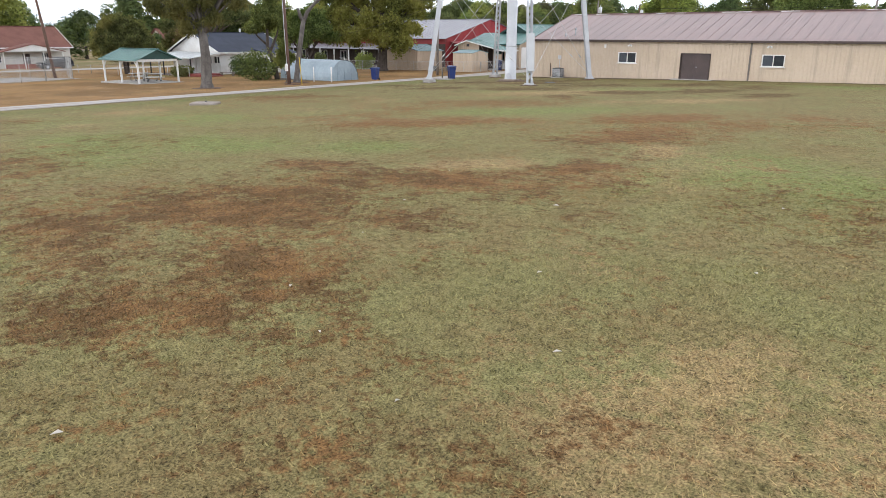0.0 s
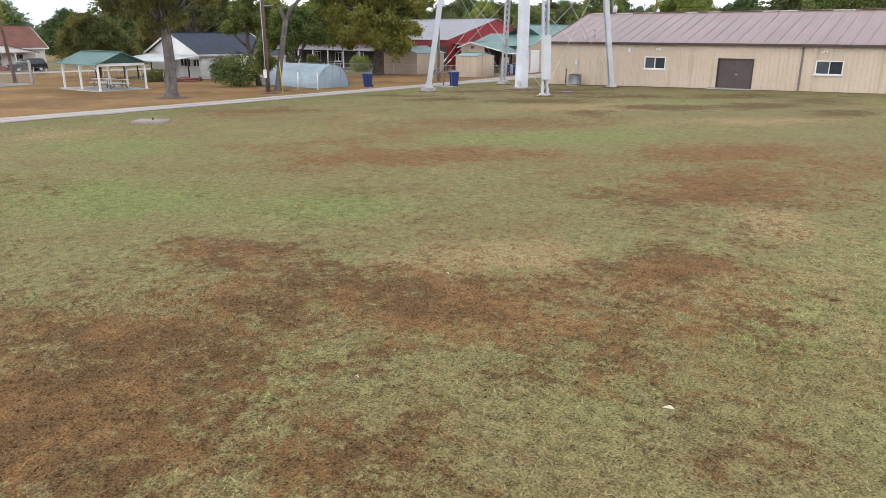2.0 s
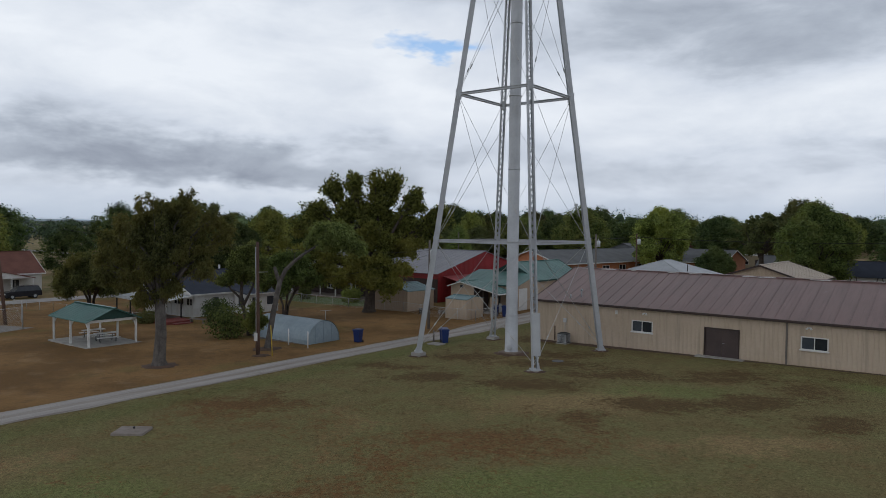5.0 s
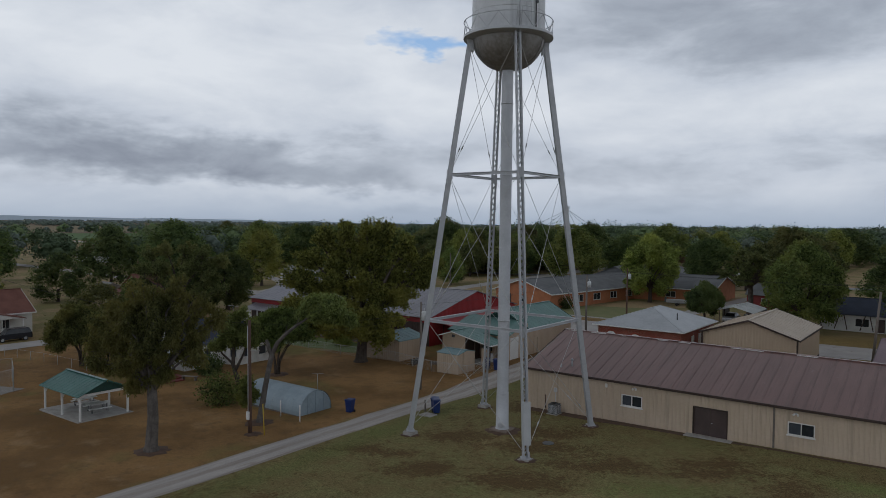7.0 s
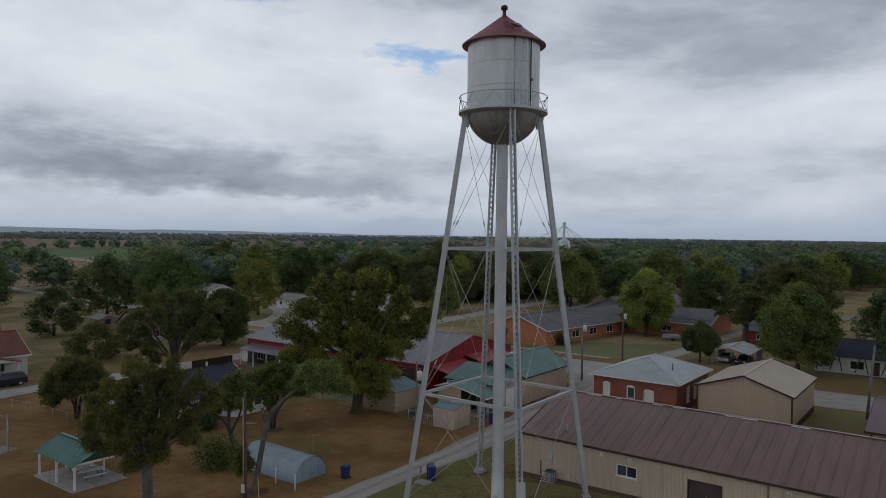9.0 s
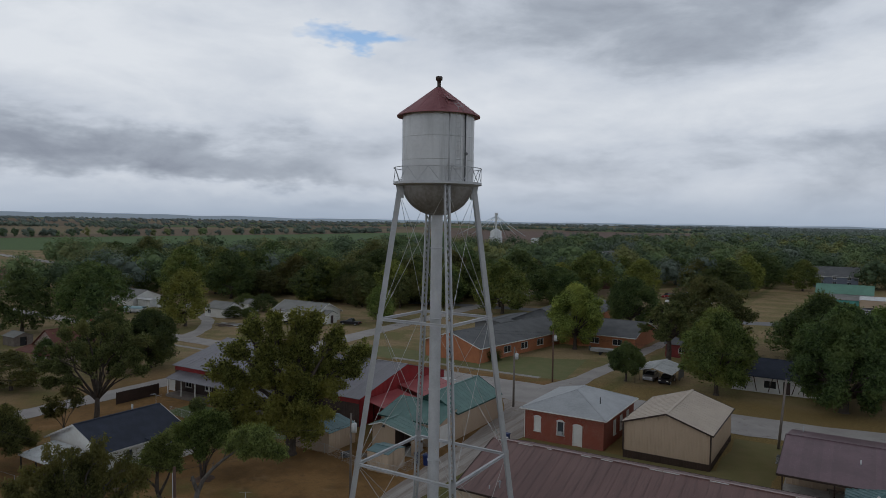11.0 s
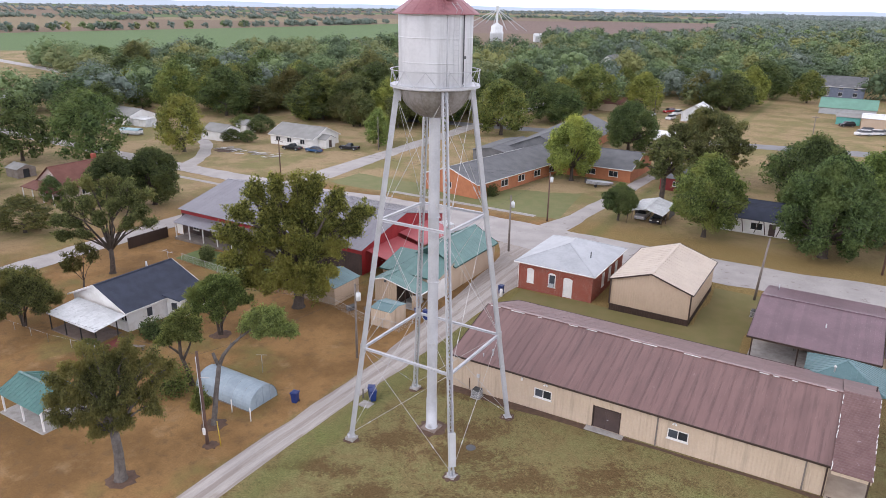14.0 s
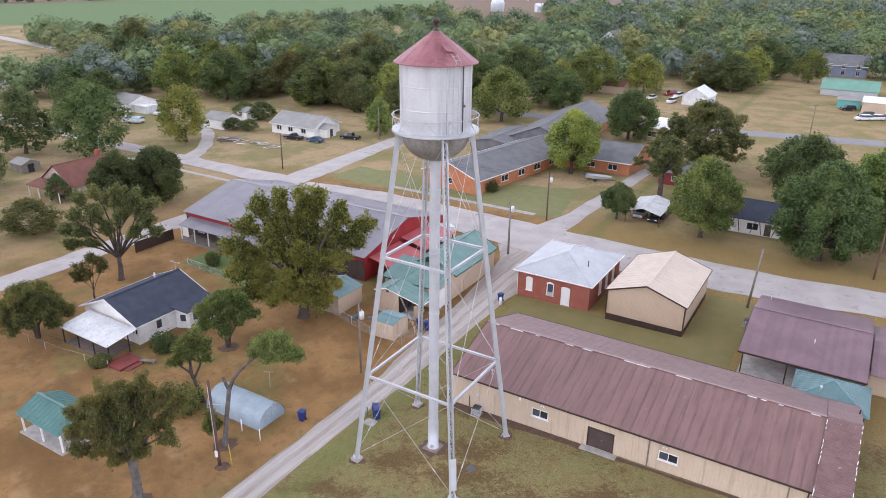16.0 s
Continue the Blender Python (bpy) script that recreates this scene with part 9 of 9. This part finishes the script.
# ---------- vehicles ----------
def car(x, y, turn, paint, label, kind="saloon", name="car"):
    t = thing(name, label, name, x, y, turn=turn)
    L, W = (5.4, 0.95) if kind == "pickup" else (4.7, 0.9)
    h = L / 2
    side = [(-h, 0.45), (-h + 0.05, 0.85), (-h + 0.9, 0.95), (h - 0.15, 0.92), (h, 0.6), (h, 0.35), (-h, 0.3)]
    if kind == "suv":
        side = [(-h, 0.45), (-h + 0.05, 0.95), (-h + 1.0, 1.05), (h - 0.05, 1.05), (h, 0.6), (h, 0.35), (-h, 0.3)]
    b = Build()
    rings = []
    for yy, k in ((-W, 0.94), (-W * 0.93, 1.0), (W * 0.93, 1.0), (W, 0.94)):
        rings.append([(px * k, yy, 0.62 + (pz - 0.62) * k) for px, pz in side])
    b.loft(rings, True, True)
    body = part("body", b, paint, t)
    if kind == "pickup":
        cab = [(-0.9, 0.93), (-0.35, 1.6), (0.65, 1.62), (0.95, 0.93)]
        b = Build()
        b.box(1.05, h - 0.1, -W + 0.12, W - 0.12, 0.9, 0.945)
        part("bed", b, M_BLACK, t)
    elif kind == "suv":
        cab = [(-1.2, 1.03), (-0.6, 1.68), (2.0, 1.70), (2.3, 1.03)]
    else:
        cab = [(-1.05, 0.92), (-0.35, 1.42), (1.05, 1.44), (1.8, 0.92)]
    b = Build()
    b.loft([[(px, -W * 0.9 + (0.18 if pz > 1.2 else 0), pz) for px, pz in cab], [(px, W * 0.9 - (0.18 if pz > 1.2 else 0), pz) for px, pz in cab]], True, True)
    part("windows", b, M_GLASS_DK, t)
    b = Build()
    z = max(p[1] for p in cab)
    b.box(cab[1][0] + 0.05, cab[2][0] - 0.05, -W * 0.72, W * 0.72, z - 0.03, z + 0.035, 0.03)
    part("roof", b, paint, t)
    for sx in (-h + 0.85, h - 0.95):
        for s in (-1, 1):
            w = part("wheel", Build().tube([(sx, s * (W - 0.2), 0.33), (sx, s * (W + 0.02), 0.33)], 0.33, 16), M_BLACK, t)
            part("rim", Build().tube([(sx, s * (W + 0.0), 0.33), (sx, s * (W + 0.035), 0.33)], 0.2, 12), M_GREYROOF, w)
    for s in (-1, 1):
        part("headlight", Build().box(-h - 0.01, -h + 0.08, s * 0.62 - 0.18, s * 0.62 + 0.18, 0.62, 0.78, 0.02), M_WHITE, t)
        part("tail_light", Build().box(h - 0.06, h + 0.01, s * 0.72 - 0.1, s * 0.72 + 0.1, 0.6, 0.85, 0.02), M_RED, t)
    return t


P_WHITE = plain("white_car_paint", (0.70, 0.70, 0.70), (0.66, 0.66, 0.66), 1, 0.25, 0, 3, bmp=0)
P_BLACK = plain("black_car_paint", (0.018, 0.02, 0.026), (0.014, 0.015, 0.02), 1, 0.22, 0, 3, bmp=0)
P_SILVER = plain("silver_car_paint", (0.42, 0.43, 0.45), (0.38, 0.39, 0.41), 1, 0.28, 0.4, 3, bmp=0)
P_BLUE = plain("blue_car_paint", (0.04, 0.10, 0.20), (0.03, 0.08, 0.17), 1, 0.25, 0, 3, bmp=0)
P_RED = plain("red_car_paint", (0.35, 0.02, 0.02), (0.3, 0.02, 0.02), 1, 0.25, 0, 3, bmp=0)
car(-77.4, -4.2, 90, P_BLACK, "black pickup truck parked on the verge", "suv", "truck")
car(-3.4, 75.6, 90, P_SILVER, "silver saloon car under a metal carport")
car(-0.5, 74.6, 90, P_BLACK, "black saloon car under a metal carport")
car(-86.8, 97.5, 10, P_BLACK, "black pickup truck parked beside the bungalow", "pickup", "truck")
car(-92.5, 90.2, 0, P_BLUE, "dark blue car parked beside the bungalow")
car(-99.5, 89.8, 5, P_BLACK, "flat dark trailer before the bungalow", "pickup", "trailer")
car(-171.0, 103.6, 20, P_SILVER, "silver car parked beside the cottage drive", "suv")
car(-156.5, 93.2, 100, P_WHITE, "white van parked on the drive", "suv")
car(-221, 124, 40, P_SILVER, "grey car parked under the yellowing tree")
for i, (x, y, p) in enumerate(((27, 199, P_WHITE), (30, 201.5, P_WHITE), (33, 204, P_SILVER), (27.5, 205, P_BLACK), (36, 206, P_WHITE), (22, 215, P_BLACK))):
    car(x, y, 30, p, "car parked in the far car park", "suv")
car(-33.5, 211.5, 60, P_RED, "red and white camper parked under the trees", "suv", "camper")
car(-30.0, 208.5, 80, P_WHITE, "white camper parked under the trees", "suv", "camper")
car(-29.0, 196, 80, P_WHITE, "white van parked on the dry yard", "suv")
car(-36.6, 199.5, 80, P_WHITE, "white car parked on the dry yard")


def box_trailer(x, y, turn):
    t = thing("box_trailer", "white enclosed trailer parked behind the teal shop", "trailer", x, y, turn=turn)
    part("body", Build().box(-3.2, 3.2, -1.2, 1.2, 0.6, 2.8, 0.12), M_WHITE, t)
    part("roof_rim", Build().box(-3.24, 3.24, -1.24, 1.24, 2.72, 2.86, 0.03), M_WHITE_METAL, t)
    part("skirt", Build().box(-3.1, 3.1, -1.15, 1.15, 0.45, 0.6, 0.02), M_DKGREY, t)
    for px in (-2.0, 0.6):
        part("window", Build().box(px, px + 0.9, -1.23, -1.18, 1.5, 2.2, 0.01), M_GLASS_DK, t)
    part("window", Build().box(3.18, 3.23, -0.4, 0.4, 1.5, 2.2, 0.01), M_GLASS_DK, t)
    part("door", Build().box(1.8, 2.5, -1.235, -1.19, 0.7, 2.4, 0.01), M_GREYBOX, t, "grey side door")
    for px in (-0.4, 0.5):
        for py in (-1.1, 1.1):
            part("wheel", Build().tube([(px, py - 0.1, 0.33), (px, py + 0.1, 0.33)], 0.33, 16), M_BLACK, t)
    part("hitch", Build().bar((-3.2, 0, 0.5), (-4.3, 0, 0.5), 0.1, 0.1), M_DKGREY, t)
    part("jack", Build().bar((-4.2, 0, 0.0), (-4.2, 0, 0.6), 0.07, 0.07), M_DKGREY, t)
    return t


box_trailer(-28.0, 44.6, 60)


def boat_trailer(x, y, turn):
    t = thing("boat", "silver open boat on a trailer beside the trees", "boat", x, y, turn=turn)
    rings = []
    for px, w, z0 in ((-2.7, 0.75, 0.55), (-1.0, 0.95, 0.5), (1.2, 0.85, 0.55), (2.4, 0.35, 0.8), (2.8, 0.05, 1.0)):
        rings.append([(px, -w, 1.15), (px, -w * 0.7, z0), (px, w * 0.7, z0), (px, w, 1.15), (px, w * 0.9, 1.1), (px, 0, 0.75), (px, -w * 0.9, 1.1)])
    part("hull", Build().loft(rings, True, True), M_GREYROOF, t)
    part("trailer_frame", Build().bar((-2.4, 0, 0.42), (3.6, 0, 0.42), 0.1, 0.1), M_DKGREY, t)
    for s in (-1, 1):
        part("wheel", Build().tube([(-0.6, s * 0.95, 0.3), (-0.6, s * 1.12, 0.3)], 0.3, 14), M_BLACK, t)
    part("motor", Build().box(-3.1, -2.7, -0.2, 0.2, 0.6, 1.5, 0.06), M_DKGREY, t)
    return t


boat_trailer(-17.6, 93.2, 10)


def carport():
    t = thing("carport", "open metal carport with an arched white ribbed roof", "carport", -1.9, 75.4)
    for s in (-1, 1):
        slope(t, (s * 3.1, -4.6 * s, 2.15), (s * 3.1, 4.6 * s, 2.15), (0, 4.6 * s, 2.95), (0, -4.6 * s, 2.95), M_WHITE_METAL, 0.6)
        for y in (-4.4, -1.5, 1.5, 4.4):
            part("post", Build().bar((s * 2.95, y, -0.2), (s * 2.95, y, 2.15), 0.07, 0.07), M_BROWN, t)
        part("side_sheet", Build().box(s * 3.0 - 0.015, s * 3.0 + 0.015, 0.5, 4.5, 0.3, 2.1), M_DKGREY, t)
    part("ridge_cap", Build().bar((0, -4.6, 2.99), (0, 4.6, 2.99), 0.3, 0.04), M_WHITE_METAL, t)
    return t


carport()


# ---------- old house across the street ----------
h, fr = shell("brown_roofed_cottage", "cream cottage with a brown shingle roof and a gabled porch", "house", -94.0, -84.0, -11.5, 1.2, 3.2, 2.9, "y", plain("cream_siding", (0.62, 0.60, 0.55), (0.54, 0.52, 0.47), 1.0), M_SHINGLE_RD, over=0.4, rake=0.4, trim=M_WHITE,
              holes={"E": [("window", 1.5, 2.6, 0.9, 2.2, LW), ("door", 5.6, 6.6, 0.1, 2.1, dict(mat=M_DOOR)), ("window", 8.4, 9.6, 0.9, 2.2, LW)]})
part("porch_roof", Build().slab([(7.4, -4.6, 2.5), (7.4, 0.0, 3.6), (4.9, 0.0, 3.7), (4.9, -4.6, 2.6)], 0.1), M_SHINGLE_RD, h)
part("porch_roof", Build().slab([(7.4, 0.0, 3.6), (7.4, 4.6, 2.5), (4.9, 4.6, 2.6), (4.9, 0.0, 3.7)], 0.1), M_SHINGLE_RD, h)
part("porch_gable", Build().poly([(7.25, -4.3, 2.5), (7.25, 4.3, 2.5), (7.25, 0, 3.5)]).poly([(7.2, 0, 3.5), (7.2, 4.3, 2.5), (7.2, -4.3, 2.5)]), M_WHITE, h)
for y in (-4.2, -1.4, 1.4, 4.2):
    part("porch_post", Build().bar((7.2, y, -0.2), (7.2, y, 2.5), 0.12, 0.12), M_WHITE, h)
part("porch_wall", Build().box(7.1, 7.25, -4.2, 4.2, -0.2, 0.7), M_BRICK, h)


# ---------- grain elevator on the skyline ----------
def grain_works():
    g = thing("grain_elevator", "white grain elevator with a slender leg tower and round bins", "grain elevator", *GRAIN, turn=36.5)
    part("leg_tower", Build().bar((0, 0, 0), (0, 0, 32.5), 1.9, 1.9), M_WHITE_METAL, g)
    part("head_house", Build().box(-1.7, 1.7, -1.7, 1.7, 32, 35, 0.3), M_WHITE_METAL, g)
    for x, y, r, h in ((9, -6, 7, 8), (21, -2, 7, 8), (33, 5, 6, 7), (-3, 8, 7, 9), (-12, -5, 6, 15), (-26, 0, 7, 8), (-40, 5, 7, 8)):
        b = Build()
        lathe(b, [(r, 0), (r, h), (r * 0.12, h + r * 0.55), (0.0, h + r * 0.57)], 24)
        part("grain_bin", b, M_WHITE_METAL, g, "round white grain bin")
        part("spout", Build().tube([(0, 0, 31.5), (x, y, h + r * 0.52)], 0.28, 6), M_WHITE_METAL, g)
    part("warehouse", Build().box(38, 70, -14, -2, 0, 6, 0.4), M_WHITE_METAL, g)
    part("warehouse_roof", Build().loft([[(x, -14.4, 6), (x, -8, 8.6), (x, -1.6, 6)] for x in (37.6, 70.4)], True, True), M_WHITE_METAL, g)
    return g


grain_works()


# ---------- small things of the town ----------
M_SCRAP = plain("weathered_scrap_wood", (0.40, 0.37, 0.33), (0.24, 0.21, 0.18), 1.5, 0.9, 0, 8, rand=0.4)
rnd = random.Random(44)
pile = thing("scrap_pile", "scattered heap of grey boards and scrap on the bare yard", "scrap", -106, 81)
for i in range(60):
    a, L, w = rnd.uniform(0, math.pi), rnd.uniform(0.8, 3.2), rnd.uniform(0.12, 0.5)
    x, y = rnd.uniform(-10, 10), rnd.gauss(0, 1.2)
    d = Vector((math.cos(a * 0.5), math.sin(a * 0.5), 0)) * L / 2
    z = 0.05 + rnd.random() * 0.28
    part("board", Build().bar(Vector((x, y, z)) - d, Vector((x, y, z + rnd.uniform(-0.04, 0.1))) + d, w, 0.06), M_SCRAP if i % 4 else M_WHITE_METAL, pile)
soil_disc(-113.5, 80.5, 3.2, "dark bare soil heap beside the scrap", 71)


def pontoon(x, y, turn):
    t = thing("pontoon_boat", "pale blue covered pontoon boat on a trailer", "boat", x, y, turn=turn)
    part("canopy", Build().loft([[(-3.2 + 6.4 * i / 8, 1.15 * math.cos(math.pi * j / 8), 1.5 + 0.55 * math.sin(math.pi * j / 8)) for j in range(9)] for i in range(9)], closed=False, smooth=True).loft([[(-3.2 + 6.4 * i / 8, 1.12 * math.cos(math.pi * (8 - j) / 8), 1.46 + 0.55 * math.sin(math.pi * j / 8)) for j in range(9)] for i in range(9)], closed=False), plain("blue_canvas", (0.36, 0.52, 0.55), (0.28, 0.42, 0.47), 1.0, 0.6), t)
    part("side_panel", Build().box(-3.1, 3.1, -1.1, 1.1, 0.75, 1.5, 0.1), M_WHITE_METAL, t)
    for s_ in (-1, 1):
        part("float", Build().tube([(-3.2, s_ * 0.8, 0.55), (2.8, s_ * 0.8, 0.55), (3.4, s_ * 0.8, 0.7)], [0.28, 0.28, 0.05], 10), M_GREYROOF, t)
        part("wheel", Build().tube([(-0.5, s_ * 1.05, 0.3), (-0.5, s_ * 1.22, 0.3)], 0.3, 14), M_BLACK, t)
    part("trailer_frame", Build().bar((-3.0, 0, 0.32), (4.2, 0, 0.32), 0.12, 0.1), M_DKGREY, t)
    return t


pontoon(-152.5, 80.6, 15)
post("antenna_post", -20.4, -0.3, 2.0, 0.03, M_ROD, "thin metal post with a short crossbar behind the hut")
solo("crossbar", Build().bar((-0.55, -0.2, 0), (0.55, 0.2, 0.12), 0.03, 0.03), M_ROD, "thin metal crossbar on a post", "crossbar", -20.4, -0.3, ground_z(-20.4, -0.3) + 1.98)
ts = thing("bench", "weathered timber bench beside the red deck", "bench", -36.0, -3.6, turn=25)
part("seat", Build().box(-0.9, 0.9, -0.22, 0.22, 0.40, 0.46, 0.01), M_WOODGREY, ts)
for q in (-0.7, 0.7):
    part("leg", Build().box(q - 0.05, q + 0.05, -0.2, 0.2, -0.1, 0.40), M_WOODGREY, ts)
